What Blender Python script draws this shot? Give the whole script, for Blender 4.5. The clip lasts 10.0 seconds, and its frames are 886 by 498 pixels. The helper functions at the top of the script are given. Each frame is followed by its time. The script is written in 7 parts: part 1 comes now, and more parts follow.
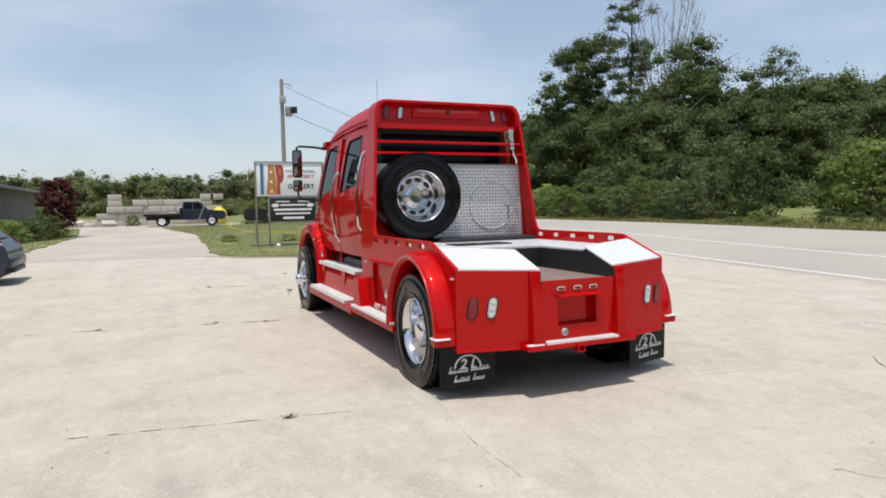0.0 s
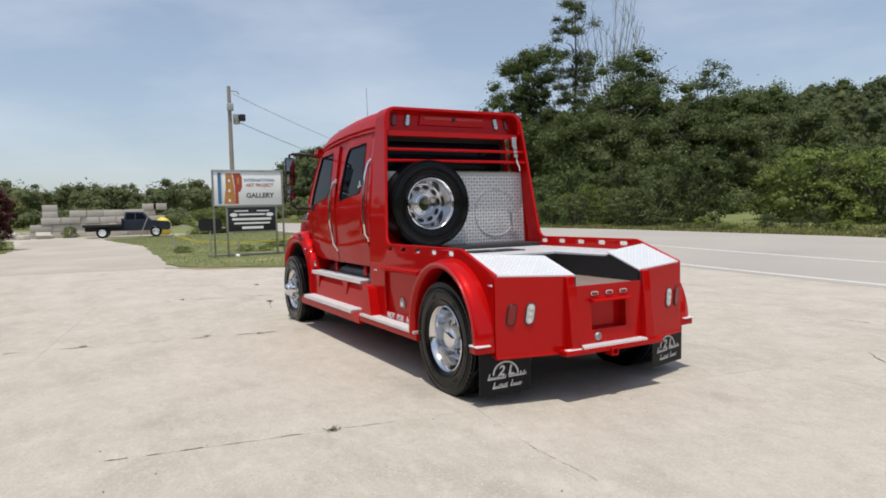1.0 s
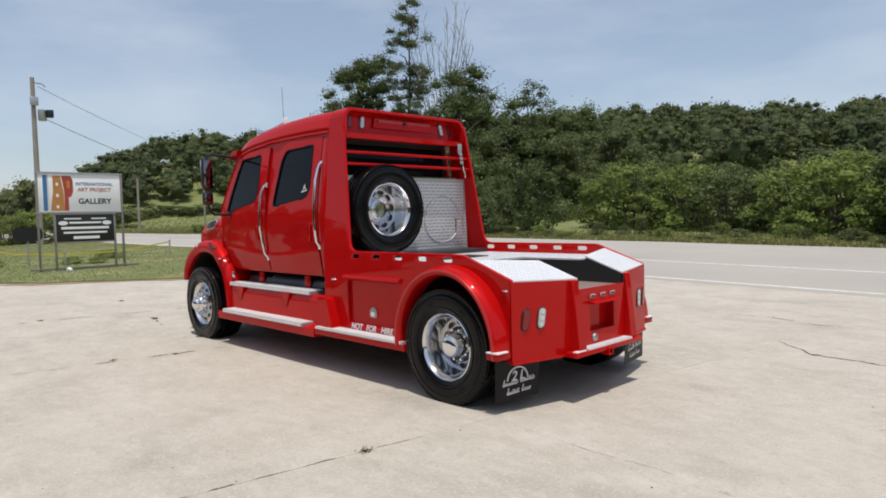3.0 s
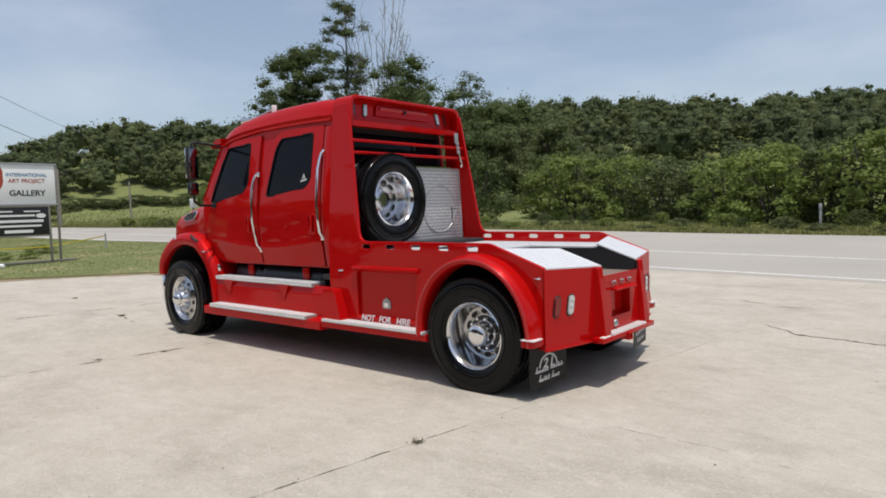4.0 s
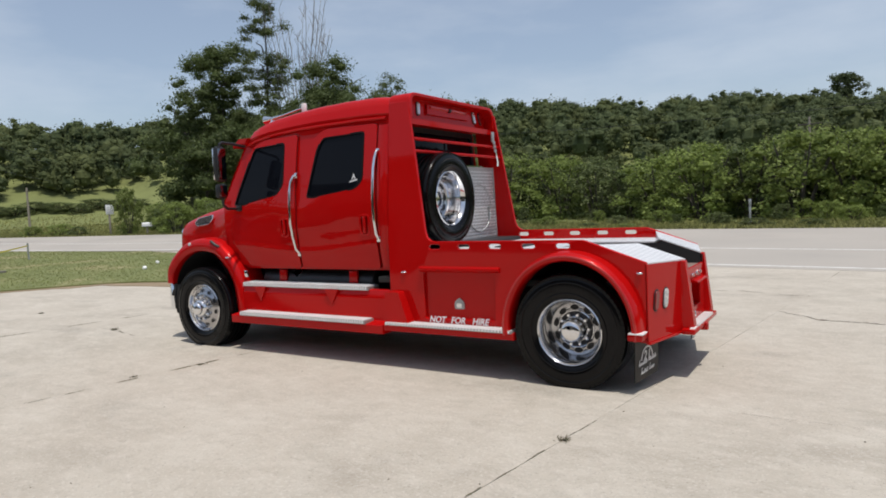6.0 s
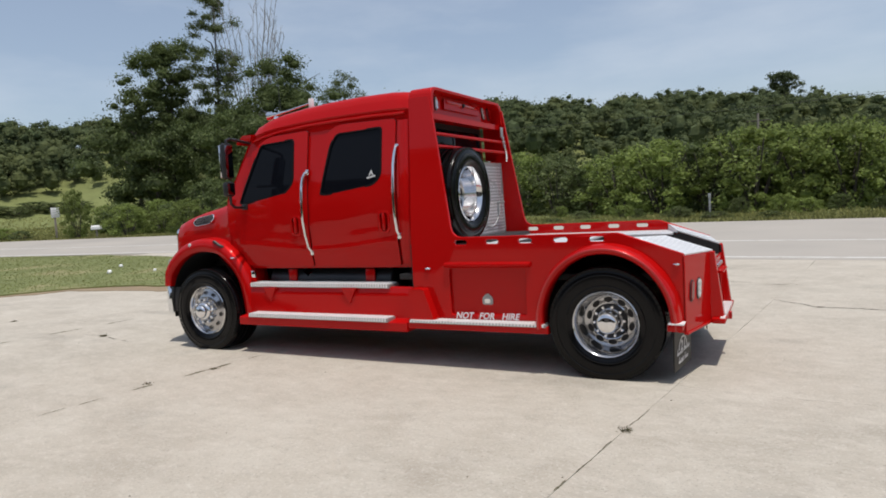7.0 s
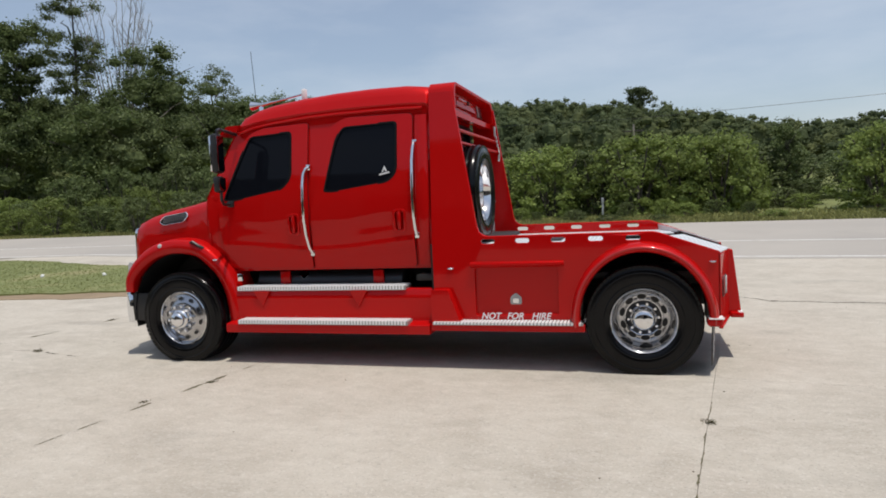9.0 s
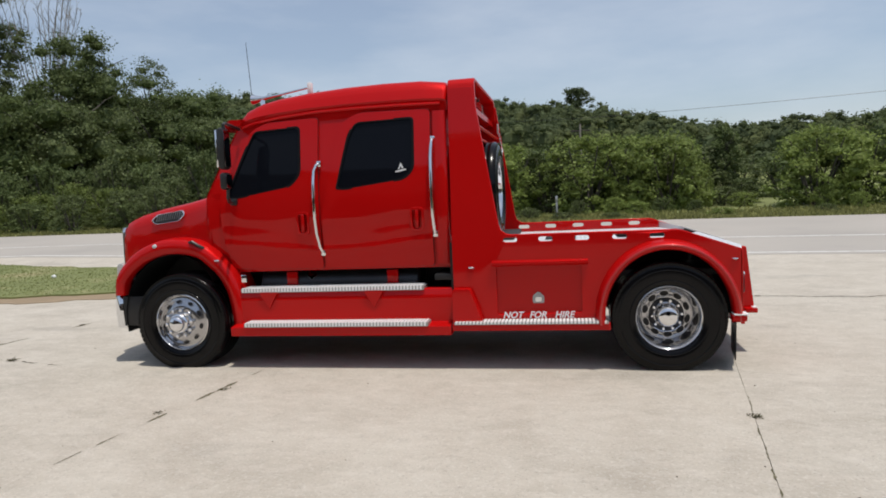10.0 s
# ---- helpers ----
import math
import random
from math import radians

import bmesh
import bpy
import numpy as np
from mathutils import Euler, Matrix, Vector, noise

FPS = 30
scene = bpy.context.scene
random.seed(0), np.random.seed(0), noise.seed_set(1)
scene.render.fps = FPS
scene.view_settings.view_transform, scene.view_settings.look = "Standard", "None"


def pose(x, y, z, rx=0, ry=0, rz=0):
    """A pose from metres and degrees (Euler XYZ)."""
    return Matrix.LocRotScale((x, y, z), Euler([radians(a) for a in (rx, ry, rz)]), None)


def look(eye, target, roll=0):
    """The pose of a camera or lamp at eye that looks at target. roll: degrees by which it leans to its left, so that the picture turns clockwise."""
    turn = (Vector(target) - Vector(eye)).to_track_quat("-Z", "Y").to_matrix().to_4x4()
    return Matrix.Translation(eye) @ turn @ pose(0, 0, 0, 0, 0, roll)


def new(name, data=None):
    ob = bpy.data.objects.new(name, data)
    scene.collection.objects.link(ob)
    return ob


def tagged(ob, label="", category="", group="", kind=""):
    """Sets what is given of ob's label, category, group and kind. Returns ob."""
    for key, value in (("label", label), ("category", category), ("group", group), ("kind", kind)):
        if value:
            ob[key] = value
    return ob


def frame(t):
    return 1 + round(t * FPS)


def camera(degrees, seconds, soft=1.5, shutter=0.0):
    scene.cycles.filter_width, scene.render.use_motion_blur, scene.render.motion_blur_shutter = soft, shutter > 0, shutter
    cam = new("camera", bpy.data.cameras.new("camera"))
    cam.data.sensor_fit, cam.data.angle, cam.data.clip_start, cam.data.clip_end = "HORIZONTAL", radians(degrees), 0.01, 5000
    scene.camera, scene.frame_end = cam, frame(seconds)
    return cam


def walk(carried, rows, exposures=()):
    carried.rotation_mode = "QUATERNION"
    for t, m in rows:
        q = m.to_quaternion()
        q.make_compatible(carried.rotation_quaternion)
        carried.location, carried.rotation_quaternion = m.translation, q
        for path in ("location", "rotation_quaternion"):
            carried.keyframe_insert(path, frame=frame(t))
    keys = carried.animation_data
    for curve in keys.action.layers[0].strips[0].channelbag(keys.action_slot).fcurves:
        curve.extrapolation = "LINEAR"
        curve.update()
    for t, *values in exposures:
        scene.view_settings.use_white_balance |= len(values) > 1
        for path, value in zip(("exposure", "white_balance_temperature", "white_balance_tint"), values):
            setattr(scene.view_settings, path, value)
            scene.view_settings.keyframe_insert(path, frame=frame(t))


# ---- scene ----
cam = camera(68.3, 10.0, soft=1.8)
PATH = [
    (0, (5.439, -2.069, 1.612), (3.608, -1.277, 1.478), -1.1),
    (0.5, (5.268, -2.422, 1.617), (3.472, -1.552, 1.488), -1.2),
    (1, (5.089, -2.766, 1.617), (3.333, -1.814, 1.505), -1.5),
    (1.5, (4.839, -3.077, 1.633), (3.147, -2.017, 1.525), -1.9),
    (2, (4.613, -3.364, 1.635), (2.997, -2.189, 1.535), -1.9),
    (2.5, (4.332, -3.642, 1.627), (2.808, -2.35, 1.534), -1.5),
    (4, (3.425, -4.468, 1.62), (2.143, -2.938, 1.491), -1.7),
    (4.5, (3.055, -4.681, 1.641), (1.837, -3.101, 1.502), -1.7),
    (5, (2.761, -4.922, 1.647), (1.588, -3.308, 1.513), -1.8),
    (5.5, (2.447, -5.156, 1.646), (1.327, -3.505, 1.516), -2.1),
    (7, (1.434, -5.68, 1.658), (0.5, -3.917, 1.512), -3.4),
    (7.5, (1.088, -5.842, 1.64), (0.242, -4.036, 1.491), -3.1),
    (8, (0.702, -5.959, 1.672), (-0.048, -4.112, 1.512), -2.8),
    (8.5, (0.324, -6.071, 1.692), (-0.33, -4.188, 1.531), -2.6),
    (9, (-0.063, -6.088, 1.691), (-0.626, -4.176, 1.533), -2.8),
    (9.5, (-0.448, -6.112, 1.701), (-0.922, -4.176, 1.537), -2.9),
    (10, (-0.879, -6.16, 1.727), (-1.257, -4.204, 1.554), -2.7),
]
walk(cam, [(t, look(eye, target, roll)) for t, eye, target, roll in PATH],
     exposures=[(0, 0.19), (0.5, 0.0), (1, 0.04), (2.5, 0.04), (4, -0.02), (10, -0.05)])

# world and sun: high summer sun, thin haze
SUN_DIR = Vector((0.21, -0.155, 1.0)).normalized()
ELEV = math.asin(SUN_DIR.z)
world = bpy.data.worlds.new("sky_world")
scene.world = world
world.use_nodes = True
wt = world.node_tree
wt.nodes.clear()
w_out = wt.nodes.new("ShaderNodeOutputWorld")
w_bg = wt.nodes.new("ShaderNodeBackground")
w_sky = wt.nodes.new("ShaderNodeTexSky")
w_sky.sky_type, w_sky.sun_disc = "NISHITA", False
w_sky.sun_elevation = ELEV
w_sky.sun_rotation = math.atan2(SUN_DIR.x, SUN_DIR.y)
w_sky.air_density, w_sky.dust_density, w_sky.ozone_density, w_sky.altitude = 1.0, 1.6, 1.2, 150
w_tc = wt.nodes.new("ShaderNodeTexCoord")
w_map = wt.nodes.new("ShaderNodeMapping")
w_map.inputs["Scale"].default_value = (1.0, 1.0, 3.5)
w_noise = wt.nodes.new("ShaderNodeTexNoise")
w_noise.inputs["Scale"].default_value = 2.2
w_noise.inputs["Detail"].default_value = 7
w_noise.inputs["Roughness"].default_value = 0.55
w_ramp = wt.nodes.new("ShaderNodeValToRGB")
w_ramp.color_ramp.elements[0].position, w_ramp.color_ramp.elements[1].position = 0.42, 0.78
w_ramp.color_ramp.elements[0].color, w_ramp.color_ramp.elements[1].color = (0.23, 0.23, 0.23, 1), (0.66, 0.66, 0.66, 1)
w_mix = wt.nodes.new("ShaderNodeMixRGB")
w_mix.inputs[2].default_value = (6.0, 6.5, 7.2, 1)
wt.links.new(w_tc.outputs["Generated"], w_map.inputs["Vector"])
wt.links.new(w_map.outputs["Vector"], w_noise.inputs["Vector"])
wt.links.new(w_noise.outputs["Fac"], w_ramp.inputs["Fac"])
wt.links.new(w_ramp.outputs["Color"], w_mix.inputs[0])
wt.links.new(w_sky.outputs["Color"], w_mix.inputs[1])
wt.links.new(w_mix.outputs["Color"], w_bg.inputs["Color"])
wt.links.new(w_bg.outputs["Background"], w_out.inputs["Surface"])
w_bg.inputs["Strength"].default_value = 0.120

sun_data = bpy.data.lights.new("sun", "SUN")
sun_data.energy, sun_data.angle, sun_data.color = 3.25, radians(0.55), (1.0, 0.955, 0.88)
sun = new("sun", sun_data)
sun.matrix_world = look(tuple(SUN_DIR * 60), (0, 0, 0))
scene.view_settings.exposure = 0.0

# ---- materials ----
def mat(name, color, rough=0.5, metal=0.0, **more):
    """A principled material with colour variation at two scales and a fine bump.
    vary: strength of the mottling; grain, blotch: noise scales per metre; bump: height in metres;
    coat: clear coat; island: brightness spread from piece to piece; object: the same per object."""
    m = bpy.data.materials.new(name)
    m.use_nodes = True
    nt = m.node_tree
    b = nt.nodes["Principled BSDF"]
    b.inputs["Base Color"].default_value = (*color, 1)
    b.inputs["Roughness"].default_value = rough
    b.inputs["Metallic"].default_value = metal
    b.inputs["Coat Weight"].default_value = more.get("coat", 0.0)
    b.inputs["Coat Roughness"].default_value = more.get("coat_rough", 0.03)
    if "spec" in more:
        b.inputs["Specular IOR Level"].default_value = more["spec"]
    vary, bump = more.get("vary", 0.12), more.get("bump", 0.0)
    tc = nt.nodes.new("ShaderNodeTexCoord")

    def noise_node(scale, detail=5, rgh=0.6):
        n = nt.nodes.new("ShaderNodeTexNoise")
        n.inputs["Scale"].default_value = scale
        n.inputs["Detail"].default_value = detail
        n.inputs["Roughness"].default_value = rgh
        nt.links.new(tc.outputs["Object"], n.inputs["Vector"])
        return n

    def math_node(op, a, c):
        n = nt.nodes.new("ShaderNodeMath")
        n.operation = op
        for i, v in enumerate((a, c)):
            if isinstance(v, (int, float)):
                n.inputs[i].default_value = v
            else:
                nt.links.new(v, n.inputs[i])
        return n.outputs[0]

    big, fine = noise_node(more.get("blotch", 0.8)), noise_node(more.get("grain", 60), 3)
    s = math_node("ADD", math_node("MULTIPLY", big.outputs["Fac"], 0.6), math_node("MULTIPLY", fine.outputs["Fac"], 0.4))
    val = math_node("ADD", math_node("MULTIPLY", math_node("SUBTRACT", s, 0.5), vary * 4), 1.0)
    if more.get("island"):
        g = nt.nodes.new("ShaderNodeNewGeometry")
        val = math_node("MULTIPLY", val, math_node("ADD", math_node("MULTIPLY", g.outputs["Random Per Island"], more["island"]), 1 - more["island"] / 2))
    if more.get("object"):
        o = nt.nodes.new("ShaderNodeObjectInfo")
        val = math_node("MULTIPLY", val, math_node("ADD", math_node("MULTIPLY", o.outputs["Random"], more["object"]), 1 - more["object"] / 2))
    mul = nt.nodes.new("ShaderNodeVectorMath")
    mul.operation = "SCALE"
    mul.inputs[0].default_value = color
    nt.links.new(val, mul.inputs["Scale"])
    last = mul.outputs[0]
    if "second" in more:
        sn = noise_node(more.get("second_scale", 2.0), 6)
        rp = nt.nodes.new("ShaderNodeValToRGB")
        lo, hi = more.get("second_range", (0.5, 0.65))
        rp.color_ramp.elements[0].position, rp.color_ramp.elements[1].position = lo, hi
        nt.links.new(sn.outputs["Fac"], rp.inputs["Fac"])
        mx = nt.nodes.new("ShaderNodeMixRGB")
        mx.inputs[2].default_value = (*more["second"], 1)
        nt.links.new(rp.outputs["Color"], mx.inputs[0])
        nt.links.new(last, mx.inputs[1])
        last = mx.outputs[0]
    nt.links.new(last, b.inputs["Base Color"])
    if more.get("rough_vary"):
        nt.links.new(math_node("ADD", math_node("MULTIPLY", math_node("SUBTRACT", s, 0.5), more["rough_vary"]), rough), b.inputs["Roughness"])
    if bump:
        bn = nt.nodes.new("ShaderNodeBump")
        bn.inputs["Strength"].default_value = 1.0
        bn.inputs["Distance"].default_value = bump
        nt.links.new(s, bn.inputs["Height"])
        nt.links.new(bn.outputs["Normal"], b.inputs["Normal"])
    if more.get("translucent"):
        t = nt.nodes.new("ShaderNodeBsdfTranslucent")
        mxs = nt.nodes.new("ShaderNodeMixShader")
        mxs.inputs[0].default_value = more["translucent"]
        nt.links.new(last, t.inputs["Color"])
        nt.links.new(b.outputs["BSDF"], mxs.inputs[1])
        nt.links.new(t.outputs["BSDF"], mxs.inputs[2])
        nt.links.new(mxs.outputs["Shader"], nt.nodes["Material Output"].inputs["Surface"])
    return m


RED = mat("red_paint", (0.475, 0.0045, 0.0045), 0.42, 0.16, vary=0.02, coat=0.48, coat_rough=0.035, grain=300, blotch=0.7, spec=0.0)
CHROME = mat("chrome", (0.78, 0.79, 0.81), 0.06, 1.0, vary=0.03, rough_vary=0.06, blotch=6)
ALU = mat("polished_aluminium", (0.76, 0.76, 0.77), 0.11, 1.0, vary=0.06, rough_vary=0.14, blotch=5, grain=90)
TREAD = mat("bright_tread_plate", (0.44, 0.435, 0.43), 0.42, 0.35, vary=0.07, rough_vary=0.25, blotch=4, grain=120)
# same metal as the plate, coloured near white to imitate glints on the diamonds
DIAMOND = mat("glint_white_tread_diamond", (0.95, 0.95, 0.95), 0.3, 0.4, vary=0.05, blotch=6, grain=120, island=0.15)
# aluminium plate coloured whiter, standing in for strong sun on deck and slopes
TREAD_DECK = mat("sunlit_white_tread_plate", (0.70, 0.70, 0.71), 0.45, 0.2, vary=0.08, rough_vary=0.25, blotch=3, grain=110)
STEP = mat("ribbed_aluminium", (0.90, 0.90, 0.90), 0.42, 0.2, vary=0.08, blotch=5, grain=80)
RUBBER = mat("tyre_rubber", (0.0035, 0.0035, 0.004), 0.19, vary=0.22, grain=120, blotch=5, bump=0.0002, rough_vary=0.2, spec=0.22)
BLACK = mat("black_plastic", (0.012, 0.012, 0.013), 0.45, vary=0.15, grain=150)
SEAL = mat("black_window_rubber", (0.007, 0.007, 0.008), 0.6, vary=0.1, grain=150, spec=0.12)
MAT_BLACK = mat("black_rubber_mat", (0.02, 0.02, 0.022), 0.65, vary=0.2, grain=100, bump=0.0008)
WELL = mat("black_bed_liner", (0.013, 0.013, 0.014), 0.6, vary=0.2, grain=200, bump=0.001)
WELL_FLOOR = mat("scuffed_well_floor", (0.21, 0.15, 0.125), 0.7, vary=0.25, blotch=6, grain=70, bump=0.001)
UNDER = mat("chassis_black", (0.01, 0.01, 0.01), 0.6, vary=0.2)
GLASS = mat("dark_tinted_glass", (0.005, 0.006, 0.009), 0.02, vary=0.0, spec=0.1)
# mirror colour lowered to imitate the dark view it reflects
MIRROR = mat("mirror_glass", (0.20, 0.205, 0.21), 0.02, 1.0, vary=0.0)
RED_LIP = mat("red_paint_polished_lip", (0.47, 0.006, 0.006), 0.3, 0.2, vary=0.02, coat=1.0, coat_rough=0.06)
POST = mat("weathered_grey_post", (0.21, 0.195, 0.175), 0.7, vary=0.2, blotch=4, grain=40)
TANK = mat("dull_dark_tank", (0.045, 0.045, 0.048), 0.34, 0.7, vary=0.2, blotch=4)
LENS_RED = mat("red_lens", (0.20, 0.004, 0.005), 0.18, vary=0.1, coat=0.3, grain=160)
LENS_WHITE = mat("clear_lens", (0.50, 0.51, 0.51), 0.12, vary=0.3, coat=1.0, grain=160, blotch=40)
LENS_BRIGHT = mat("bright_red_lens", (0.52, 0.012, 0.012), 0.2, vary=0.08, coat=0.6, grain=120)
WHITE = mat("white_lettering", (0.8, 0.8, 0.8), 0.5, vary=0.03)
GREY = mat("pale_print", (0.66, 0.66, 0.66), 0.5, vary=0.05)
FLAP = mat("mud_flap_rubber", (0.009, 0.009, 0.010), 0.4, vary=0.25, blotch=7, grain=90, rough_vary=0.2, spec=0.2)
# rim metal in a darker copy: shade in the wheel recess put into the colour
DISC = mat("shade_darkened_satin_disc", (0.46, 0.46, 0.47), 0.2, 1.0, vary=0.08, rough_vary=0.15, blotch=7, grain=90)
# step metal greyed, with the shade between the teeth put into its colour
GAP_SHADE_METAL = mat("shade_grey_gap_metal", (0.36, 0.355, 0.35), 0.5, 0.4, vary=0.2, grain=90)
def concrete():
    """Worn pale concrete: broad stains, mottling, pale scuffs, fine grit and dark pits."""
    m = mat("worn_concrete", (0.440, 0.393, 0.328), 0.86, vary=0.14, blotch=0.45, grain=70, object=0.05, second=(0.515, 0.468, 0.398), second_scale=1.3, second_range=(0.40, 0.70))
    nt = m.node_tree
    b = nt.nodes["Principled BSDF"]
    base = b.inputs["Base Color"].links[0].from_socket
    tc = nt.nodes.new("ShaderNodeTexCoord")

    def layer(scale, stretch, lo, hi, amount, detail=7, rough=0.65):
        mp = nt.nodes.new("ShaderNodeMapping")
        mp.inputs["Scale"].default_value = stretch
        mp.inputs["Rotation"].default_value = (0, 0, 0.5)
        n = nt.nodes.new("ShaderNodeTexNoise")
        n.inputs["Scale"].default_value, n.inputs["Detail"].default_value, n.inputs["Roughness"].default_value = scale, detail, rough
        r = nt.nodes.new("ShaderNodeMapRange")
        r.inputs["From Min"].default_value, r.inputs["From Max"].default_value = lo, hi
        r.inputs["To Min"].default_value, r.inputs["To Max"].default_value = 0.0, amount
        nt.links.new(tc.outputs["Object"], mp.inputs["Vector"])
        nt.links.new(mp.outputs["Vector"], n.inputs["Vector"])
        nt.links.new(n.outputs["Fac"], r.inputs["Value"])
        return r.outputs["Result"]

    def over(under, fac, color):
        mx = nt.nodes.new("ShaderNodeMixRGB")
        mx.inputs[2].default_value = (*color, 1)
        nt.links.new(fac, mx.inputs[0])
        nt.links.new(under, mx.inputs[1])
        return mx.outputs[0]

    c = over(base, layer(0.55, (1, 2.2, 1), 0.50, 0.70, 0.62, 6), (0.345, 0.305, 0.250))
    c = over(c, layer(4.0, (1, 1.8, 1), 0.48, 0.72, 0.60, 11, 0.75), (0.600, 0.548, 0.478))
    c = over(c, layer(9.0, (1, 1, 1), 0.52, 0.74, 0.55, 9, 0.72), (0.325, 0.285, 0.238))
    wave = nt.nodes.new("ShaderNodeTexWave")
    wave.wave_type = "RINGS"
    wave.inputs["Scale"].default_value, wave.inputs["Distortion"].default_value, wave.inputs["Detail"].default_value, wave.inputs["Detail Scale"].default_value = 0.16, 3.0, 2.0, 0.5
    shift = nt.nodes.new("ShaderNodeMapping")
    shift.inputs["Location"].default_value = (6.0, 9.0, 0.0)
    nt.links.new(tc.outputs["Object"], shift.inputs["Vector"])
    nt.links.new(shift.outputs["Vector"], wave.inputs["Vector"])
    edge = nt.nodes.new("ShaderNodeMapRange")
    edge.inputs["From Min"].default_value, edge.inputs["From Max"].default_value = 0.90, 1.0
    nt.links.new(wave.outputs["Fac"], edge.inputs["Value"])
    scuff = nt.nodes.new("ShaderNodeMath")
    scuff.operation = "MULTIPLY"
    nt.links.new(edge.outputs["Result"], scuff.inputs[0])
    nt.links.new(layer(0.6, (1, 1, 1), 0.50, 0.62, 0.42, 4), scuff.inputs[1])
    c = over(c, scuff.outputs[0], (0.265, 0.240, 0.205))
    c = over(c, layer(38.0, (1, 1, 1), 0.54, 0.68, 0.42, 3), (0.640, 0.605, 0.540))
    c = over(c, layer(55.0, (1, 1, 1), 0.60, 0.70, 0.45, 2), (0.200, 0.175, 0.145))
    nt.links.new(c, b.inputs["Base Color"])
    bn = nt.nodes.new("ShaderNodeBump")
    bn.inputs["Distance"].default_value = 0.004
    nt.links.new(layer(60.0, (1, 1, 1), 0.2, 0.8, 1.0, 6), bn.inputs["Height"])
    nt.links.new(bn.outputs["Normal"], b.inputs["Normal"])
    return m


CONCRETE = concrete()
CRACK = mat("crack_dirt", (0.125, 0.108, 0.082), 0.95, vary=0.3, blotch=6, grain=60)
MOSS = mat("mossy_joint_dirt", (0.125, 0.112, 0.066), 0.95, vary=0.5, blotch=9, grain=60)
ROAD = mat("pale_asphalt", (0.40, 0.365, 0.325), 0.9, vary=0.16, blotch=0.5, grain=55, bump=0.002, second=(0.33, 0.305, 0.275), second_scale=0.25, second_range=(0.45, 0.7))
LINE = mat("white_road_paint", (0.66, 0.65, 0.62), 0.7, vary=0.16, blotch=3, grain=60, second=(0.46, 0.43, 0.39), second_scale=5, second_range=(0.52, 0.66))
JOINT = mat("joint_dirt", (0.31, 0.28, 0.225), 0.95, vary=0.3, grain=40)
SOIL = mat("meadow_ground", (0.165, 0.185, 0.060), 0.95, vary=0.3, blotch=0.35, grain=6, bump=0.02)
LAWN = mat("mown_lawn_ground", (0.172, 0.192, 0.068), 0.95, vary=0.25, blotch=0.6, grain=25, bump=0.004, second=(0.31, 0.27, 0.14), second_scale=0.6, second_range=(0.5, 0.7))
DIRT = mat("bare_dirt", (0.27, 0.20, 0.125), 0.95, vary=0.25, blotch=1.5, grain=30, bump=0.006)
BARK = mat("bark", (0.075, 0.064, 0.053), 0.9, vary=0.3, blotch=2, grain=18, bump=0.01)
BARK_DEAD = mat("dead_wood", (0.24, 0.22, 0.20), 0.9, vary=0.25, blotch=2, grain=18)
LEAF_A = mat("leaf_dark_green", (0.110, 0.142, 0.050), 0.55, vary=0.18, island=0.6, blotch=0.5, grain=3, translucent=0.35, spec=0.2, object=0.3)
LEAF_B = mat("leaf_fresh_green", (0.208, 0.260, 0.072), 0.55, vary=0.2, island=0.6, blotch=0.6, grain=3, translucent=0.45, spec=0.2, object=0.45)
LEAF_C = mat("leaf_olive_green", (0.122, 0.150, 0.058), 0.55, vary=0.18, island=0.6, blotch=0.5, grain=3, translucent=0.35, spec=0.2, object=0.3)
# hillside leaf colour lightened and blued: distance haze is put into it
LEAF_FAR = mat("haze_tinted_wood_foliage", (0.090, 0.114, 0.053), 0.7, vary=0.46, island=0.5, blotch=0.11, grain=0.5, translucent=0.3, spec=0.1, second=(0.136, 0.155, 0.062), second_scale=0.16, second_range=(0.45, 0.62))
DRIVE = mat("worn_drive_asphalt", (0.40, 0.357, 0.30), 0.9, vary=0.14, blotch=0.4, grain=45, bump=0.003, second=(0.47, 0.42, 0.355), second_scale=0.3, second_range=(0.45, 0.65))
LEAF_RED = mat("leaf_maroon", (0.085, 0.022, 0.022), 0.55, vary=0.15, island=0.8, blotch=0.5, grain=5, translucent=0.25, spec=0.2)
# paler leaf colour stands in for haze on the farthest trees
LEAF_HAZE = mat("haze_lightened_foliage", (0.135, 0.155, 0.070), 0.7, vary=0.25, island=0.4, blotch=0.13, grain=0.8, translucent=0.3, spec=0.1, second=(0.19, 0.20, 0.085), second_scale=0.2, second_range=(0.48, 0.62))
GRASS = mat("grass_blades", (0.198, 0.218, 0.075), 0.6, vary=0.3, island=0.25, blotch=0.45, grain=4, translucent=0.4, spec=0.15)
WEED = mat("tall_weeds", (0.27, 0.265, 0.10), 0.6, vary=0.25, island=0.8, blotch=0.5, grain=4, translucent=0.4, spec=0.2)
WEED_DRY = mat("dry_joint_weeds", (0.095, 0.088, 0.045), 0.7, vary=0.3, island=0.7, grain=9, translucent=0.25, spec=0.15)
WOOD_POLE = mat("weathered_pole_wood", (0.30, 0.26, 0.22), 0.85, vary=0.2, blotch=2, grain=25, bump=0.003)
STEEL = mat("galvanised_steel", (0.42, 0.43, 0.43), 0.5, 0.6, vary=0.12, blotch=3, grain=40)
SIGN_WHITE = mat("sign_white", (0.84, 0.84, 0.83), 0.5, vary=0.04, blotch=2)
SIGN_BLUE = mat("sign_blue", (0.045, 0.17, 0.36), 0.5, vary=0.1, blotch=3)
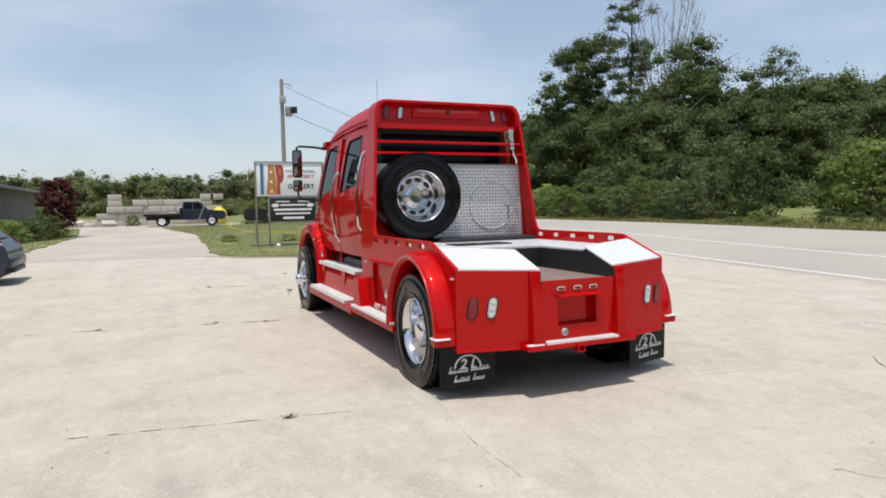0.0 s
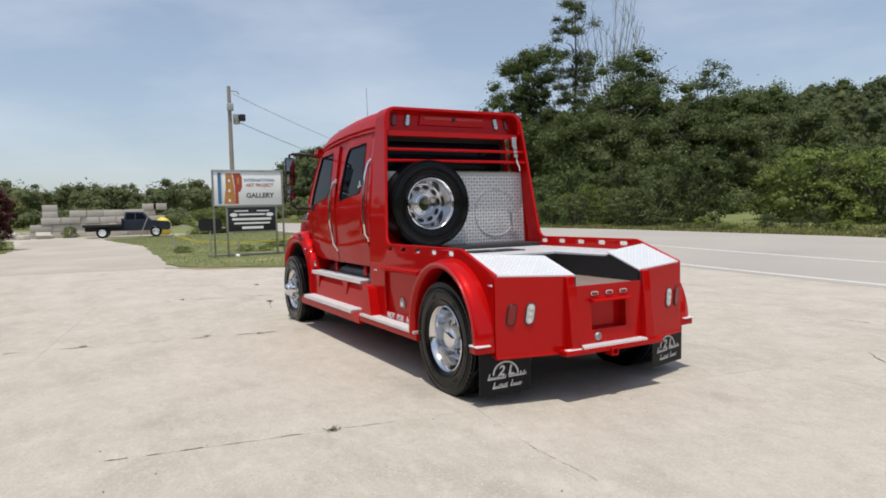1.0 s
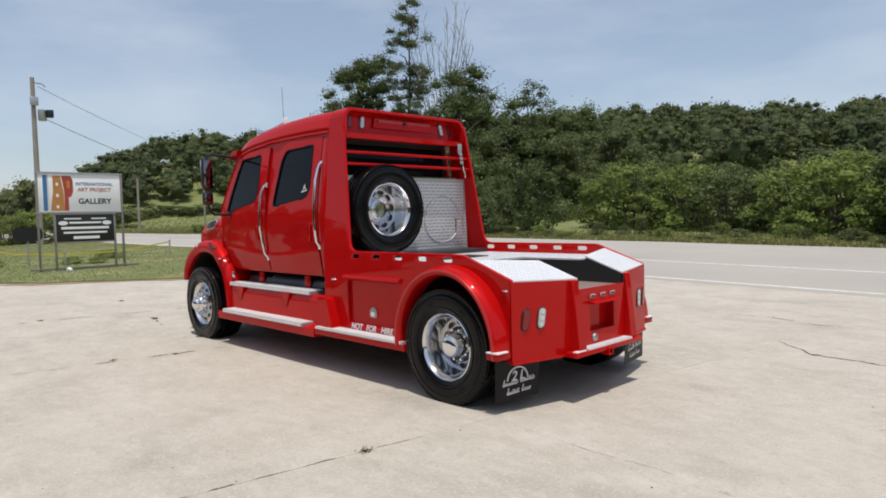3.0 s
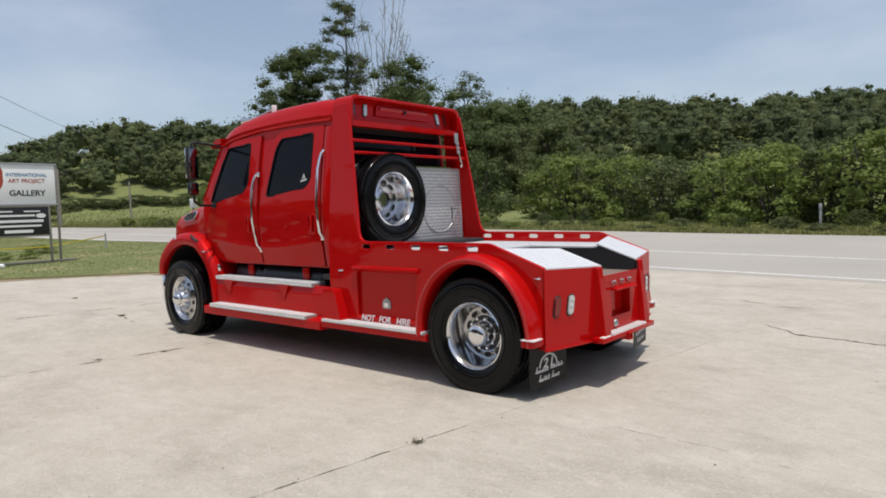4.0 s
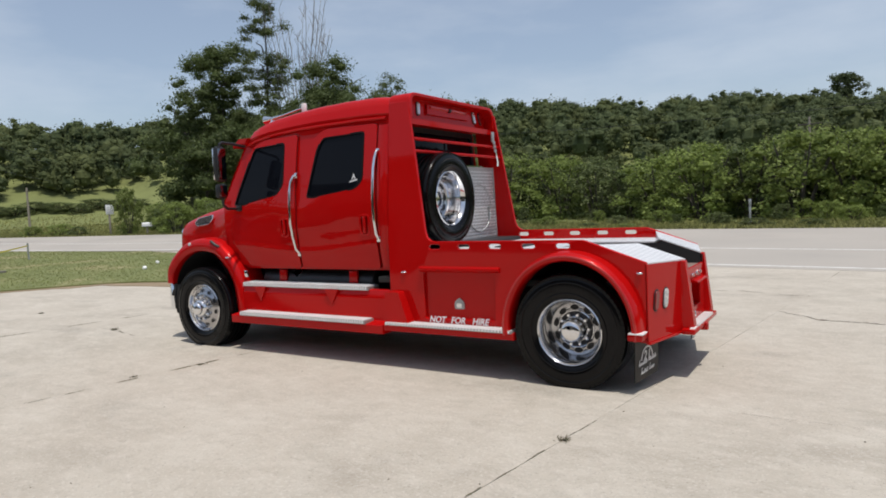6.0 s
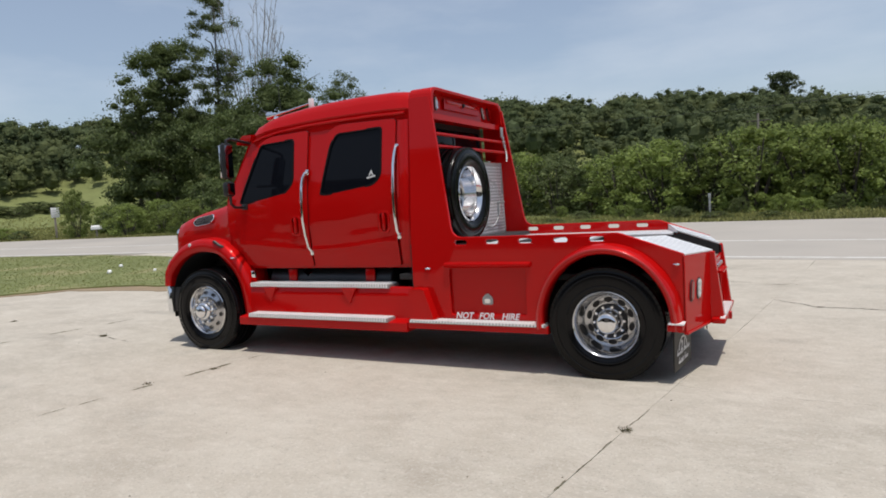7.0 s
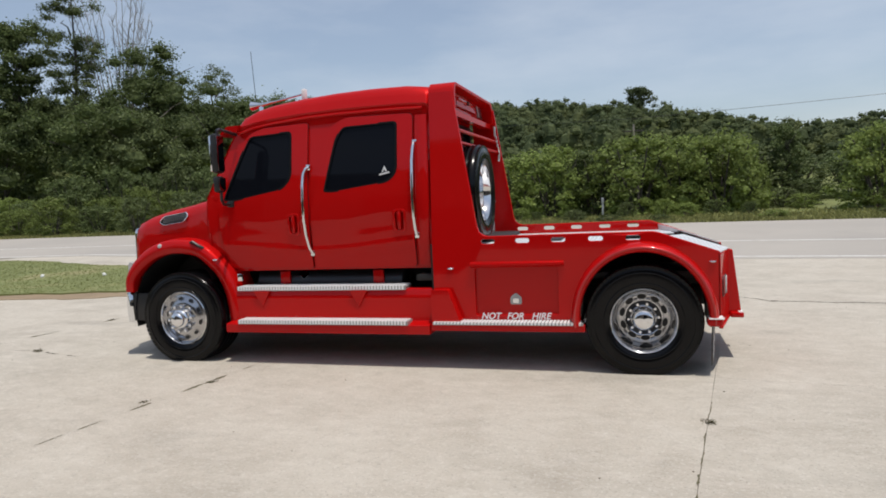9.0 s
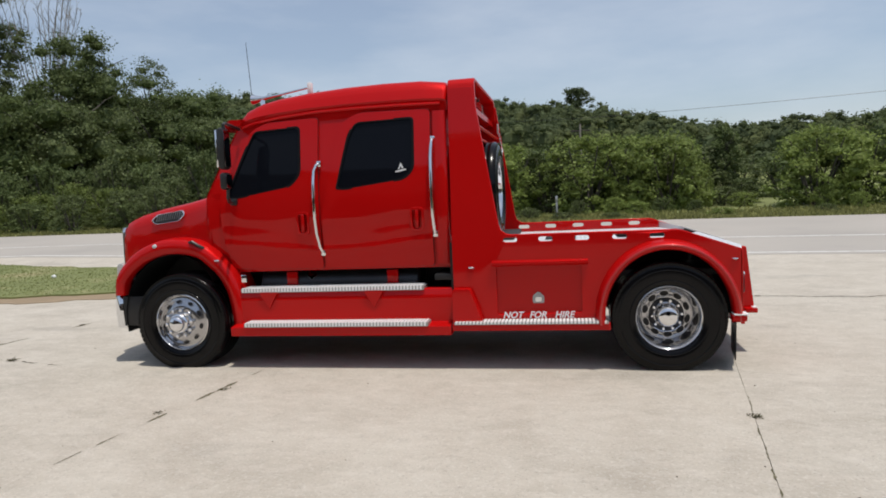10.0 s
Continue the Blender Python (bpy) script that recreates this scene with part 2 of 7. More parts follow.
SIGN_ORANGE = mat("sign_orange", (0.50, 0.22, 0.06), 0.5, vary=0.2, blotch=4)
SIGN_RED = mat("sign_red", (0.40, 0.06, 0.035), 0.5, vary=0.15, blotch=4)
SIGN_BLACK = mat("sign_black", (0.012, 0.012, 0.013), 0.5, vary=0.1)
BLOCK = mat("pale_concrete_block", (0.50, 0.46, 0.40), 0.9, vary=0.15, blotch=1.5, grain=20, bump=0.004, object=0.2)
NAVY = mat("navy_car_paint", (0.006, 0.011, 0.030), 0.3, vary=0.03, coat=0.7)
SLATE = mat("slate_blue_car_paint", (0.020, 0.032, 0.046), 0.4, vary=0.03, coat=0.25)
YELLOW = mat("yellow_paint", (0.70, 0.56, 0.05), 0.5, vary=0.08)
# wall grey made darker, with the roof overhang's shadow put into the colour
GREYWALL = mat("shade_darkened_render", (0.15, 0.145, 0.14), 0.85, vary=0.12, blotch=1.2, grain=30, bump=0.002)
ROOFING = mat("grey_shingles", (0.27, 0.26, 0.25), 0.85, vary=0.15, blotch=2, grain=20, bump=0.004)

# ---- mesh helpers ----
def finish(ob, bm, material, smooth=40, bevel=0.0):
    me = bpy.data.meshes.new(ob)
    bm.normal_update()
    bm.to_mesh(me)
    bm.free()
    if material is not None:
        me.materials.append(material)
    if smooth:
        me.polygons.foreach_set("use_smooth", [True] * len(me.polygons))
        me.set_sharp_from_angle(angle=radians(smooth))
    return me


def add_bevel(ob, width, segs=2):
    m = ob.modifiers.new("edge", "BEVEL")
    m.width, m.segments, m.limit_method, m.angle_limit = width, segs, "ANGLE", radians(40)
    m.harden_normals = False
    return ob


def part(name, bm, material, parent=None, label="", smooth=40, bevel=0.0):
    ob = new(name, finish(name, bm, material, smooth))
    if parent is not None:
        ob.parent = parent
    if label:
        tagged(ob, label)
    if bevel:
        add_bevel(ob, bevel)
    return ob


def thing(name, label, category, group="", kind="", at=None):
    ob = new(name)
    ob.empty_display_size = 0.2
    if at is not None:
        ob.matrix_basis = at
    return tagged(ob, label, category, group, kind)


def box(bm, x0, x1, y0, y1, z0, z1, bev=0.0, m=None):
    r = bmesh.ops.create_cube(bm, size=1.0)
    vs = r["verts"]
    for v in vs:
        v.co = Vector((x0 + (v.co.x + 0.5) * (x1 - x0), y0 + (v.co.y + 0.5) * (y1 - y0), z0 + (v.co.z + 0.5) * (z1 - z0)))
    if bev:
        es = list({e for v in vs for e in v.link_edges})
        out = bmesh.ops.bevel(bm, geom=es, offset=bev, segments=2, profile=0.5, affect="EDGES")
        vs = list({v for f in out["faces"] for v in f.verts} | {v for v in vs if v.is_valid})
    if m is not None:
        bmesh.ops.transform(bm, matrix=m, verts=vs)
    return vs


def boxes(*rows, bev=0.0):
    bm = bmesh.new()
    for r in rows:
        box(bm, *r, bev=bev)
    return bm


def tube(bm, path, radius, segs=10, cap=True):
    """A round bar along the points of path; radius is one number or one for each point."""
    pts = [Vector(p) for p in path]
    rad = radius if isinstance(radius, (list, tuple)) else [radius] * len(pts)
    rings, side = [], None
    for i, p in enumerate(pts):
        d = (pts[min(i + 1, len(pts) - 1)] - pts[max(i - 1, 0)]).normalized()
        if side is None:
            side = d.cross(Vector((0, 0, 1)) if abs(d.z) < 0.9 else Vector((1, 0, 0))).normalized()
        else:
            side = (side - d * side.dot(d)).normalized()
        up = d.cross(side)
        rings.append([bm.verts.new(p + (side * math.cos(a) + up * math.sin(a)) * rad[i])
                      for a in (2 * math.pi * k / segs for k in range(segs))])
    for a, b in zip(rings, rings[1:]):
        for k in range(segs):
            bm.faces.new((a[k], a[(k + 1) % segs], b[(k + 1) % segs], b[k]))
    if cap:
        bm.faces.new(rings[0][::-1])
        bm.faces.new(rings[-1])
    return bm


def lathe(profile, segs=48, axis="y", bm=None):
    """Turns (radius, height) rows about an axis through the origin."""
    bm = bm or bmesh.new()
    rings = []
    for r, h in profile:
        ring = []
        for k in range(segs):
            a = 2 * math.pi * k / segs
            c, s = r * math.cos(a), r * math.sin(a)
            ring.append(bm.verts.new((c, h, s) if axis == "y" else (c, s, h)))
        rings.append(ring)
    for a, b in zip(rings, rings[1:]):
        for k in range(segs):
            bm.faces.new((a[k], a[(k + 1) % segs], b[(k + 1) % segs], b[k]))
    return bm


def rounded(pts, r, n=5):
    """A closed outline with its corners rounded; r is one number or one for each corner."""
    out, m = [], len(pts)
    for i, p in enumerate(pts):
        rr = r[i] if isinstance(r, (list, tuple)) else r
        p, a, b = Vector(p), Vector(pts[i - 1]), Vector(pts[(i + 1) % m])
        if rr <= 0:
            out.append(tuple(p))
            continue
        u, v = (a - p), (b - p)
        k = min(rr, u.length * 0.48, v.length * 0.48)
        s, e = p + u.normalized() * k, p + v.normalized() * k
        for j in range(n + 1):
            t = j / n
            out.append(tuple(s * (1 - t) ** 2 + p * 2 * t * (1 - t) + e * t * t))
    return out


def oval(cx, cy, rx, ry, n=16, turn=0.0):
    c, s = math.cos(turn), math.sin(turn)
    return [(cx + rx * math.cos(a) * c - ry * math.sin(a) * s, cy + rx * math.cos(a) * s + ry * math.sin(a) * c)
            for a in (2 * math.pi * k / n for k in range(n))]


def pill(cx, cy, w, h, n=6, lean=0.0):
    """A slot with round ends; lean shears its top."""
    r = min(w, h) / 2
    out = []
    if w >= h:
        for k in range(n + 1):
            a = -math.pi / 2 + math.pi * k / n
            out.append((cx + w / 2 - r + r * math.cos(a), cy + r * math.sin(a)))
        for k in range(n + 1):
            a = math.pi / 2 + math.pi * k / n
            out.append((cx - w / 2 + r + r * math.cos(a), cy + r * math.sin(a)))
    else:
        for k in range(n + 1):
            a = math.pi * k / n
            out.append((cx + r * math.cos(a), cy + h / 2 - r + r * math.sin(a)))
        for k in range(n + 1):
            a = math.pi + math.pi * k / n
            out.append((cx + r * math.cos(a), cy - h / 2 + r + r * math.sin(a)))
    return [(x + lean * (y - cy), y) for x, y in out]


def plate(outline, holes=(), thick=0.01, put=None, cuts_u=(), cuts_v=()):
    """A sheet with holes, drawn in (u, v), from w = 0 to w = thick; put maps (u, v, w) into space."""
    bm = bmesh.new()
    edges = []
    for loop in (outline, *holes):
        vs = [bm.verts.new((p[0], p[1], 0)) for p in loop]
        edges += [bm.edges.new((vs[i], vs[(i + 1) % len(vs)])) for i in range(len(vs))]
    bmesh.ops.triangle_fill(bm, edges=edges, use_beauty=True, use_dissolve=False, normal=(0, 0, 1))
    for c in cuts_u:
        bmesh.ops.bisect_plane(bm, geom=bm.verts[:] + bm.edges[:] + bm.faces[:], plane_co=(c, 0, 0), plane_no=(1, 0, 0))
    for c in cuts_v:
        bmesh.ops.bisect_plane(bm, geom=bm.verts[:] + bm.edges[:] + bm.faces[:], plane_co=(0, c, 0), plane_no=(0, 1, 0))
    bmesh.ops.recalc_face_normals(bm, faces=bm.faces[:])
    if thick:
        out = bmesh.ops.extrude_face_region(bm, geom=bm.faces[:])
        for g in out["geom"]:
            if isinstance(g, bmesh.types.BMVert):
                g.co.z += thick
    if put:
        for v in bm.verts:
            v.co = Vector(put(*v.co))
    bmesh.ops.recalc_face_normals(bm, faces=bm.faces[:])
    return bm


def loft(rows, close=False, caps=False):
    """A skin over rows of points."""
    bm = bmesh.new()
    vs = [[bm.verts.new(p) for p in r] for r in rows]
    n = len(vs[0])
    for a, b in zip(vs, vs[1:]):
        for k in range(n if close else n - 1):
            bm.faces.new((a[k], a[(k + 1) % n], b[(k + 1) % n], b[k]))
    if caps:
        bm.faces.new(vs[0][::-1])
        bm.faces.new(vs[-1])
    bmesh.ops.recalc_face_normals(bm, faces=bm.faces[:])
    return bm


def from_arrays(name, verts, quads, material, smooth=False):
    me = bpy.data.meshes.new(name)
    verts, quads = np.asarray(verts, dtype=np.float32), np.asarray(quads, dtype=np.int32)
    k = quads.shape[1]
    me.vertices.add(len(verts))
    me.vertices.foreach_set("co", verts.ravel())
    me.loops.add(quads.size)
    me.loops.foreach_set("vertex_index", quads.ravel())
    me.polygons.add(len(quads))
    me.polygons.foreach_set("loop_start", np.arange(0, quads.size, k, dtype=np.int32))
    me.update(calc_edges=True)
    me.materials.append(material)
    if smooth:
        me.polygons.foreach_set("use_smooth", [True] * len(me.polygons))
    return me


def smooth_step(a, b, v):
    t = np.clip((v - a) / (b - a), 0, 1)
    return t * t * (3 - 2 * t)


def text_mesh(name, body, size, material, parent, m, extrude=0.0015, shear=0.0, align="CENTER", stretch=1.0):
    cu = bpy.data.curves.new(name, "FONT")
    cu.body, cu.size, cu.extrude, cu.shear, cu.align_x, cu.align_y = body, size, extrude, shear, align, "CENTER"
    cu.offset = size * 0.022
    tmp = bpy.data.objects.new(name + "_tmp", cu)
    scene.collection.objects.link(tmp)
    bpy.context.view_layer.update()
    me = bpy.data.meshes.new_from_object(tmp.evaluated_get(bpy.context.evaluated_depsgraph_get()))
    bpy.data.objects.remove(tmp)
    me.transform(m @ Matrix.Diagonal((stretch, 1, 1, 1)))
    me.materials.clear()
    me.materials.append(material)
    ob = new(name, me)
    ob.parent = parent
    return ob

# ---- ground ----
def ramp(v, w=3.0):
    return 0.5 * (v + np.sqrt(v * v + w * w))


GZ0 = 0.0115 * ramp(-6.0) + 0.020 * ramp(-4.0)
HILL_AZ = [-180, -168, -160, -60, 30, 60, 67, 74, 79, 84, 90, 96, 104, 112, 120, 126, 140, 150, 156, 161, 165, 168, 171, 180]
HILL_H = [0.5, 0.5, 0.5, 0.5, 1.6, 6.2, 6.5, 6.1, 7.0, 8.7, 11.5, 13.1, 13.1, 14.6, 14.9, 14.5, 13.9, 12.5, 12.7, 11.3, 7.8, 3.4, 0.8, 0.5]


def gz(x, y):
    """The height of the paved ground: level at the truck, rising gently ahead of it and to the road."""
    return 0.0115 * np.minimum(ramp(-x - 6), 70) + 0.020 * np.minimum(ramp(y - 4), 60) - GZ0


def land(x, y):
    """The height of the open ground, with the wooded hill."""
    r, az = np.hypot(x, y), np.degrees(np.arctan2(y, x))
    return gz(x, y) - 0.06 + np.interp(az, HILL_AZ, HILL_H) * smooth_step(np.interp(az, [138, 150], [48, 76]), 132, r)


def make_ground():
    radii = np.concatenate([np.arange(1.5, 60, 1.5), np.arange(60, 160, 4), [175, 200, 250, 330, 450, 700, 1100, 1800, 3000]])
    n = 240
    ang = np.arange(n) * 2 * np.pi / n
    xs = np.concatenate([[0], (radii[:, None] * np.cos(ang)).ravel()])
    ys = np.concatenate([[0], (radii[:, None] * np.sin(ang)).ravel()])
    verts = np.stack([xs, ys, land(xs, ys)], 1)
    quads = []
    for k in range(n):
        quads.append((0, 1 + k, 1 + (k + 1) % n, 1 + (k + 1) % n))
    for i in range(len(radii) - 1):
        a, b = 1 + i * n, 1 + (i + 1) * n
        for k in range(n):
            quads.append((a + k, b + k, b + (k + 1) % n, a + (k + 1) % n))
    bm = bmesh.new()
    vs = [bm.verts.new(v) for v in verts]
    for q in quads:
        bm.faces.new([vs[i] for i in dict.fromkeys(q)])
    ob = part("ground", bm, SOIL, smooth=180)
    return tagged(ob, "rough green meadow and wooded hillside ground", "ground", kind="structure")


make_ground()

# the lot's joints run aslant: p across, j along
PV, JV = Vector((1, -0.15)).normalized(), Vector((0.15, 1)).normalized()


def lot(p, j):
    return p * PV.x + j * JV.x, p * PV.y + j * JV.y


NEAR_X = [-260, -200, -100, -60, -42, -32, -24, -18, 10, 90]
NEAR_Y = [-20, -10, 4, 8.5, 9.6, 9.9, 10.9, 11.75, 7.65, -4.35]
FAR_X = [-260, -200, -100, -60, -45, -30, -20, -9, 5, 90]
FAR_Y = [-12, -2, 11, 16.5, 18.2, 20.4, 21.4, 21.3, 19.2, 6.4]


def sheet(name, xs, near, far, rows, lift, depth, material, smooth=60):
    """A strip along x between two edges that follows the ground."""
    bm = bmesh.new()
    grid = []
    for x in xs:
        a, b = near(x), far(x)
        col = [bm.verts.new((x, a, gz(x, a) + lift - depth))]
        for k in range(rows + 1):
            y = a + (b - a) * k / rows
            col.append(bm.verts.new((x, y, gz(x, y) + lift)))
        col.append(bm.verts.new((x, b, gz(x, b) + lift - depth)))
        grid.append(col)
    for a, b in zip(grid, grid[1:]):
        for k in range(len(a) - 1):
            bm.faces.new((a[k], a[k + 1], b[k + 1], b[k]))
    bmesh.ops.recalc_face_normals(bm, faces=bm.faces[:])
    return part(name, bm, material, smooth=smooth)


def near_edge(x):
    return float(np.interp(x, NEAR_X, NEAR_Y))


def far_edge(x):
    return float(np.interp(x, FAR_X, FAR_Y))


ROAD_XS = list(np.arange(-240, -60, 8.0)) + list(np.arange(-60, 40, 1.5)) + list(np.arange(40, 91, 5.0))
road = sheet("road", ROAD_XS, near_edge, far_edge, 8, 0.004, 0.1, ROAD)
tagged(road, "sun-bleached two-lane country road with white lines", "road", kind="structure")
for nm, off in (("road_line", 0.30), ("road_line", 3.75)):
    ln = sheet(nm, [x for x in ROAD_XS if -60 <= x <= 60], lambda x: near_edge(x) + off, lambda x: near_edge(x) + off + 0.13, 1, 0.009, 0.004, LINE)
    ln.parent = road

# joint filler under the slabs
bm = bmesh.new()
cols = []
for i in range(60):
    x = -50 + i * 1.2
    cols.append([bm.verts.new((x, y, gz(x, y) - 0.016)) for y in np.linspace(-17, near_edge(x) + 0.05, 30)])
for a, b in zip(cols, cols[1:]):
    for k in range(29):
        bm.faces.new((a[k], b[k], b[k + 1], a[k + 1]))
pavement = part("pavement", bm, JOINT, smooth=60)
tagged(pavement, "pale worn concrete lot with dark cracked joints", "pavement", kind="structure")


def inside(pt, poly):
    x, y = pt
    hit = False
    for i in range(len(poly)):
        (x0, y0), (x1, y1) = poly[i - 1], poly[i]
        if (y0 > y) != (y1 > y) and x < (x1 - x0) * (y - y0) / (y1 - y0) + x0:
            hit = not hit
    return hit


def wobbly(poly, step=0.6, amount=0.12, seed=3):
    """An outline cut into short pieces and made uneven."""
    r, out = random.Random(seed), []
    for i in range(len(poly)):
        a, b = Vector(poly[i]), Vector(poly[(i + 1) % len(poly)])
        n = max(1, int((b - a).length / step))
        for k in range(n):
            p = a.lerp(b, k / n)
            out.append((p.x + r.uniform(-amount, amount), p.y + r.uniform(-amount, amount)))
    return out


ISLAND = [(-16.6, -0.35), (-15.3, 0.9), (-14.5, 2.4), (-13.4, 3.8), (-11.9, 4.3), (-9.5, 4.9), (-7.4, 6.0), (-7.6, 7.2), (-9.5, 8.0), (-14.6, 8.95), (-18.5, 10.2),
          (-22, 10.5), (-30, 9.7), (-42, 9.2), (-44, 4), (-43, -2.0), (-36, -1.0), (-31, -0.3), (-22, -0.4), (-18, -0.5)]
VERGE = [(-20.6, -6.6), (-33.3, -6.0), (-44, -7.0), (-48, -9), (-48, -16.5), (-21.5, -16.5), (-20.3, -9)]


def lawn(name, outline, material, lift, label, seed):
    us, vs = [p[0] for p in outline], [p[1] for p in outline]
    bm = plate(wobbly(outline, seed=seed), thick=1.0, put=lambda u, v, w: (u, v, gz(u, v) + (lift if w > 0.5 else -0.03)),
               cuts_u=list(np.arange(min(us) + 1, max(us), 1.5)), cuts_v=list(np.arange(min(vs) + 1, max(vs), 1.5)))
    return tagged(part(name, bm, material, smooth=50), label, "lawn", kind="structure")


DRIVE_EDGE = [(-17.4, -6.6), (-16.7, -0.2), (-24, 0.2), (-34, 0.2), (-49.5, -0.9), (-49.5, -6.4), (-33.0, -6.2), (-20.8, -6.8)]
bm = plate(wobbly(DRIVE_EDGE, 0.8, 0.08, 6), thick=1.0, put=lambda u, v, w: (u, v, gz(u, v) + (0.007 if w > 0.5 else -0.03)), cuts_u=list(np.arange(-49, -17, 1.5)), cuts_v=(-5, -3.5, -2))
tagged(part("drive", bm, DRIVE, smooth=50), "worn grey-beige asphalt drive leading off the lot", "drive", kind="structure")
lawn("lawn", ISLAND, LAWN, 0.045, "patchy mown grass island beside the lot", 3)
lawn("lawn", VERGE, LAWN, 0.045, "grass strip beside the drive", 4)
bm = plate(wobbly([(-16.5, -0.9), (-15.0, 0.9), (-14.2, 2.2), (-13.2, 3.4), (-11.9, 3.7), (-9.3, 4.2), (-6.9, 5.8), (-7.2, 7.4), (-9.4, 8.3), (-14, 5.5)], 0.4, 0.14, 8), thick=1.0,
           put=lambda u, v, w: (u, v, gz(u, v) + (0.012 if w > 0.5 else -0.03)), cuts_u=list(np.arange(-16, -7, 1.5)))
tagged(part("dirt_edge", bm, DIRT, smooth=50), "bare brown dirt along the grass edge", "dirt", kind="structure")


# ---- foliage ----
def kites(rng, centre, normal, size, slim=0.62):
    """One small four-cornered leaf clump for each centre."""
    n = len(centre)
    t = rng.normal(size=(n, 3))
    t -= normal * (t * normal).sum(1, keepdims=True)
    t /= np.linalg.norm(t, axis=1, keepdims=True) + 1e-9
    b = np.cross(normal, t)
    s = size * rng.uniform(0.6, 1.35, (n, 1))
    bend = normal * s * rng.uniform(-0.25, 0.25, (n, 1))
    v = np.stack([centre - t * s, centre + b * s * slim + bend, centre + t * s * 1.1, centre - b * s * slim + bend], 1).reshape(-1, 3)
    return v


def quads_for(nverts):
    return np.arange(nverts, dtype=np.int32).reshape(-1, 4)


def blob_leaves(rng, c, r, n, size, low=-0.5, rand=0.5, loose=0.05):
    """Leaves over an uneven ball: mostly in its outer shell."""
    d = rng.normal(size=(int(n * 1.5), 3))
    d /= np.linalg.norm(d, axis=1, keepdims=True)
    d = d[d[:, 2] > low][:n]
    rad = np.power(rng.uniform(0.25, 1.0, (len(d), 1)), 0.4) * (1 + loose * rng.normal(size=(len(d), 1)))
    pos = np.asarray(c) + d * rad * np.asarray(r)
    nrm = d + rng.normal(size=d.shape) * rand
    nrm[:, 2] += 0.3
    nrm /= np.linalg.norm(nrm, axis=1, keepdims=True)
    return kites(rng, pos, nrm, size)


def unit_lump():
    """A round lump of 24 quads."""
    faces = []
    for ax in range(3):
        for sgn in (-1, 1):
            for i in (-1, 0):
                for k in (-1, 0):
                    q = []
                    for a, b in ((i, k), (i + 1, k), (i + 1, k + 1), (i, k + 1)):
                        p = [0.0, 0.0, 0.0]
                        p[ax], p[(ax + 1) % 3], p[(ax + 2) % 3] = sgn, a, b
                        q.append(p)
                    faces.append(q if sgn > 0 else q[::-1])
    v = np.array(faces, dtype=float).reshape(-1, 3)
    return v / np.linalg.norm(v, axis=1, keepdims=True)


LUMP = unit_lump()


def crown_mesh(name, seed, height, radius, base, leaves, size, material, blobs=14, sparse=1.0, fine=(0.32, 0.55), core=0.62, rand=0.9, loose=0.06, lobes=0):
    """A crown of many clumps between base and height, widest in the middle, with gaps;
    fine: the clumps' size against the crown's; core: the size of the dense inside of each clump;
    lobes: the number of boughs that the clumps gather round (0: spread evenly)."""
    rng = np.random.default_rng(seed)
    out = []
    boughs = []
    for i in range(lobes):
        t = (i + 0.5) / lobes
        a = i * 2.4 + rng.uniform(-0.7, 0.7)
        d = radius * rng.uniform(0.15, 0.85) * (1.0 if t < 0.7 else 1.6 * (1.05 - t))
        boughs.append((d * math.cos(a), d * math.sin(a), base + (height - base) * (0.08 + 0.80 * t), radius * rng.uniform(0.28, 0.48)))
    for i in range(blobs):
        t = (i + rng.uniform(0.1, 0.9)) / blobs
        z = base + (height - base) * (0.06 + 0.88 * t)
        spread = radius * (0.45 + 0.75 * math.sin(math.pi * min(0.97, 0.15 + 0.8 * t))) * 0.72
        a = i * 2.4 + rng.uniform(-0.5, 0.5)
        d = spread * math.sqrt(rng.uniform(0.06, 1.0)) * (0.15 if i == blobs - 1 else 1)
        br = radius * rng.uniform(*fine) * sparse
        z = min(z, height - br * 0.72)
        px, py = d * math.cos(a), d * math.sin(a)
        if boughs and rng.random() < 0.72:
            bx, by, bz, bs = boughs[i % lobes]
            px, py, z = bx + rng.uniform(-1.3, 1.3) * bs, by + rng.uniform(-1.3, 1.3) * bs, min(height - br * 0.7, bz + rng.uniform(-1.6, 1.6) * bs)
        c, r = (px, py, z), np.array((br, br, br * rng.uniform(0.65, 0.95)))
        out.append(blob_leaves(rng, c, r, leaves // blobs, size, rand=rand, loose=loose))
        if core:
            out.append(LUMP * r * core * rng.uniform(0.8, 1.1) + np.asarray(c))
    v = np.concatenate(out)
    return from_arrays(name, v, quads_for(len(v)), material)


def trunk_bm(seed, height, thick, limbs=6, spread=1.5, start=0.35):
    r = random.Random(seed)
    bm = bmesh.new()
    path = [(r.uniform(-0.12, 0.12) * k, r.uniform(-0.12, 0.12) * k, height * k / 6 - (0.3 if k == 0 else 0)) for k in range(7)]
    tube(bm, path, [thick * (1.25 if k == 0 else 1 - 0.14 * k) for k in range(7)], 9)
    for i in range(limbs):
        h = height * (start + (0.95 - start) * i / limbs)
        a = i * 2.3 + r.uniform(-0.4, 0.4)
        base = Vector((0, 0, h))
        ln = spread * r.uniform(0.7, 1.1)
        pts = [base + Vector((math.cos(a) * ln * k / 4, math.sin(a) * ln * k / 4, ln * 0.75 * (k / 4) ** 0.8)) + Vector((r.uniform(-0.1, 0.1), r.uniform(-0.1, 0.1), 0)) * k for k in range(5)]
        tube(bm, pts, [thick * 0.42 * (1 - 0.2 * k) for k in range(5)], 6)
    return bm


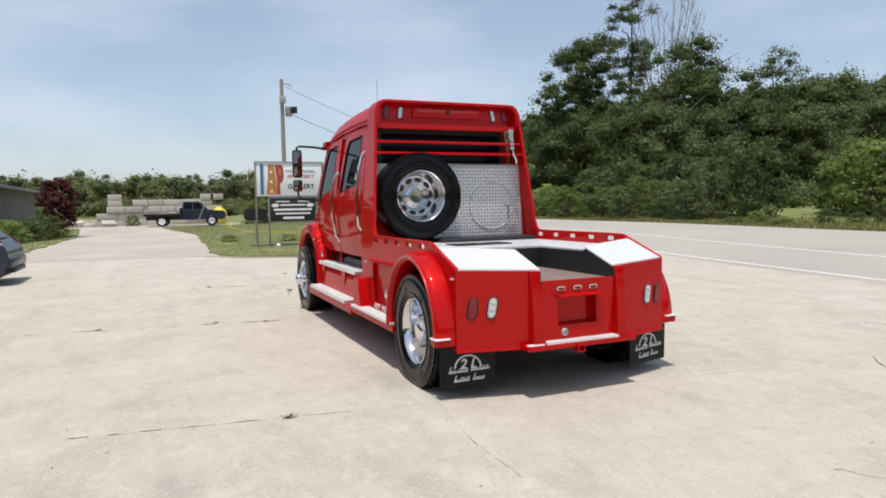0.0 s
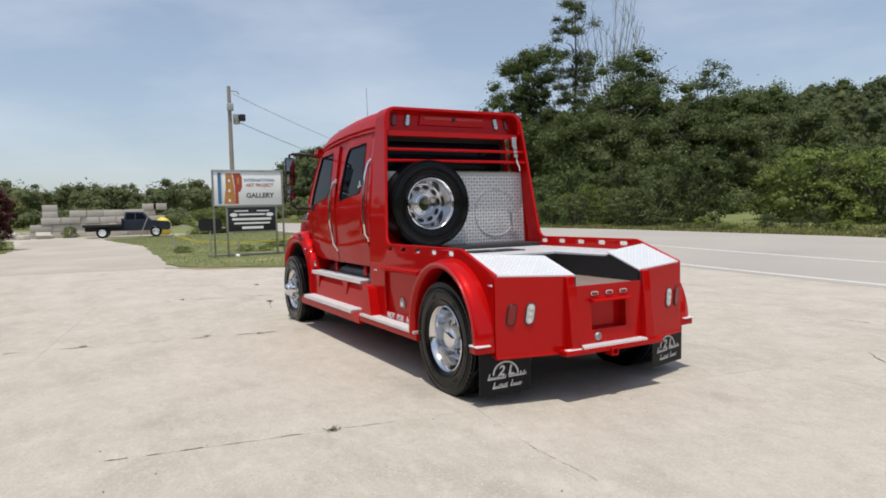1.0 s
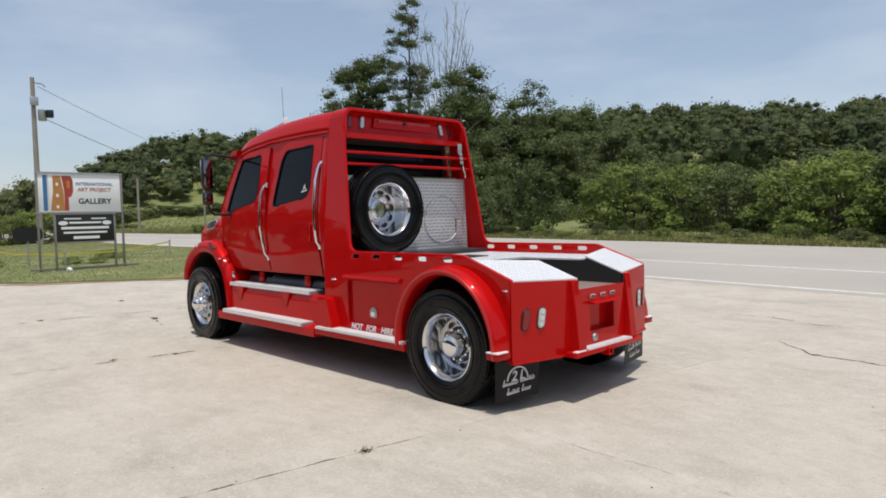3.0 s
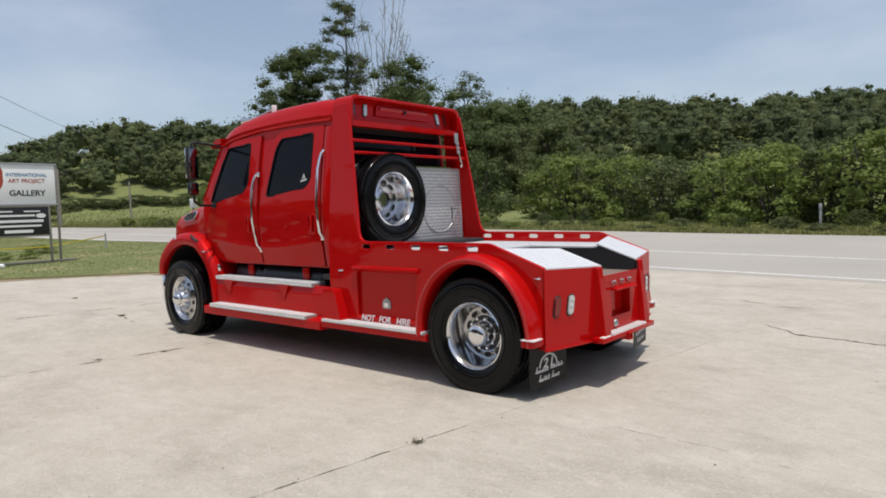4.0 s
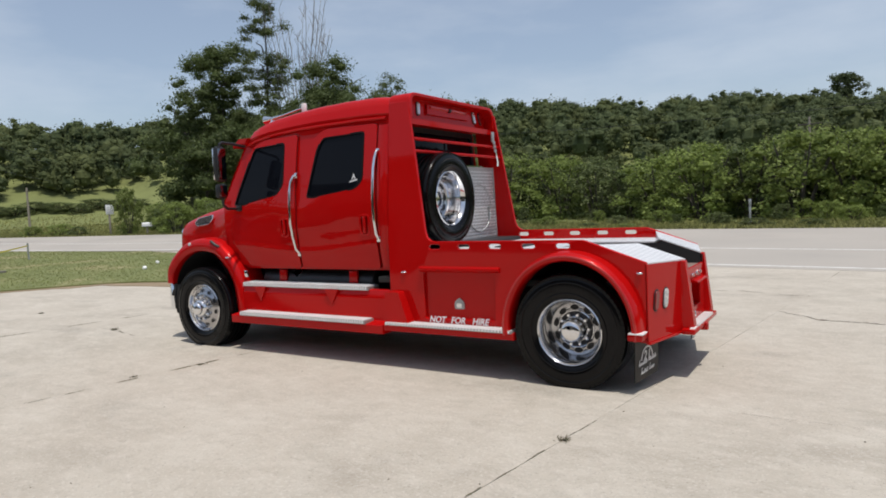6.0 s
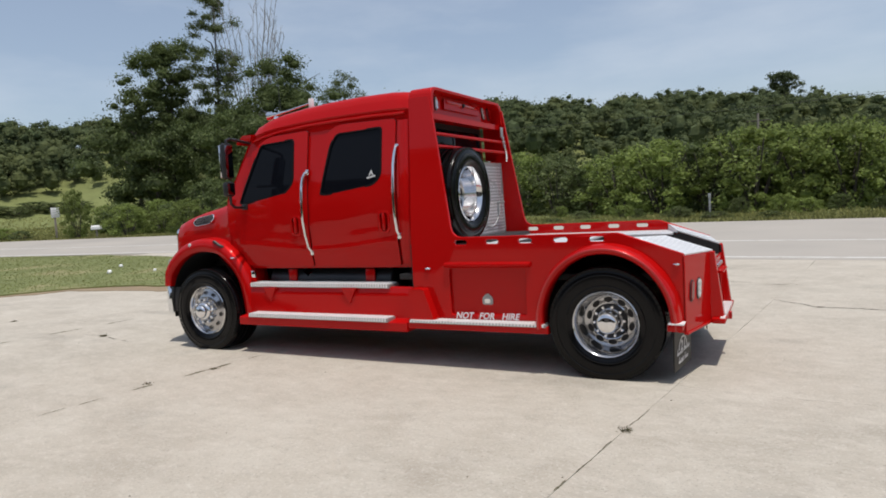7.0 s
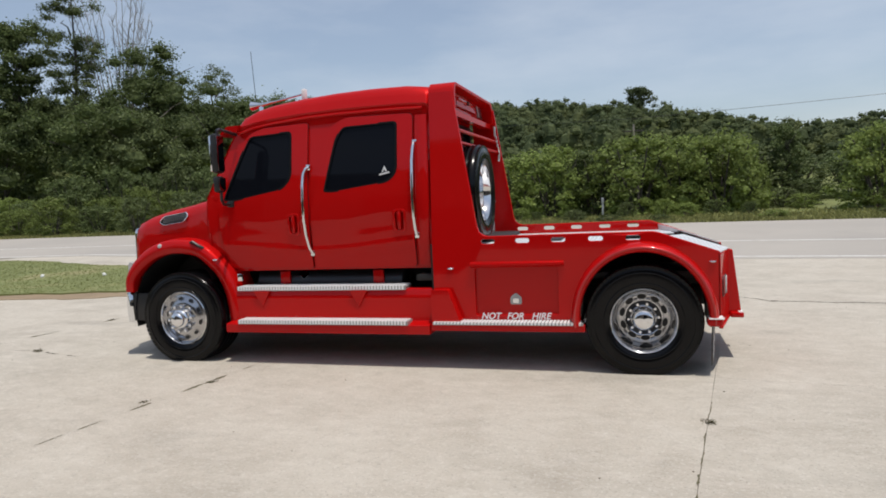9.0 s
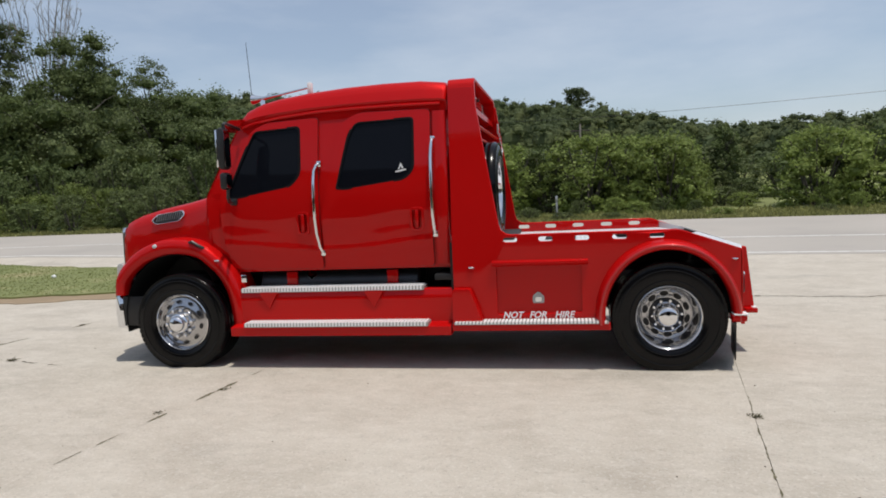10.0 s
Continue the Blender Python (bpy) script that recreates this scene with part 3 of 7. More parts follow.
def tree(x, y, seed, height, radius, base, leaves, size, material, label, thick=0.2, sparse=1.0, blobs=14, bark=None, name="tree", spread=None, fine=(0.32, 0.55), core=0.55, loose=0.06, lobes=0):
    height -= float(land(x, y))
    ob = thing(name, label, "tree", "trees across the road", at=pose(x, y, float(land(x, y)) - 0.05))
    part("trunk", trunk_bm(seed, height * 0.85, thick, 7, spread or radius * 0.7), bark or BARK, ob)
    c = new("crown", crown_mesh("crown", seed, height, radius, base, leaves, size, material, blobs, sparse, fine, core, 0.9, loose, lobes))
    c.parent = ob
    return ob


def from_eye(az, d):
    """A place d metres from the start of the walk, in a direction."""
    return 5.34 + d * math.cos(radians(az)), -2.03 + d * math.sin(radians(az))


for az, d, h, r, b, n, s, m, kind in (
        (144.2, 68, 18.6, 3.25, 2.6, 40000, 0.100, LEAF_A, 1),
        (146.9, 66, 14.6, 3.0, 2.5, 11000, 0.105, LEAF_A, 1),
        (140.6, 66, 24.8, 3.0, 5.0, 24000, 0.085, LEAF_C, 0),
        (135.4, 62, 15.6, 4.5, 1.4, 31000, 0.102, LEAF_A, 1),
        (138.4, 61, 11.8, 3.0, 1.8, 11000, 0.095, LEAF_A, 1),
        (129.6, 80, 17.8, 3.3, 3.0, 8500, 0.105, LEAF_C, 0),
        (126.6, 79, 14.0, 5.2, 1.6, 17000, 0.125, LEAF_A, 1),
        (140.3, 57, 9.2, 5.0, 0.5, 17000, 0.110, LEAF_A, 2),
        (137.2, 56, 10.0, 4.7, 0.5, 17000, 0.110, LEAF_C, 2),
        (146.4, 58, 8.4, 3.8, 0.5, 14000, 0.110, LEAF_A, 2),
        (131.5, 58, 9.2, 4.6, 0.4, 16000, 0.110, LEAF_A, 2),
        (123.0, 68, 10.2, 4.8, 0.6, 15000, 0.115, LEAF_C, 2),
        (127.8, 62, 8.4, 4.4, 0.3, 16000, 0.110, LEAF_C, 2)):
    x, y = from_eye(az, d)
    tree(x, y, int(az * 10), h, r, b, n, s, m, ("tall thin tree with sparse olive leaves", "leafy green roadside tree with an airy uneven crown", "dense green tree in the roadside thicket")[kind],
         0.22 if h > 9 else 0.14, 1.0, (90, 130, 48)[kind], fine=((0.13, 0.27), (0.16, 0.34), (0.16, 0.32))[kind], core=(0.0, 0.42, 0.6)[kind], loose=(0.45, 0.30, 0.15)[kind],
         spread=r * (0.5 if kind == 0 else 0.75), lobes=(30, 20, 9)[kind])


def dead_tree(x, y, height, seed, label):
    r = random.Random(seed)
    ob = thing("bare_tree", label, "tree", "trees across the road", at=pose(x, y, float(land(x, y)) - 0.05))
    bm = bmesh.new()
    stems = []
    for i in range(19):
        a = i * 0.42 + 0.2
        top = Vector((math.cos(a) * r.uniform(0.8, 4.6), math.sin(a) * r.uniform(0.8, 4.6), height * r.uniform(0.80, 1.0)))
        pts = [Vector((0, 0, -0.3))] + [Vector((top.x * (k / 7) ** 1.5, top.y * (k / 7) ** 1.5, top.z * k / 7)) + Vector((r.uniform(-0.1, 0.1), r.uniform(-0.1, 0.1), 0)) for k in range(1, 8)]
        tube(bm, pts, [0.052 * (1 - k / 8.2) + 0.010 for k in range(8)], 6)
        stems.append(pts)
    part("trunk", bm, BARK_DEAD, ob)
    bm = bmesh.new()
    for pts in stems:
        for k in range(3, 8):
            for _ in range(5):
                p = pts[k].lerp(pts[k - 1], r.random())
                a, ln = r.uniform(0, 6.28), r.uniform(0.8, 2.2) * (1.15 - k / 12)
                d = Vector((math.cos(a) * 0.38, math.sin(a) * 0.38, 1)).normalized()
                tube(bm, [p, p + d * ln * 0.5 + Vector((0, 0, 0.03)), p + d * ln + Vector((math.cos(a) * 0.12, math.sin(a) * 0.12, 0.1))], [0.020, 0.014, 0.008], 4, cap=False)
                q = p + d * ln * 0.5
                d2 = (d + Vector((r.uniform(-0.6, 0.6), r.uniform(-0.6, 0.6), 0))).normalized()
                tube(bm, [q, q + d2 * ln * 0.6], [0.016, 0.009], 4, cap=False)
    part("branch", bm, BARK_DEAD, ob)


x, y = from_eye(137.7, 66)
dead_tree(x, y, 20.4, 5, "tall leafless grey tree with fine bare branches")

# shrubs: four shapes, placed along the far verge
SHRUBS = []
for i, (m, n) in enumerate(((LEAF_B, 4400), (LEAF_A, 4000), (LEAF_B, 4400), (LEAF_C, 4000))):
    SHRUBS.append((crown_mesh("foliage", 40 + i, 1.0, 0.64, -0.16, n, 0.0208, m, 54, 1.0, (0.12, 0.29), 0.40, 1.3, 0.22), m))
STEMS = []
for i in range(2):
    bm = bmesh.new()
    r = random.Random(70 + i)
    for k in range(7):
        a = k * 0.9
        tube(bm, [(0.05 * math.cos(a), 0.05 * math.sin(a), -0.06), (0.16 * math.cos(a), 0.16 * math.sin(a), 0.35), (0.34 * math.cos(a), 0.34 * math.sin(a), 0.8)], [0.018, 0.012, 0.006], 5)
    STEMS.append(finish("stem", bm, BARK))


def shrub(x, y, h, w, kind, turn, label="dense green roadside shrub", group="shrubs along the road"):
    ob = thing("shrub", label, "shrub", group, at=pose(x, y, float(land(x, y)), 0, 0, turn))
    for nm, me in (("foliage", SHRUBS[kind][0]), ("stem", STEMS[kind % 2])):
        o = new(nm, me)
        o.parent = ob
        o.scale = (w, w, h)


sr = random.Random(11)
# big bushes of the near row: place along x, set back, height, width, shape
for x, back, h, w, k in ((-19.3, 0.6, 3.6, 3.8, 0), (-16.6, 0.2, 4.3, 4.4, 2), (-14.6, 1.4, 3.2, 3.0, 1), (-12.6, 0.6, 3.9, 3.7, 0), (-10.2, 0.9, 3.3, 3.4, 3),
                         (-8.2, 1.6, 2.9, 2.8, 1), (-6.3, 0.4, 3.7, 3.6, 2), (-4.0, 0.3, 4.2, 3.9, 0), (-1.9, 0.9, 3.9, 3.4, 1), (0.1, 0.2, 4.5, 4.2, 2),
                         (2.3, 0.8, 4.2, 3.6, 0), (3.9, 0.2, 4.3, 3.5, 2), (5.0, 1.0, 3.5, 2.2, 0)):
    y = 27.2 + back - 0.36 * (min(x, -3.0) + 3.0)
    h = (1.6 + (h * 0.86 - 1.6) * (y + 5.5) / 32.0 if y < 29 else h * 0.96)
    w *= 1.1
    shrub(x, y, h, w, k, sr.uniform(0, 360), "tall bright green roadside bush" if k in (0, 2) else "tall dark green roadside bush")
    shrub(x + sr.uniform(0.6, 1.3), y + 3.4, h * sr.uniform(0.8, 1.1), 4.4, sr.choice((1, 3)), sr.uniform(0, 360), "dark green shrub behind the verge")
for k in range(36):
    x = -20.5 + k * 0.92 + sr.uniform(-0.5, 0.5)
    if 5.4 < x < 8.6:
        continue
    t = sr.random()
    y = far_edge(x) + 1.3 + t * 4.6
    shrub(x, y, (0.30 + 0.6 * t) * sr.uniform(0.6, 1.3), sr.uniform(0.6, 1.2), sr.choice((0, 1, 2, 3, 3)), sr.uniform(0, 360), "low weedy shrub in the rough verge")
for x, y, h, w, k in ((9.9, 25.2, 3.6, 3.8, 0), (11.9, 25.9, 3.3, 3.6, 2), (10.9, 27.2, 3.6, 3.8, 1), (14.5, 25.4, 4.4, 4.2, 1), (17.2, 24.8, 4.8, 4.6, 0), (20.5, 24, 4.5, 4.4, 3), (24, 23, 4.6, 4.6, 1)):
    shrub(x, y, h, w, k, sr.uniform(0, 360))
for x in np.arange(-41, -20, 2.1):
    y = far_edge(x) + 5.2 + sr.uniform(-0.8, 0.8)
    h = sr.uniform(1.6, 2.9)
    shrub(x, y, h, 2.6, sr.choice((0, 1, 2, 3)), sr.uniform(0, 360), "bushy undergrowth at the foot of the trees")
    if x > -36:
        shrub(x + 1, y + 2.4, h + 1.4, 3.2, sr.choice((1, 3)), sr.uniform(0, 360), "bushy undergrowth at the foot of the trees")
for x, back, h, w, k in ((-38.4, 1.0, 3.2, 1.7, 0), (-48.5, 1.2, 0.8, 1.6, 0), (-46.0, 1.6, 0.9, 1.9, 2), (-43.5, 1.2, 0.7, 1.5, 3), (-35.4, 2.0, 2.1, 2.7, 0), (-33.4, 2.7, 1.6, 2.2, 2), (-30.6, 2.0, 2.2, 2.5, 0), (-28.6, 2.9, 1.6, 2.4, 1), (-26.0, 2.6, 2.0, 2.2, 3), (-23.5, 3.6, 1.4, 2.0, 1), (-21.4, 2.6, 2.3, 2.4, 3)):
    shrub(x, far_edge(x) + back, h, w, k, sr.uniform(0, 360), "low bright green shrub at the road verge")
for k in range(13):
    a, d = radians(149.5 + k * 1.4), 88 + (k % 3)
    shrub(d * math.cos(a), d * math.sin(a), 1.1, 4.2, (1, 3)[k % 2], k * 50, "clipped hedge at the top of the meadow", "hedge across the meadow")
tree(7.5, 31.5, 66, 4.7, 1.2, 0.6, 6000, 0.06, LEAF_A, "small half-dead tree with thin dark foliage", 0.07, 1.0, 40, fine=(0.16, 0.34), core=0.4)
for x, y, h, w, k in ((6.7, 28.6, 1.0, 1.9, 3), (8.1, 30.2, 1.3, 2.2, 1), (5.4, 34.5, 2.2, 3.4, 1), (8.6, 35.0, 2.6, 3.8, 3), (11.8, 36.0, 2.6, 4.0, 1), (3.0, 36.5, 2.8, 3.8, 3), (7.4, 27.2, 0.7, 1.3, 2)):
    shrub(x, y, h, w, k, x * 37, "straggling olive brush in a gap of the hedgerow")


tree(1.1, 109.0, 91, 18.1, 2.1, 5.5, 4200, 0.15, LEAF_FAR, "lone tall tree standing over the wooded skyline", 0.2, 1.0, 44, fine=(0.16, 0.32), core=0.0, loose=0.4, lobes=9)


def wood_crown(rng, out, x, y, h, rad, cards, size, bumps=9):
    """One distant crown: a dome of rounded clumps, each with a dense inside."""
    z0 = float(land(x, y))
    rows = [((x, y, z0 + h * 0.44), (rad * 0.80, rad * 0.80, h * 0.46), 4)]
    for i in range(bumps):
        a, t = i * 2.4 + rng.uniform(-0.9, 0.9), rng.uniform(0.0, 1.0)
        d = rad * 0.66 * math.sqrt(1 - (t * 0.93) ** 2)
        br = rad * rng.uniform(0.24, 0.48)
        rows.append(((x + d * math.cos(a), y + d * math.sin(a), z0 + h * (0.34 + 0.60 * t) - br * (0.25 + 0.75 * t)), (br, br, br * rng.uniform(0.7, 0.95)), 1))
    for c, r, k in rows:
        out.append(LUMP * np.asarray(r) * 0.60 * rng.uniform(0.86, 1.08, (1, 3)) + np.asarray(c))
        out.append(blob_leaves(rng, c, r, cards * k, size, low=-0.85, rand=0.55, loose=0.06))


def make_woods():
    rng = np.random.default_rng(21)
    out = []
    count = 0
    while count < 1750:
        az, r = rng.uniform(58, 172), math.sqrt(rng.uniform(58 ** 2, 136 ** 2))
        x, y = r * math.cos(radians(az)), r * math.sin(radians(az))
        if (az > 147 and r < 95) or (144.3 < az < 147.4 and r < 98) or (124 < az < 149 and r < 74) or (az < 126 and r < 80 and rng.random() < 0.5):
            continue
        count += 1
        h = (rng.uniform(3.4, 5.0) if rng.random() < 0.6 else rng.uniform(5.0, 6.6)) * (0.72 if r < 75 else 1.0) * (0.9 if az < 82 or az > 163 else 1)
        rad = h * rng.uniform(0.36, 0.50)
        if rng.random() < 0.05:
            h *= 1.15
        wood_crown(rng, out, x, y, h, rad, int(5.0 * rad * rad) if r < 105 else int(3.4 * rad * rad), 0.158 if r < 105 else 0.195, 7)
    low = 0
    while low < 200:
        az, r = rng.uniform(60, 168), math.sqrt(rng.uniform(62 ** 2, 128 ** 2))
        if (az > 147 and r < 97) or (143.8 < az < 147.9 and r < 100) or (124 < az < 149 and r < 76):
            continue
        low += 1
        wood_crown(rng, out, r * math.cos(radians(az)), r * math.sin(radians(az)), rng.uniform(2.4, 3.6), rng.uniform(2.4, 3.4), 14, 0.2, 4)
    v = np.concatenate(out)
    ob = new("woods", from_arrays("woods", v, quads_for(len(v)), LEAF_FAR))
    tagged(ob, "dense dark green woodland covering the hillside", "woods", kind="stuff")
    out = []
    for _ in range(120):
        az, r = rng.uniform(168, 197), rng.uniform(88, 135)
        x, y = r * math.cos(radians(az)), r * math.sin(radians(az))
        h = rng.uniform(4.4, 7.8)
        wood_crown(rng, out, x, y, h, h * rng.uniform(0.30, 0.44), 60, 0.17)
    for _ in range(70):
        az, r = rng.uniform(163, 198), rng.uniform(80, 90)
        x, y = r * math.cos(radians(az)), r * math.sin(radians(az))
        wood_crown(rng, out, x, y, rng.uniform(1.8, 3.0), rng.uniform(1.6, 2.6), 40, 0.15)
    # unseen crowns, added all round so chrome and paint reflect a dark band
    for _ in range(330):
        az, r = rng.uniform(197, 420), rng.uniform(85, 120)
        x, y = r * math.cos(radians(az)), r * math.sin(radians(az))
        wood_crown(rng, out, x, y, rng.uniform(8, 13), rng.uniform(4, 6), 20, 0.7, 4)
    v = np.concatenate(out)
    tagged(new("woods", from_arrays("woods", v, quads_for(len(v)), LEAF_HAZE)), "distant line of green trees, with an unseen ring added for reflections", "woods", kind="stuff")


make_woods()


def blades(name, pts, height, material, label, category, seed, lean=0.4, width=0.012):
    rng = np.random.default_rng(seed)
    pts = np.asarray(pts)
    n = len(pts)
    a = rng.uniform(0, 6.28, n)
    patch = np.array([noise.noise((p[0] * 0.5, p[1] * 0.5, seed)) for p in pts]) if height > 0.2 else np.zeros(n)
    h = height * rng.uniform(0.5, 1.3, n) * np.clip(0.9 + 1.8 * patch, 0.25, 2.2)
    side = np.stack([np.cos(a), np.sin(a), np.zeros(n)], 1) * width * rng.uniform(0.7, 1.4, (n, 1))
    tip = pts + np.stack([rng.normal(size=n) * lean * h, rng.normal(size=n) * lean * h, h], 1)
    mid = (pts + tip) / 2 + side * 0
    v = np.stack([pts - side * 0.5, mid + side, tip, mid - side], 1).reshape(-1, 3)
    return tagged(new(name, from_arrays(name, v, quads_for(len(v)), material)), label, category, kind="stuff")


def scatter(poly, n, seed, lift):
    r = random.Random(seed)
    xs, ys = [p[0] for p in poly], [p[1] for p in poly]
    out = []
    while len(out) < n:
        x, y = r.uniform(min(xs), max(xs)), r.uniform(min(ys), max(ys))
        if inside((x, y), poly):
            out.append((x, y, float(gz(x, y)) + lift))
    return out


blades("grass", scatter(ISLAND, 70000, 5, 0.04), 0.024, GRASS, "short mown grass on the island", "grass", 6, 1.3, 0.014)
blades("grass", scatter(VERGE, 9000, 8, 0.04), 0.07, GRASS, "short grass beside the drive", "grass", 9, 0.8, 0.02)
rv = random.Random(17)
vp = []
for _ in range(60000):
    x = rv.uniform(-60, 30)
    y = far_edge(x) + 0.15 + abs(rv.gauss(0, 2.6))
    vp.append((x, y, float(land(x, y))))
blades("verge_weeds", vp, 0.16, WEED, "tall weeds and grass along the road verge", "grass", 18, 0.35, 0.03)
fp = []
for _ in range(16000):
    az, r = radians(rv.uniform(145, 168)), rv.uniform(38, 86)
    x, y = r * math.cos(az), r * math.sin(az)
    if y > far_edge(x) + 0.5:
        fp.append((x, y, float(land(x, y))))
blades("meadow_grass", fp, 0.16, WEED, "rough grass on the sloping meadow", "grass", 19, 0.4, 0.06)

# ---- the red hauler truck ----
YC = 1.165
truck = thing("hauler_truck", "glossy red crew-cab hauler truck with bright chrome wheels on the lot", "truck")


def flip(y):
    return 2 * YC - y


def mirror_bm(bm):
    for v in bm.verts:
        v.co.y = flip(v.co.y)
    bmesh.ops.reverse_faces(bm, faces=bm.faces[:])
    return bm


def pair(name, make, material, parent=None, label="", **kw):
    """The same part on both sides of the truck."""
    a = part(name, make(), material, parent or truck, label, **kw)
    b = part(name, mirror_bm(make()), material, parent or truck, label, **kw)
    return a, b


def side_y(z):
    return 0.10 + max(0.0, z - 1.29) * 0.091


ARCH = [(-0.004 + 0.573 * math.cos(a), 0.5 + 0.630 * math.sin(a)) for a in np.linspace(math.pi + 0.17, -0.13, 26)]


def side_outline(top):
    return [(-2.0, 0.40)] + ARCH + [(0.66, 0.42), (0.66, 1.098), (0.14, 1.288), (0.10, 1.296)] + \
           [(-1.42, 1.296), (-1.47, 1.306), (-1.515, 1.34), (-1.537, 1.40)] + [(top, 2.76), (-2.0, 2.76)]


def body_side(top):
    holes = [pill(x, 1.243, 0.135, 0.046) for x in (-1.43, -1.095, -0.755, -0.41, -0.075)]
    holes.append(rounded([(-1.575, 0.515), (-0.77, 0.53), (-0.77, 0.985), (-1.575, 0.985)], 0.03))
    return plate(side_outline(top), holes, 0.035, lambda u, v, w: (u, side_y(v) + w, v), cuts_v=(1.31, 1.7, 2.1, 2.5))


part("body_side", body_side(-1.760), RED, truck, bevel=0.006)
part("body_side", mirror_bm(body_side(-1.722)), RED, truck, bevel=0.006)


def locker():
    bm = plate(rounded([(-1.60, 0.50), (-0.74, 0.51), (-0.74, 1.0), (-1.60, 1.0)], 0.03), (), 0.02, lambda u, v, w: (u, 0.1365 + w, v))
    return bm


pair("locker_door", locker, RED, bevel=0.004)


def locker_lip():
    bm = plate([(0.10, 1.045), (0.062, 1.035), (0.058, 1.012), (0.075, 1.0), (0.10, 0.985)], (), 0.91, lambda u, v, w: (-1.615 + w, u + 0.004, v))
    return bm


pair("locker_lip", locker_lip, RED, bevel=0.004)
latch = part("locker_latch", plate(rounded([(-1.235, 0.62), (-1.125, 0.62), (-1.125, 0.69), (-1.18, 0.735), (-1.235, 0.69)], 0.02), (), 0.012, lambda u, v, w: (u, 0.124 + w, v)), STEEL, truck, "dull metal paddle latch", bevel=0.004)
part("latch_paddle", plate(rounded([(-1.21, 0.635), (-1.15, 0.635), (-1.15, 0.68), (-1.21, 0.68)], 0.012), (), 0.01, lambda u, v, w: (u, 0.117 + w, v)), CHROME, latch, bevel=0.003)
for word, x in (("NOT", -1.43), ("FOR", -1.19), ("HIRE", -0.94)):
    text_mesh("lettering", word, 0.088, WHITE, truck, pose(x, 0.0965, 0.508, 90, 0, 0), 0.001, 0.28, stretch=0.98)

# wedge box and lower rail behind the cab steps
pair("wedge_box", lambda: plate(rounded([(-2.0, 0.45), (-1.705, 0.45), (-1.83, 0.785), (-2.0, 0.785)], 0.02), (), 0.12, lambda u, v, w: (u, -0.02 + w + 0.05 * (v - 0.45), v)), RED, bevel=0.008)
pair("lower_rail", lambda: plate(rounded([(-0.045, 0.385), (0.11, 0.385), (0.11, 0.452), (-0.045, 0.452)], 0.012), (), 1.48, lambda u, v, w: (-2.0 + w, u, v)), RED, bevel=0.004)


def step_base(x0, x1, y0, y1, z0, z1):
    bm = bmesh.new()
    box(bm, x0, x1, y0, y1, z0, z1 - 0.004, 0.004)
    return bm


def step_ribs(x0, x1, y0, y1, z0, z1):
    """Raised teeth across a step board and down its nose."""
    bm = bmesh.new()
    n = int((x1 - x0) / 0.034)
    for k in range(n):
        x = x0 + 0.012 + k * (x1 - x0 - 0.02) / n
        box(bm, x, x + 0.021, y0 - 0.004, y1 - 0.004, z1 - 0.008, z1 + 0.003)
        box(bm, x, x + 0.021, y0 - 0.005, y0 + 0.003, z0 + 0.006, z1 + 0.001)
    return bm


def step_board(name, size, label):
    for i, ob in enumerate(pair(name, lambda: step_base(*size), GAP_SHADE_METAL, label=label, smooth=0)):
        bm = step_ribs(*size)
        tagged(part("tooth", bm if i == 0 else mirror_bm(bm), STEP, ob, smooth=0), kind="stuff")


step_board("rail_tread", (-1.985, -0.535, -0.052, 0.09, 0.446, 0.474), "bright toothed tread strip")

# oval marker lights on the sides
def marker(x, z, y, tall=0.014):
    bm = lathe([(0.0, -0.020), (0.5, -0.018), (0.85, -0.010), (1.0, 0.0)], 18)
    bmesh.ops.scale(bm, vec=(0.034, 1, tall), verts=bm.verts[:])
    bmesh.ops.translate(bm, vec=(x, y, z), verts=bm.verts[:])
    return bm


pair("side_marker", lambda: marker(-1.82, 0.982, 0.10), CHROME)
pair("side_marker", lambda: marker(0.595, 1.008, 0.10), CHROME)

# rear wheel flares
def flare():
    rows = []
    for a in np.linspace(math.pi + 0.10, -0.06, 40):
        c, s = math.cos(a), math.sin(a)
        row = []
        for out, y in ((-0.012, 0.115), (-0.014, -0.03), (0.0, -0.064), (0.024, -0.072), (0.05, -0.055), (0.066, 0.0), (0.074, 0.10)):
            row.append((-0.004 + (0.573 + out) * c, y, 0.5 + (0.632 + out) * s))
        rows.append(row)
    return loft(rows)


pair("wheel_flare", flare, RED, smooth=60)
pair("flare_lip", lambda: tube(bmesh.new(), [(-0.004 + 0.604 * math.cos(a), -0.066, 0.5 + 0.663 * math.sin(a)) for a in np.linspace(math.pi + 0.10, -0.06, 40)], 0.011, 10), RED_LIP)


def arch_liner():
    rows = []
    for a in np.linspace(math.pi + 0.15, -0.1, 24):
        rows.append([(-0.004 + 0.574 * math.cos(a), y, 0.5 + 0.634 * math.sin(a)) for y in (0.11, 0.62)])
    return loft(rows)


pair("arch_liner", arch_liner, UNDER)
pair("flare_foot", lambda: boxes((0.532, 0.655, -0.075, 0.10, 0.462, 0.520), bev=0.01), RED)
pair("foot_tread", lambda: boxes((0.542, 0.665, -0.086, 0.05, 0.521, 0.531)), STEP, smooth=0)


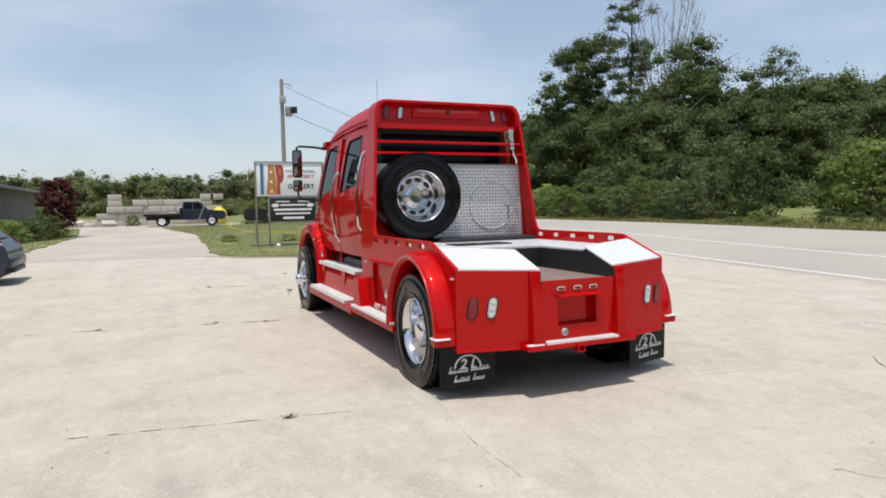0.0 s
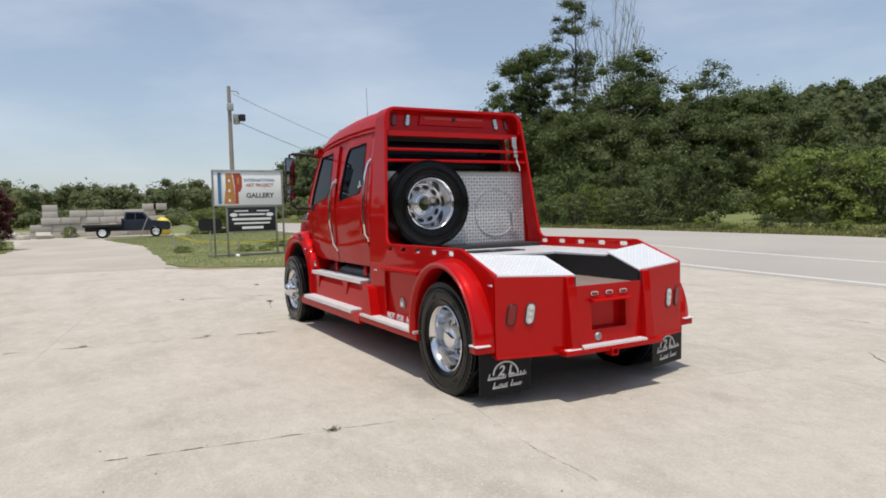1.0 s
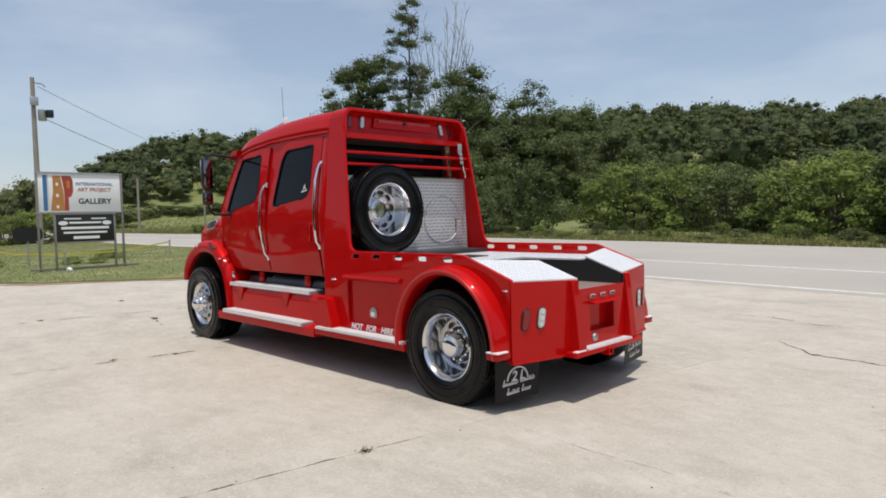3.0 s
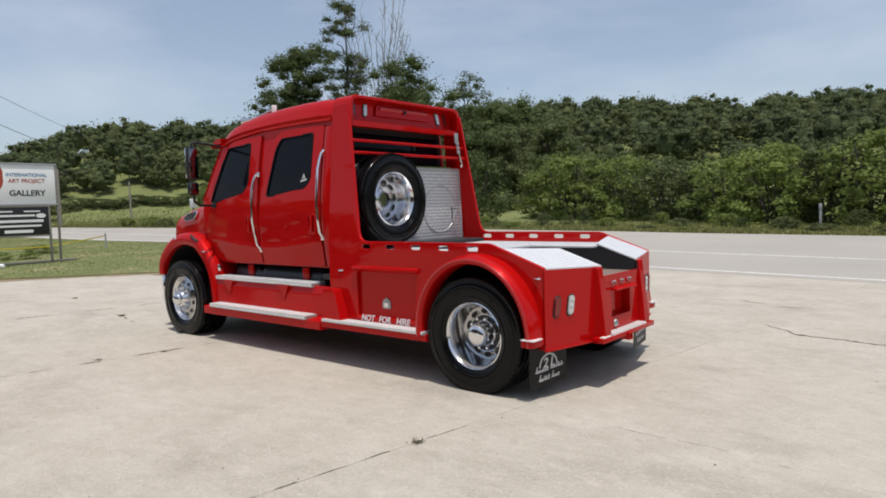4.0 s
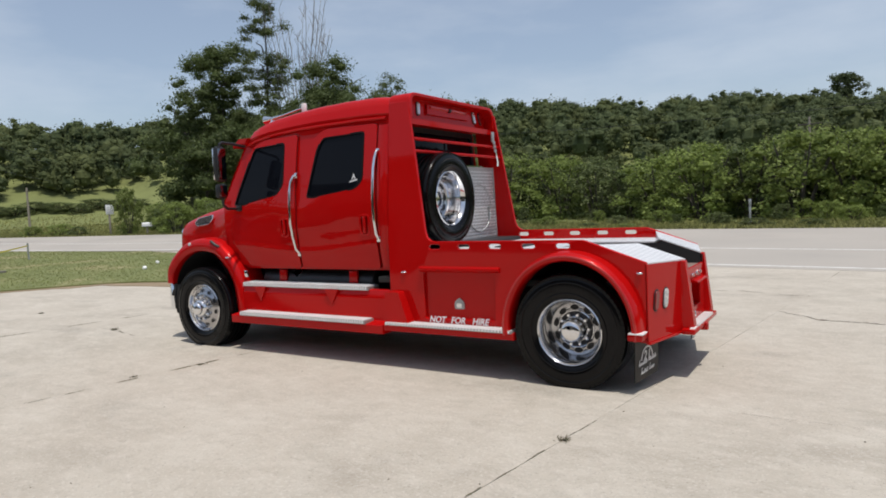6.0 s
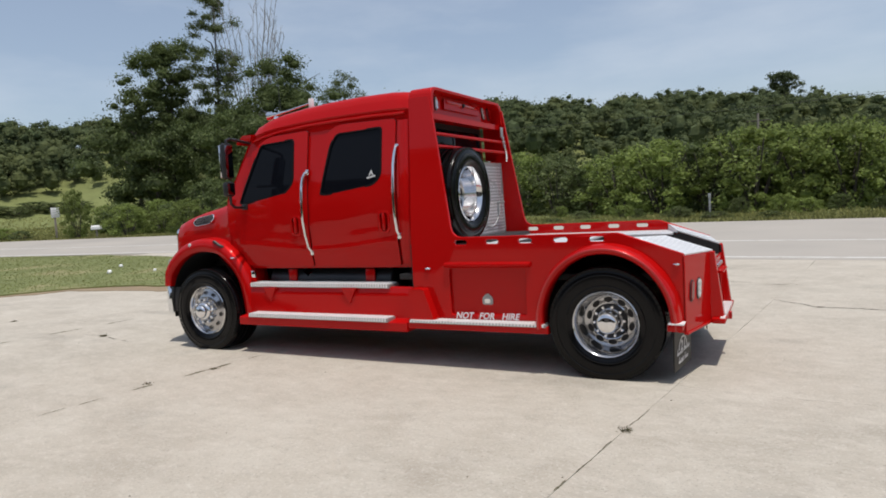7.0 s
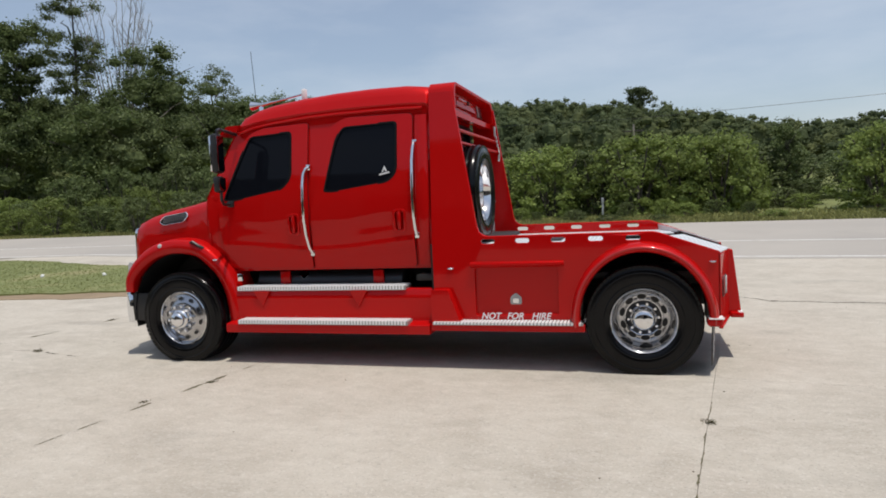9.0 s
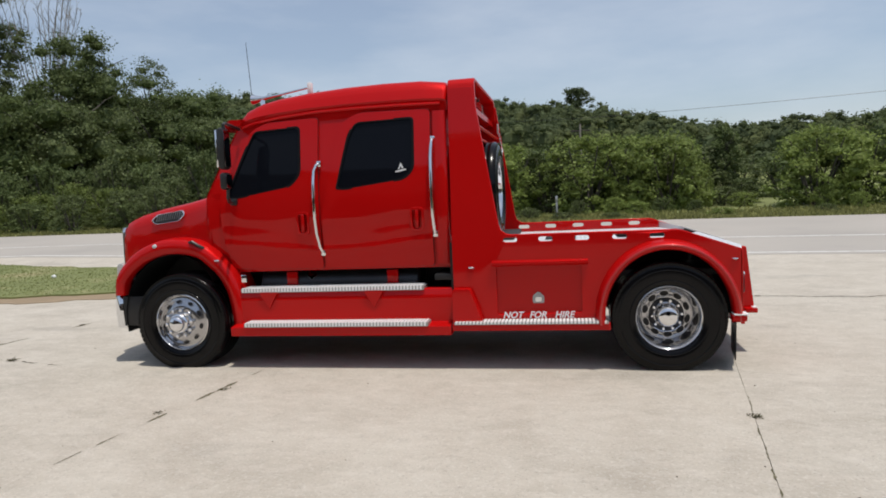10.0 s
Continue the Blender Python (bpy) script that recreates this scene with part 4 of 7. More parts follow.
def lozenges(u0, u1, v0, v1, put, pitch=0.032, size=0.0125, high=0.0025, keep=None):
    """Raised diamonds, turned alternately, of a tread plate."""
    vs, fs = [], []
    n, m = int((u1 - u0) / pitch), int((v1 - v0) / pitch)
    for i in range(n):
        for j in range(m):
            cu, cv = u0 + (i + 0.5) * pitch, v0 + (j + 0.5) * pitch
            if keep and not keep(cu, cv):
                continue
            s = 1 if (i + j) % 2 else -1
            d, e = (0.7071 * size, 0.7071 * size * s), (-0.7071 * size * s * 0.42, 0.7071 * size * 0.42)
            k = len(vs)
            for a, b, h in ((d, 1, 0), (e, 1, 0), (d, -1, 0), (e, -1, 0)):
                vs.append(put(cu + a[0] * b, cv + a[1] * b, 0.0))
            vs.append(put(cu, cv, high))
            fs += [(k, k + 1, k + 4), (k + 1, k + 2, k + 4), (k + 2, k + 3, k + 4), (k + 3, k, k + 4)]
    return vs, fs


def tread_part(name, parent, material, *args, **kw):
    vs, fs = lozenges(*args, **kw)
    ob = new(name, from_arrays(name, vs, fs, material))
    ob.parent = parent
    return tagged(ob, kind="stuff")


# headache rack behind the cab
RACK_X = -1.74
part("rack_header", plate(rounded([(0.226, 2.58), (0.238, 2.855), (flip(0.238), 2.855), (flip(0.226), 2.58), (flip(0.276), 2.58), (flip(0.288), 2.822), (0.288, 2.822), (0.276, 2.58)], [0, 0.13, 0.13, 0, 0, 0.10, 0.10, 0], 7),
              [], 0.262, lambda u, v, w: (-2.0 + w * (1 + (2.85 - v) * 0.12), u, v)), RED, truck, bevel=0.008)
part("rack_face", plate(rounded([(0.264, 2.555), (flip(0.264), 2.555), (flip(0.280), 2.83), (0.280, 2.83)], 0.05), (), 0.02, lambda u, v, w: (-1.895 + w + (2.80 - v) * 0.10, u, v)), RED, truck, bevel=0.006)
part("rack_brow", plate(rounded([(0.255, 2.585), (flip(0.255), 2.585), (flip(0.275), 2.525), (0.275, 2.525)], 0.01), (), 0.10, lambda u, v, w: (-1.865 + w, u, v)), RED, truck, bevel=0.008)
bar = part("light_bar", plate(rounded([(0.71, 2.672), (1.63, 2.672), (1.60, 2.785), (0.74, 2.785)], 0.015), (), 0.028, lambda u, v, w: (-1.862 + w * (1 - (v - 2.66) * 3.0), u, v)), RED, truck, "long bright red light bar", bevel=0.004)
part("bar_lens", boxes((-1.852, -1.828, 0.78, 1.585, 2.735, 2.772), bev=0.006), LENS_BRIGHT, bar)
part("bar_camera", lathe([(0, -0.03), (0.02, -0.028), (0.026, 0)], 14, "y"), BLACK, bar).matrix_basis = pose(-1.84, 1.175, 2.748, 0, 0, 90)


def pill_lamp(parent, m, w, h, lens, label, lean=0.0):
    ob = part("tail_light", plate(pill(0, 0, w + 0.022, h + 0.022, 7, lean), (), 0.010, lambda u, v, t: (t, u, v)), BLACK, parent, label, bevel=0.003)
    ob.matrix_basis = m
    part("lens", plate(pill(0, 0, w, h, 7, lean), (), 0.013, lambda u, v, t: (t + 0.006, u, v)), lens, ob, bevel=0.005)
    if lens is LENS_WHITE:
        for v in (-0.32, 0.0, 0.32):
            part("reflector", plate(oval(lean * v * h, v * h, w * 0.27, w * 0.27, 12), (), 0.003, lambda a, b, t: (t + 0.0185, a, b)), CHROME, ob, smooth=0)
    return ob


for y, lens, lab in ((0.40, LENS_RED, "dark red oval lamp"), (0.572, LENS_WHITE, "clear oval lamp"), (1.79, LENS_WHITE, "clear oval lamp"), (1.95, LENS_RED, "dark red oval lamp")):
    pill_lamp(truck, pose(-1.868, y, 2.72, 0, -6, 0), 0.052, 0.135, lens, lab, 0.16 if y < YC else -0.14)
for z in (2.362, 2.232):
    xx = RACK_X + (2.76 - z) * 0.143 - 0.03
    part("rack_bar", plate(rounded([(-0.02, -0.016), (0.02, -0.016), (0.02, 0.016), (-0.02, 0.016)], 0.012), (), flip(side_y(z)) - side_y(z) - 0.05, lambda u, v, w: (xx + u, side_y(z) + 0.025 + w, z + v)), RED, truck)

tie = part("tie_strap", boxes((-1.70, -1.685, 1.925, 1.99, 2.42, 2.545), bev=0.004), STEEL, truck, "steel tie-down strap hanging from the rack")
for z0, z1 in ((2.39, 2.43), (2.34, 2.38), (2.29, 2.33)):
    part("link", boxes((-1.672 - (z0 - 2.3) * 0.14, -1.658 - (z0 - 2.3) * 0.14, 1.935, 1.985, z0, z1), bev=0.004), STEEL, tie)
part("hook", tube(bmesh.new(), [(-1.655, 1.96, 2.29), (-1.65, 1.97, 2.22), (-1.66, 2.01, 2.17), (-1.67, 2.02, 2.12)], 0.011, 8), CHROME, tie)
panel = part("tread_panel", plate([(0.94, 1.17), (flip(0.148), 1.17), (flip(0.205), 2.115), (1.028, 2.115)] + [(0.70 + 0.51 * math.cos(q), 1.715 + 0.51 * math.sin(q)) for q in np.linspace(radians(50), radians(-61), 24)], (), 0.006, lambda u, v, w: (-1.806 + w, u, v)), TREAD, truck, "bright aluminium diamond tread panel", smooth=0)
tread_part("diamond", panel, DIAMOND, 0.15, 2.18, 1.23, 2.09, lambda u, v, h: (-1.799 + h, u, v), pitch=0.040, size=0.022, high=0.0075, keep=lambda u, v: u < 2.16 - 0.06 * (v - 1.2) and math.hypot(u - 0.70, v - 1.715) > 0.53 and (u > 0.97 or (v > 1.86 and u > 0.245)))
part("panel_corner", plate([(0.205, 2.115)] + [(0.70 + 0.51 * math.cos(q), 1.715 + 0.51 * math.sin(q)) for q in np.linspace(radians(166), radians(128), 10)] + [(0.386, 2.115)], (), 0.006, lambda u, v, w: (-1.806 + w, u, v)), TREAD, panel, smooth=0)
part("panel_edge", boxes((-1.808, -1.785, 1.03, flip(0.21), 2.107, 2.123)), ALU, panel, smooth=0)
part("panel_edge", loft([[(x, flip(q) + dy, z) for x, dy in ((-1.80, 0.008), (-1.782, 0.008), (-1.782, -0.012), (-1.80, -0.012))] for q, z in ((0.160, 1.20), (0.208, 2.107))], close=True, caps=True), ALU, panel, smooth=0)
bm = bmesh.new()
tube(bm, [(-1.797, 1.73 + 0.30 * math.cos(a), 1.60 + 0.29 * math.sin(a)) for a in np.linspace(0, 2 * math.pi, 49)], 0.008, 6, cap=False)
part("panel_ring", bm, TREAD, panel)
bm = bmesh.new()
tube(bm, [(-1.80, 1.95, 1.61), (-1.735, 1.95, 1.61)], 0.012, 8)
tube(bm, [(-1.735, 1.88, 1.612), (-1.735, 2.02, 1.612)], 0.012, 8)
tube(bm, [(-1.79, 1.965, 1.60), (-1.79, 1.965, 1.44)], 0.009, 8)
part("panel_latch", bm, STEEL, panel)

# deck
deck = part("deck", plate([(-1.86, 0.138), (0.30, 0.138), (0.36, 0.80), (-0.38, 0.80), (-0.38, 1.53), (0.36, 1.53), (0.30, flip(0.138)), (-1.86, flip(0.138))], (), 0.02, lambda u, v, w: (u, v, 1.158 + w)), TREAD_DECK, truck, "tread-plate deck, coloured white for the sun on it", smooth=0)
tread_part("diamond", deck, DIAMOND, -1.42, 0.30, 0.16, 2.17, lambda u, v, h: (u, v, 1.1785 + h), pitch=0.042, size=0.021, high=0.002, keep=lambda u, v: (v < 0.77 or v > 1.56 or (u < -0.42 and not -1.15 < u < -0.77)) and u < 0.13 + 0.3 * min(v, flip(v)))


def slope_z(u, v):
    return 1.272 - 0.352 * (u - 0.15) + 0.043 * (min(v, flip(v)) - 0.105)


def ramp_edges(v):
    """Front and rear ends of a ramp at a place across the truck: both run aslant."""
    d = min(v, flip(v)) - 0.105
    return 0.205 + 0.29 * d, 0.655 + 0.236 * d


for ya, yb in ((0.104, 0.80), (1.53, flip(0.104))):
    sp = part("sloped_plate", plate([(ramp_edges(ya)[0], ya), (ramp_edges(ya)[1], ya), (ramp_edges(yb)[1], yb), (ramp_edges(yb)[0], yb)], (), 0.012, lambda u, v, w: (u, v, slope_z(u, v) - 0.012 + w)), TREAD_DECK, truck, "sloping tread plate, coloured white for the sun on it", smooth=0)
    tread_part("diamond", sp, DIAMOND, 0.14, 0.84, ya + 0.01, yb - 0.01, lambda u, v, h: (u, v, slope_z(u, v) + 0.0005 + h), pitch=0.042, size=0.021, high=0.002, keep=lambda u, v: ramp_edges(v)[0] + 0.02 < u < ramp_edges(v)[1] - 0.02)
    part("ramp_front", loft([[(ramp_edges(v)[0] + dx, v, z) for dx, z in ((0.002, 1.178), (0.002, slope_z(ramp_edges(v)[0], v) - 0.012), (0.014, slope_z(ramp_edges(v)[0], v) - 0.014), (0.014, 1.178))] for v in (ya + 0.035, yb - 0.002)], close=True, caps=True), TREAD_DECK, sp, smooth=0)
WALL_Z = [(-0.38, 0.93), (0.83, 0.93), (0.83, 1.045), (0.43, 1.185), (0.40, 1.165), (-0.38, 1.158)]
well = part("deck_well", plate(WALL_Z, (), 0.012, lambda u, v, w: (u, 0.80 - 0.012 + w, v)), WELL, truck, "black deck well between the slopes", smooth=0)
part("well_wall", plate(WALL_Z, (), 0.012, lambda u, v, w: (u, 1.53 + w, v)), WELL, well, smooth=0)
part("well_front", boxes((-0.395, -0.38, 0.80, 1.53, 0.93, 1.158)), WELL, well, smooth=0)
part("well_floor", boxes((-0.38, 0.83, 0.80, 1.53, 0.925, 0.955)), WELL_FLOOR, well, "scuffed brown well floor", smooth=0)
hatch = part("deck_hatch", boxes((-1.12, -0.80, 0.80, 1.46, 1.1795, 1.190), bev=0.003), WELL, truck, "black hatch plate let into the deck")
part("hatch_grip", boxes((-1.0, -0.92, 1.10, 1.16, 1.190, 1.196), bev=0.002), STEEL, hatch)
part("deck_mat", boxes((-1.79, -1.46, 0.92, 2.17, 1.179, 1.222), bev=0.006), MAT_BLACK, truck, "black rubber mat")

# tail
def rear_x(y):
    d = min(y, flip(y))
    return 0.663 + 0.163 * min(1.0, max(0.0, (d - 0.10) / 0.70))


pair("rear_panel", lambda: plate([(0.10, 0.425), (0.80, 0.425), (0.80, 1.052), (0.10, 1.080)], (), 0.02, lambda u, v, w: (rear_x(u) - 0.02 + w, u, v)), RED, bevel=0.004)
part("rear_centre", plate([(0.80, 0.425), (1.53, 0.425), (1.53, 0.968), (0.80, 0.968)], [rounded([(0.965, 0.585), (1.355, 0.585), (1.35, 0.825), (0.97, 0.825)], 0.012)], 0.02, lambda u, v, w: (0.815 + w, u, v)), RED, truck, bevel=0.003)
part("plate_recess", boxes((0.745, 0.755, 0.935, 1.385, 0.55, 0.85), (0.755, 0.815, 0.935, 0.96, 0.55, 0.85), (0.755, 0.815, 1.36, 1.385, 0.55, 0.85), (0.755, 0.815, 0.96, 1.36, 0.55, 0.58), (0.755, 0.815, 0.96, 1.36, 0.83, 0.85)), RED, truck, smooth=0)
part("recess_lip", plate(rounded([(0.834, 0.858), (0.895, 0.842), (0.897, 0.828), (0.834, 0.828)], 0.004), (), 0.44, lambda u, v, w: (u, 0.94 + w, v)), RED, truck, bevel=0.003)


def rib():
    return plate([(0.80, 0.44), (0.900, 0.44), (0.908, 0.475), (0.840, 1.055), (0.80, 1.06)], (), 0.105, lambda u, v, w: (u, 0.695 + w * (1 - 0.35 * (v - 0.44)) , v))


pair("tail_rib", rib, RED, bevel=0.006)
pair("bottom_lip", lambda: plate([(0.10, 0.405), (0.775, 0.405), (0.775, 0.428), (0.10, 0.428)], (), 0.035, lambda u, v, w: (rear_x(u) - 0.022 + w, u, v)), RED, bevel=0.003)
bumper_step = part("bumper_step", boxes((0.81, 0.925, 0.62, flip(0.62), 0.405, 0.452), bev=0.008), RED, truck)
tb = part("step_tread", boxes((0.842, 0.92, 0.80, 1.53, 0.451, 0.460)), GAP_SHADE_METAL, bumper_step, smooth=0)
bm = bmesh.new()
for k in range(22):
    box(bm, 0.838, 0.923, 0.805 + k * 0.033, 0.825 + k * 0.033, 0.446, 0.468)
tagged(part("tooth", bm, STEP, tb, smooth=0), kind="stuff")
part("step_tread", boxes((0.88, 0.92, 0.63, 0.78, 0.451, 0.460)), STEP, bumper_step, smooth=0)
part("receiver", boxes((0.86, 0.945, 1.09, 1.10, 0.365, 0.43), (0.86, 0.945, 1.15, 1.16, 0.365, 0.43), (0.86, 0.945, 1.10, 1.15, 0.365, 0.375), (0.86, 0.945, 1.10, 1.15, 0.42, 0.43)), RED, truck, smooth=0)
for y in (0.985, 1.15, 1.31):
    lamp = part("plate_lamp", plate(pill(0, 0, 0.085, 0.036), (), 0.018, lambda u, v, w: (0.834 + w, y + u, 0.897 + v)), CHROME, truck, bevel=0.006)
    part("lens", plate(pill(0, 0, 0.062, 0.024), (), 0.006, lambda u, v, w: (0.851 + w, y + u, 0.895 + v)), LENS_RED, lamp)
sock = part("trailer_socket", lathe([(0.034, 0.0), (0.034, -0.012), (0.028, -0.02), (0.024, -0.022), (0.022, -0.01), (0.0, -0.008)], 20), STEEL, truck, "metal trailer socket")
sock.matrix_basis = pose(0.834, 1.025, 0.525, 0, 0, 90)
for y, lens, lab in ((0.235, LENS_RED, "dark red oval lamp"), (0.395, LENS_WHITE, "clear oval lamp"), (flip(0.33), LENS_WHITE, "clear oval lamp"), (flip(0.19), LENS_RED, "dark red oval lamp")):
    ang = 13.1 if y < YC else -13.1
    pill_lamp(truck, pose(rear_x(y) - 0.003, y, 0.765, 0, 0, -ang), 0.068, 0.165, lens, lab, 0.16)

# mud flaps, hung behind the rear wheels, with a pale printed emblem
FLAP_SLOPE = 0.15


def mud_flap(s):
    """s: 1 for the near side, -1 for the far side."""
    yy = (lambda u: 0.225 + u) if s == 1 else (lambda u: flip(0.225) + u)

    def put(u, v, w):
        return (0.605 + s * FLAP_SLOPE * u + w - 0.02 * (0.44 - v), yy(u), v)

    fl = part("mud_flap", plate(rounded([(-0.235, 0.095), (0.235, 0.105), (0.235, 0.44), (-0.235, 0.44)], [0.012, 0.012, 0, 0]), (), 0.008, put), FLAP, truck, "black mud flap with a pale emblem", smooth=0)
    lift = lambda u, v, w: put(u, v, w + 0.0085)
    arc = [(0.118 * math.cos(q), 0.262 + 0.112 * math.sin(q)) for q in np.linspace(0.0, math.pi, 21)] + [(0.104 * math.cos(q), 0.262 + 0.098 * math.sin(q)) for q in np.linspace(math.pi, 0.0, 21)]
    part("emblem", plate(arc, (), 0.002, lift), GREY, fl, smooth=0)
    turn = -s * math.degrees(math.atan(FLAP_SLOPE))
    text_mesh("emblem", "2 L", 0.115, GREY, fl, pose(*put(0.0, 0.292, 0.0105), 90, 0, 90 + turn), 0.001, 0.25)
    # two rows of script that cannot be read: slanted strokes on a base line
    r = random.Random(41)
    for u0, u1, z in ((-0.165, -0.005, 0.225), (0.025, 0.175, 0.238), (-0.12, 0.015, 0.150), (0.04, 0.135, 0.160)):
        rise = 0.05
        u = u0
        k = 0
        while u < u1:
            tall = 0.052 if k == 0 else r.choice((0.018, 0.022, 0.020, 0.034))
            wide = r.uniform(0.007, 0.010)
            z0 = z + rise * (u - u0)
            part("emblem", plate([(u, z0), (u + wide, z0), (u + wide + tall * 0.35, z0 + tall), (u + tall * 0.35, z0 + tall)], (), 0.002, lift), GREY, fl, smooth=0)
            u += wide + r.uniform(0.006, 0.011)
            k += 1
        part("emblem", plate([(u0, z - 0.004), (u1, z - 0.004 + rise * (u1 - u0)), (u1, z + 0.003 + rise * (u1 - u0)), (u0, z + 0.003)], (), 0.0022, lift), GREY, fl, smooth=0)


mud_flap(1)
mud_flap(-1)


# ---- wheels ----
def tyre_bm(width, R=0.516, rim=0.285):
    h = width / 2
    prof = [(rim, -h * 0.80), (rim + 0.015, -h * 0.86), (rim + 0.05, -h * 0.97), (rim + 0.10, -h * 1.0), (R - 0.06, -h * 0.985), (R - 0.028, -h * 0.95), (R - 0.008, -h * 0.86)]
    n = 5
    for k in range(n):
        a, b = -h * 0.86 + 2 * h * 0.86 * k / n, -h * 0.86 + 2 * h * 0.86 * (k + 1) / n
        prof += [(R - (0.003 if k else 0.006), a + 0.006), (R, a + 0.02), (R, b - 0.012), (R - 0.003, b - 0.006)]
        if k < n - 1:
            prof += [(R - 0.016, b - 0.005), (R - 0.016, b + 0.005)]
    prof += [(r, -y) for r, y in prof[6::-1]]
    return lathe(prof, 72)


def wheel(parent_name, label, x, y, z, width, style, side=1, parent=truck, turn=0.0, R=0.516):
    """A wheel whose outer face looks to -y at y = 0 of its own space."""
    wob = part(parent_name, tyre_bm(width, R), RUBBER, parent, label, smooth=35)
    h = width / 2
    # lugs round both shoulders
    bm = bmesh.new()
    for s in (-1, 1):
        for k in range(64):
            a = 2 * math.pi * k / 64
            box(bm, -0.0205, 0.0205, s * h * 0.905 - 0.012, s * h * 0.905 + 0.012, R - 0.034, R - 0.011, m=Matrix.Rotation(a, 4, "Y"))
    # raised rings and marks moulded into the side walls
    for s in (-1, 1):
        for r in (0.345, R - 0.075):
            tube(bm, [(r * math.cos(q), s * h * 0.988, r * math.sin(q)) for q in np.linspace(0, 2 * math.pi, 49)], 0.006, 6, cap=False)
        for k in (2, 9, 15, 23, 29, 37):
            for j in range(4):
                box(bm, -0.006, 0.006, s * h * 0.995 - 0.003, s * h * 0.995 + 0.003, 0.375, 0.405, m=Matrix.Rotation(k * 0.15 + j * 0.05, 4, "Y"))
    tagged(part("tread_lug", bm, RUBBER, wob, smooth=0), kind="stuff")
    yo = -h * 0.86
    if style != "convex":
        depth = h * 0.86 + 0.03
        rim = [(0.296, yo + 0.03), (0.312, yo + 0.012), (0.316, yo - 0.004), (0.308, yo - 0.010), (0.300, yo - 0.004), (0.292, yo + 0.018), (0.284, yo + 0.03), (0.279, yo + 0.07), (0.268, yo + depth * 0.55), (0.262, yo + depth * 0.8), (0.25, yo + depth * 0.92)]
        disc_y = lambda r: yo + depth * (0.92 + 0.08 * math.sin(math.pi * min(1, max(0, (0.25 - r) / 0.09)))) - max(0.0, 0.165 - r) * 0.35
        holes = (0.205, 0.026, 0.043)
        hub_r, cap_out = 0.108, -0.035
    else:
        rim = [(0.296, yo + 0.03), (0.312, yo + 0.012), (0.316, yo - 0.004), (0.308, yo - 0.010), (0.300, yo - 0.002), (0.294, yo + 0.020), (0.282, yo + 0.034)]
        disc_y = lambda r: yo + 0.034 - 0.045 * smooth_step(0.28, 0.17, r)
        holes = (0.230, 0.018, 0.031)
        hub_r, cap_out = 0.10, 0
    rb = part("rim", lathe(rim, 64), ALU, wob, "polished aluminium rim", smooth=50)
    rmax = rim[-1][0]
    rr = list(np.linspace(rmax, 0.085, 14))
    part("disc", lathe([(r, float(disc_y(r))) for r in rr], 64), DISC, wob, "satin disc, darkened for shade, with dark ovals for hand holes", smooth=60)
    hr, hx_, hy_ = holes
    for k in range(10):
        a = 2 * math.pi * k / 10
        slope = (float(disc_y(hr + 0.02)) - float(disc_y(hr - 0.02))) / 0.04
        def hput(u, v, w, a=a, slope=slope):
            r = hr + u
            return (r * math.cos(a) - v * math.sin(a), float(disc_y(hr)) + slope * u - w - 0.005, r * math.sin(a) + v * math.cos(a))
        # solid disc: a dark oval plate imitates the shade inside an open hole
        part("hand_hole", plate(oval(0, 0, hx_, hy_, 16), (), 0.0015, hput), UNDER, wob, smooth=0)
        part("hole_rim", plate(oval(0, 0, hx_ + 0.005, hy_ + 0.005, 16), [oval(0, 0, hx_, hy_, 16)], 0.003, hput), DISC, wob, smooth=0)
    part("well_drum", lathe([(0.288, yo + 0.05), (0.288, h * 0.9), (0.0, h * 0.9)], 32), UNDER, wob)
    yd = float(disc_y(0.15))
    if style == "dish":
        hub = [(0.112, yd), (0.108, yo + 0.075), (0.104, yo + 0.055), (0.098, yo + 0.036), (0.080, yo + 0.020), (0.05, yo + 0.012), (0.0, yo + 0.010)]
        nuts, nr, nl = 10, 0.141, 0.06
        dd = float(disc_y(0.172))
        part("pilot_ring", lathe([(0.178, dd + 0.004), (0.176, dd - 0.012), (0.169, dd - 0.015), (0.165, dd - 0.004)], 48), CHROME, wob)
        part("bolt_ring", lathe([(0.166, dd - 0.006), (0.150, min(dd, yd) - 0.008), (0.105, min(dd, yd) - 0.010)], 48), TANK, wob, "dark bolt circle")
    elif style == "spare":
        hub, nuts, nr, nl = [(0.125, yd + 0.012), (0.12, yd - 0.012), (0.112, yd - 0.016), (0.106, yd - 0.004), (0.0, yd - 0.003)], 0, 0.14, 0.05
    else:
        hub = [(0.13, yd + 0.01), (0.118, yd - 0.02), (0.112, yd - 0.055), (0.098, yd - 0.075), (0.088, yd - 0.078), (0.085, yd - 0.10), (0.075, yd - 0.118), (0.05, yd - 0.13), (0.0, yd - 0.133)]
        nuts, nr, nl = 10, 0.148, 0.055
    part("hub_cap", lathe(hub, 32), CHROME, wob, "mirror chrome hub cap", smooth=40)
    for k in range(nuts):
        a = 2 * math.pi * (k + 0.5) / nuts
        nw = 0.78 if style == "dish" else 1.0
        bm = lathe([(0.022 * nw, 0.012), (0.0215 * nw, -nl * 0.5 * nw), (0.019 * nw, -nl * 0.9 * nw), (0.012 * nw, -nl * nw), (0.0, -nl * nw)], 8)
        bmesh.ops.translate(bm, vec=(nr * math.cos(a), yd - (0.012 if style == "dish" else 0.004), nr * math.sin(a)), verts=bm.verts[:])
        part("lug_nut", bm, CHROME, wob)
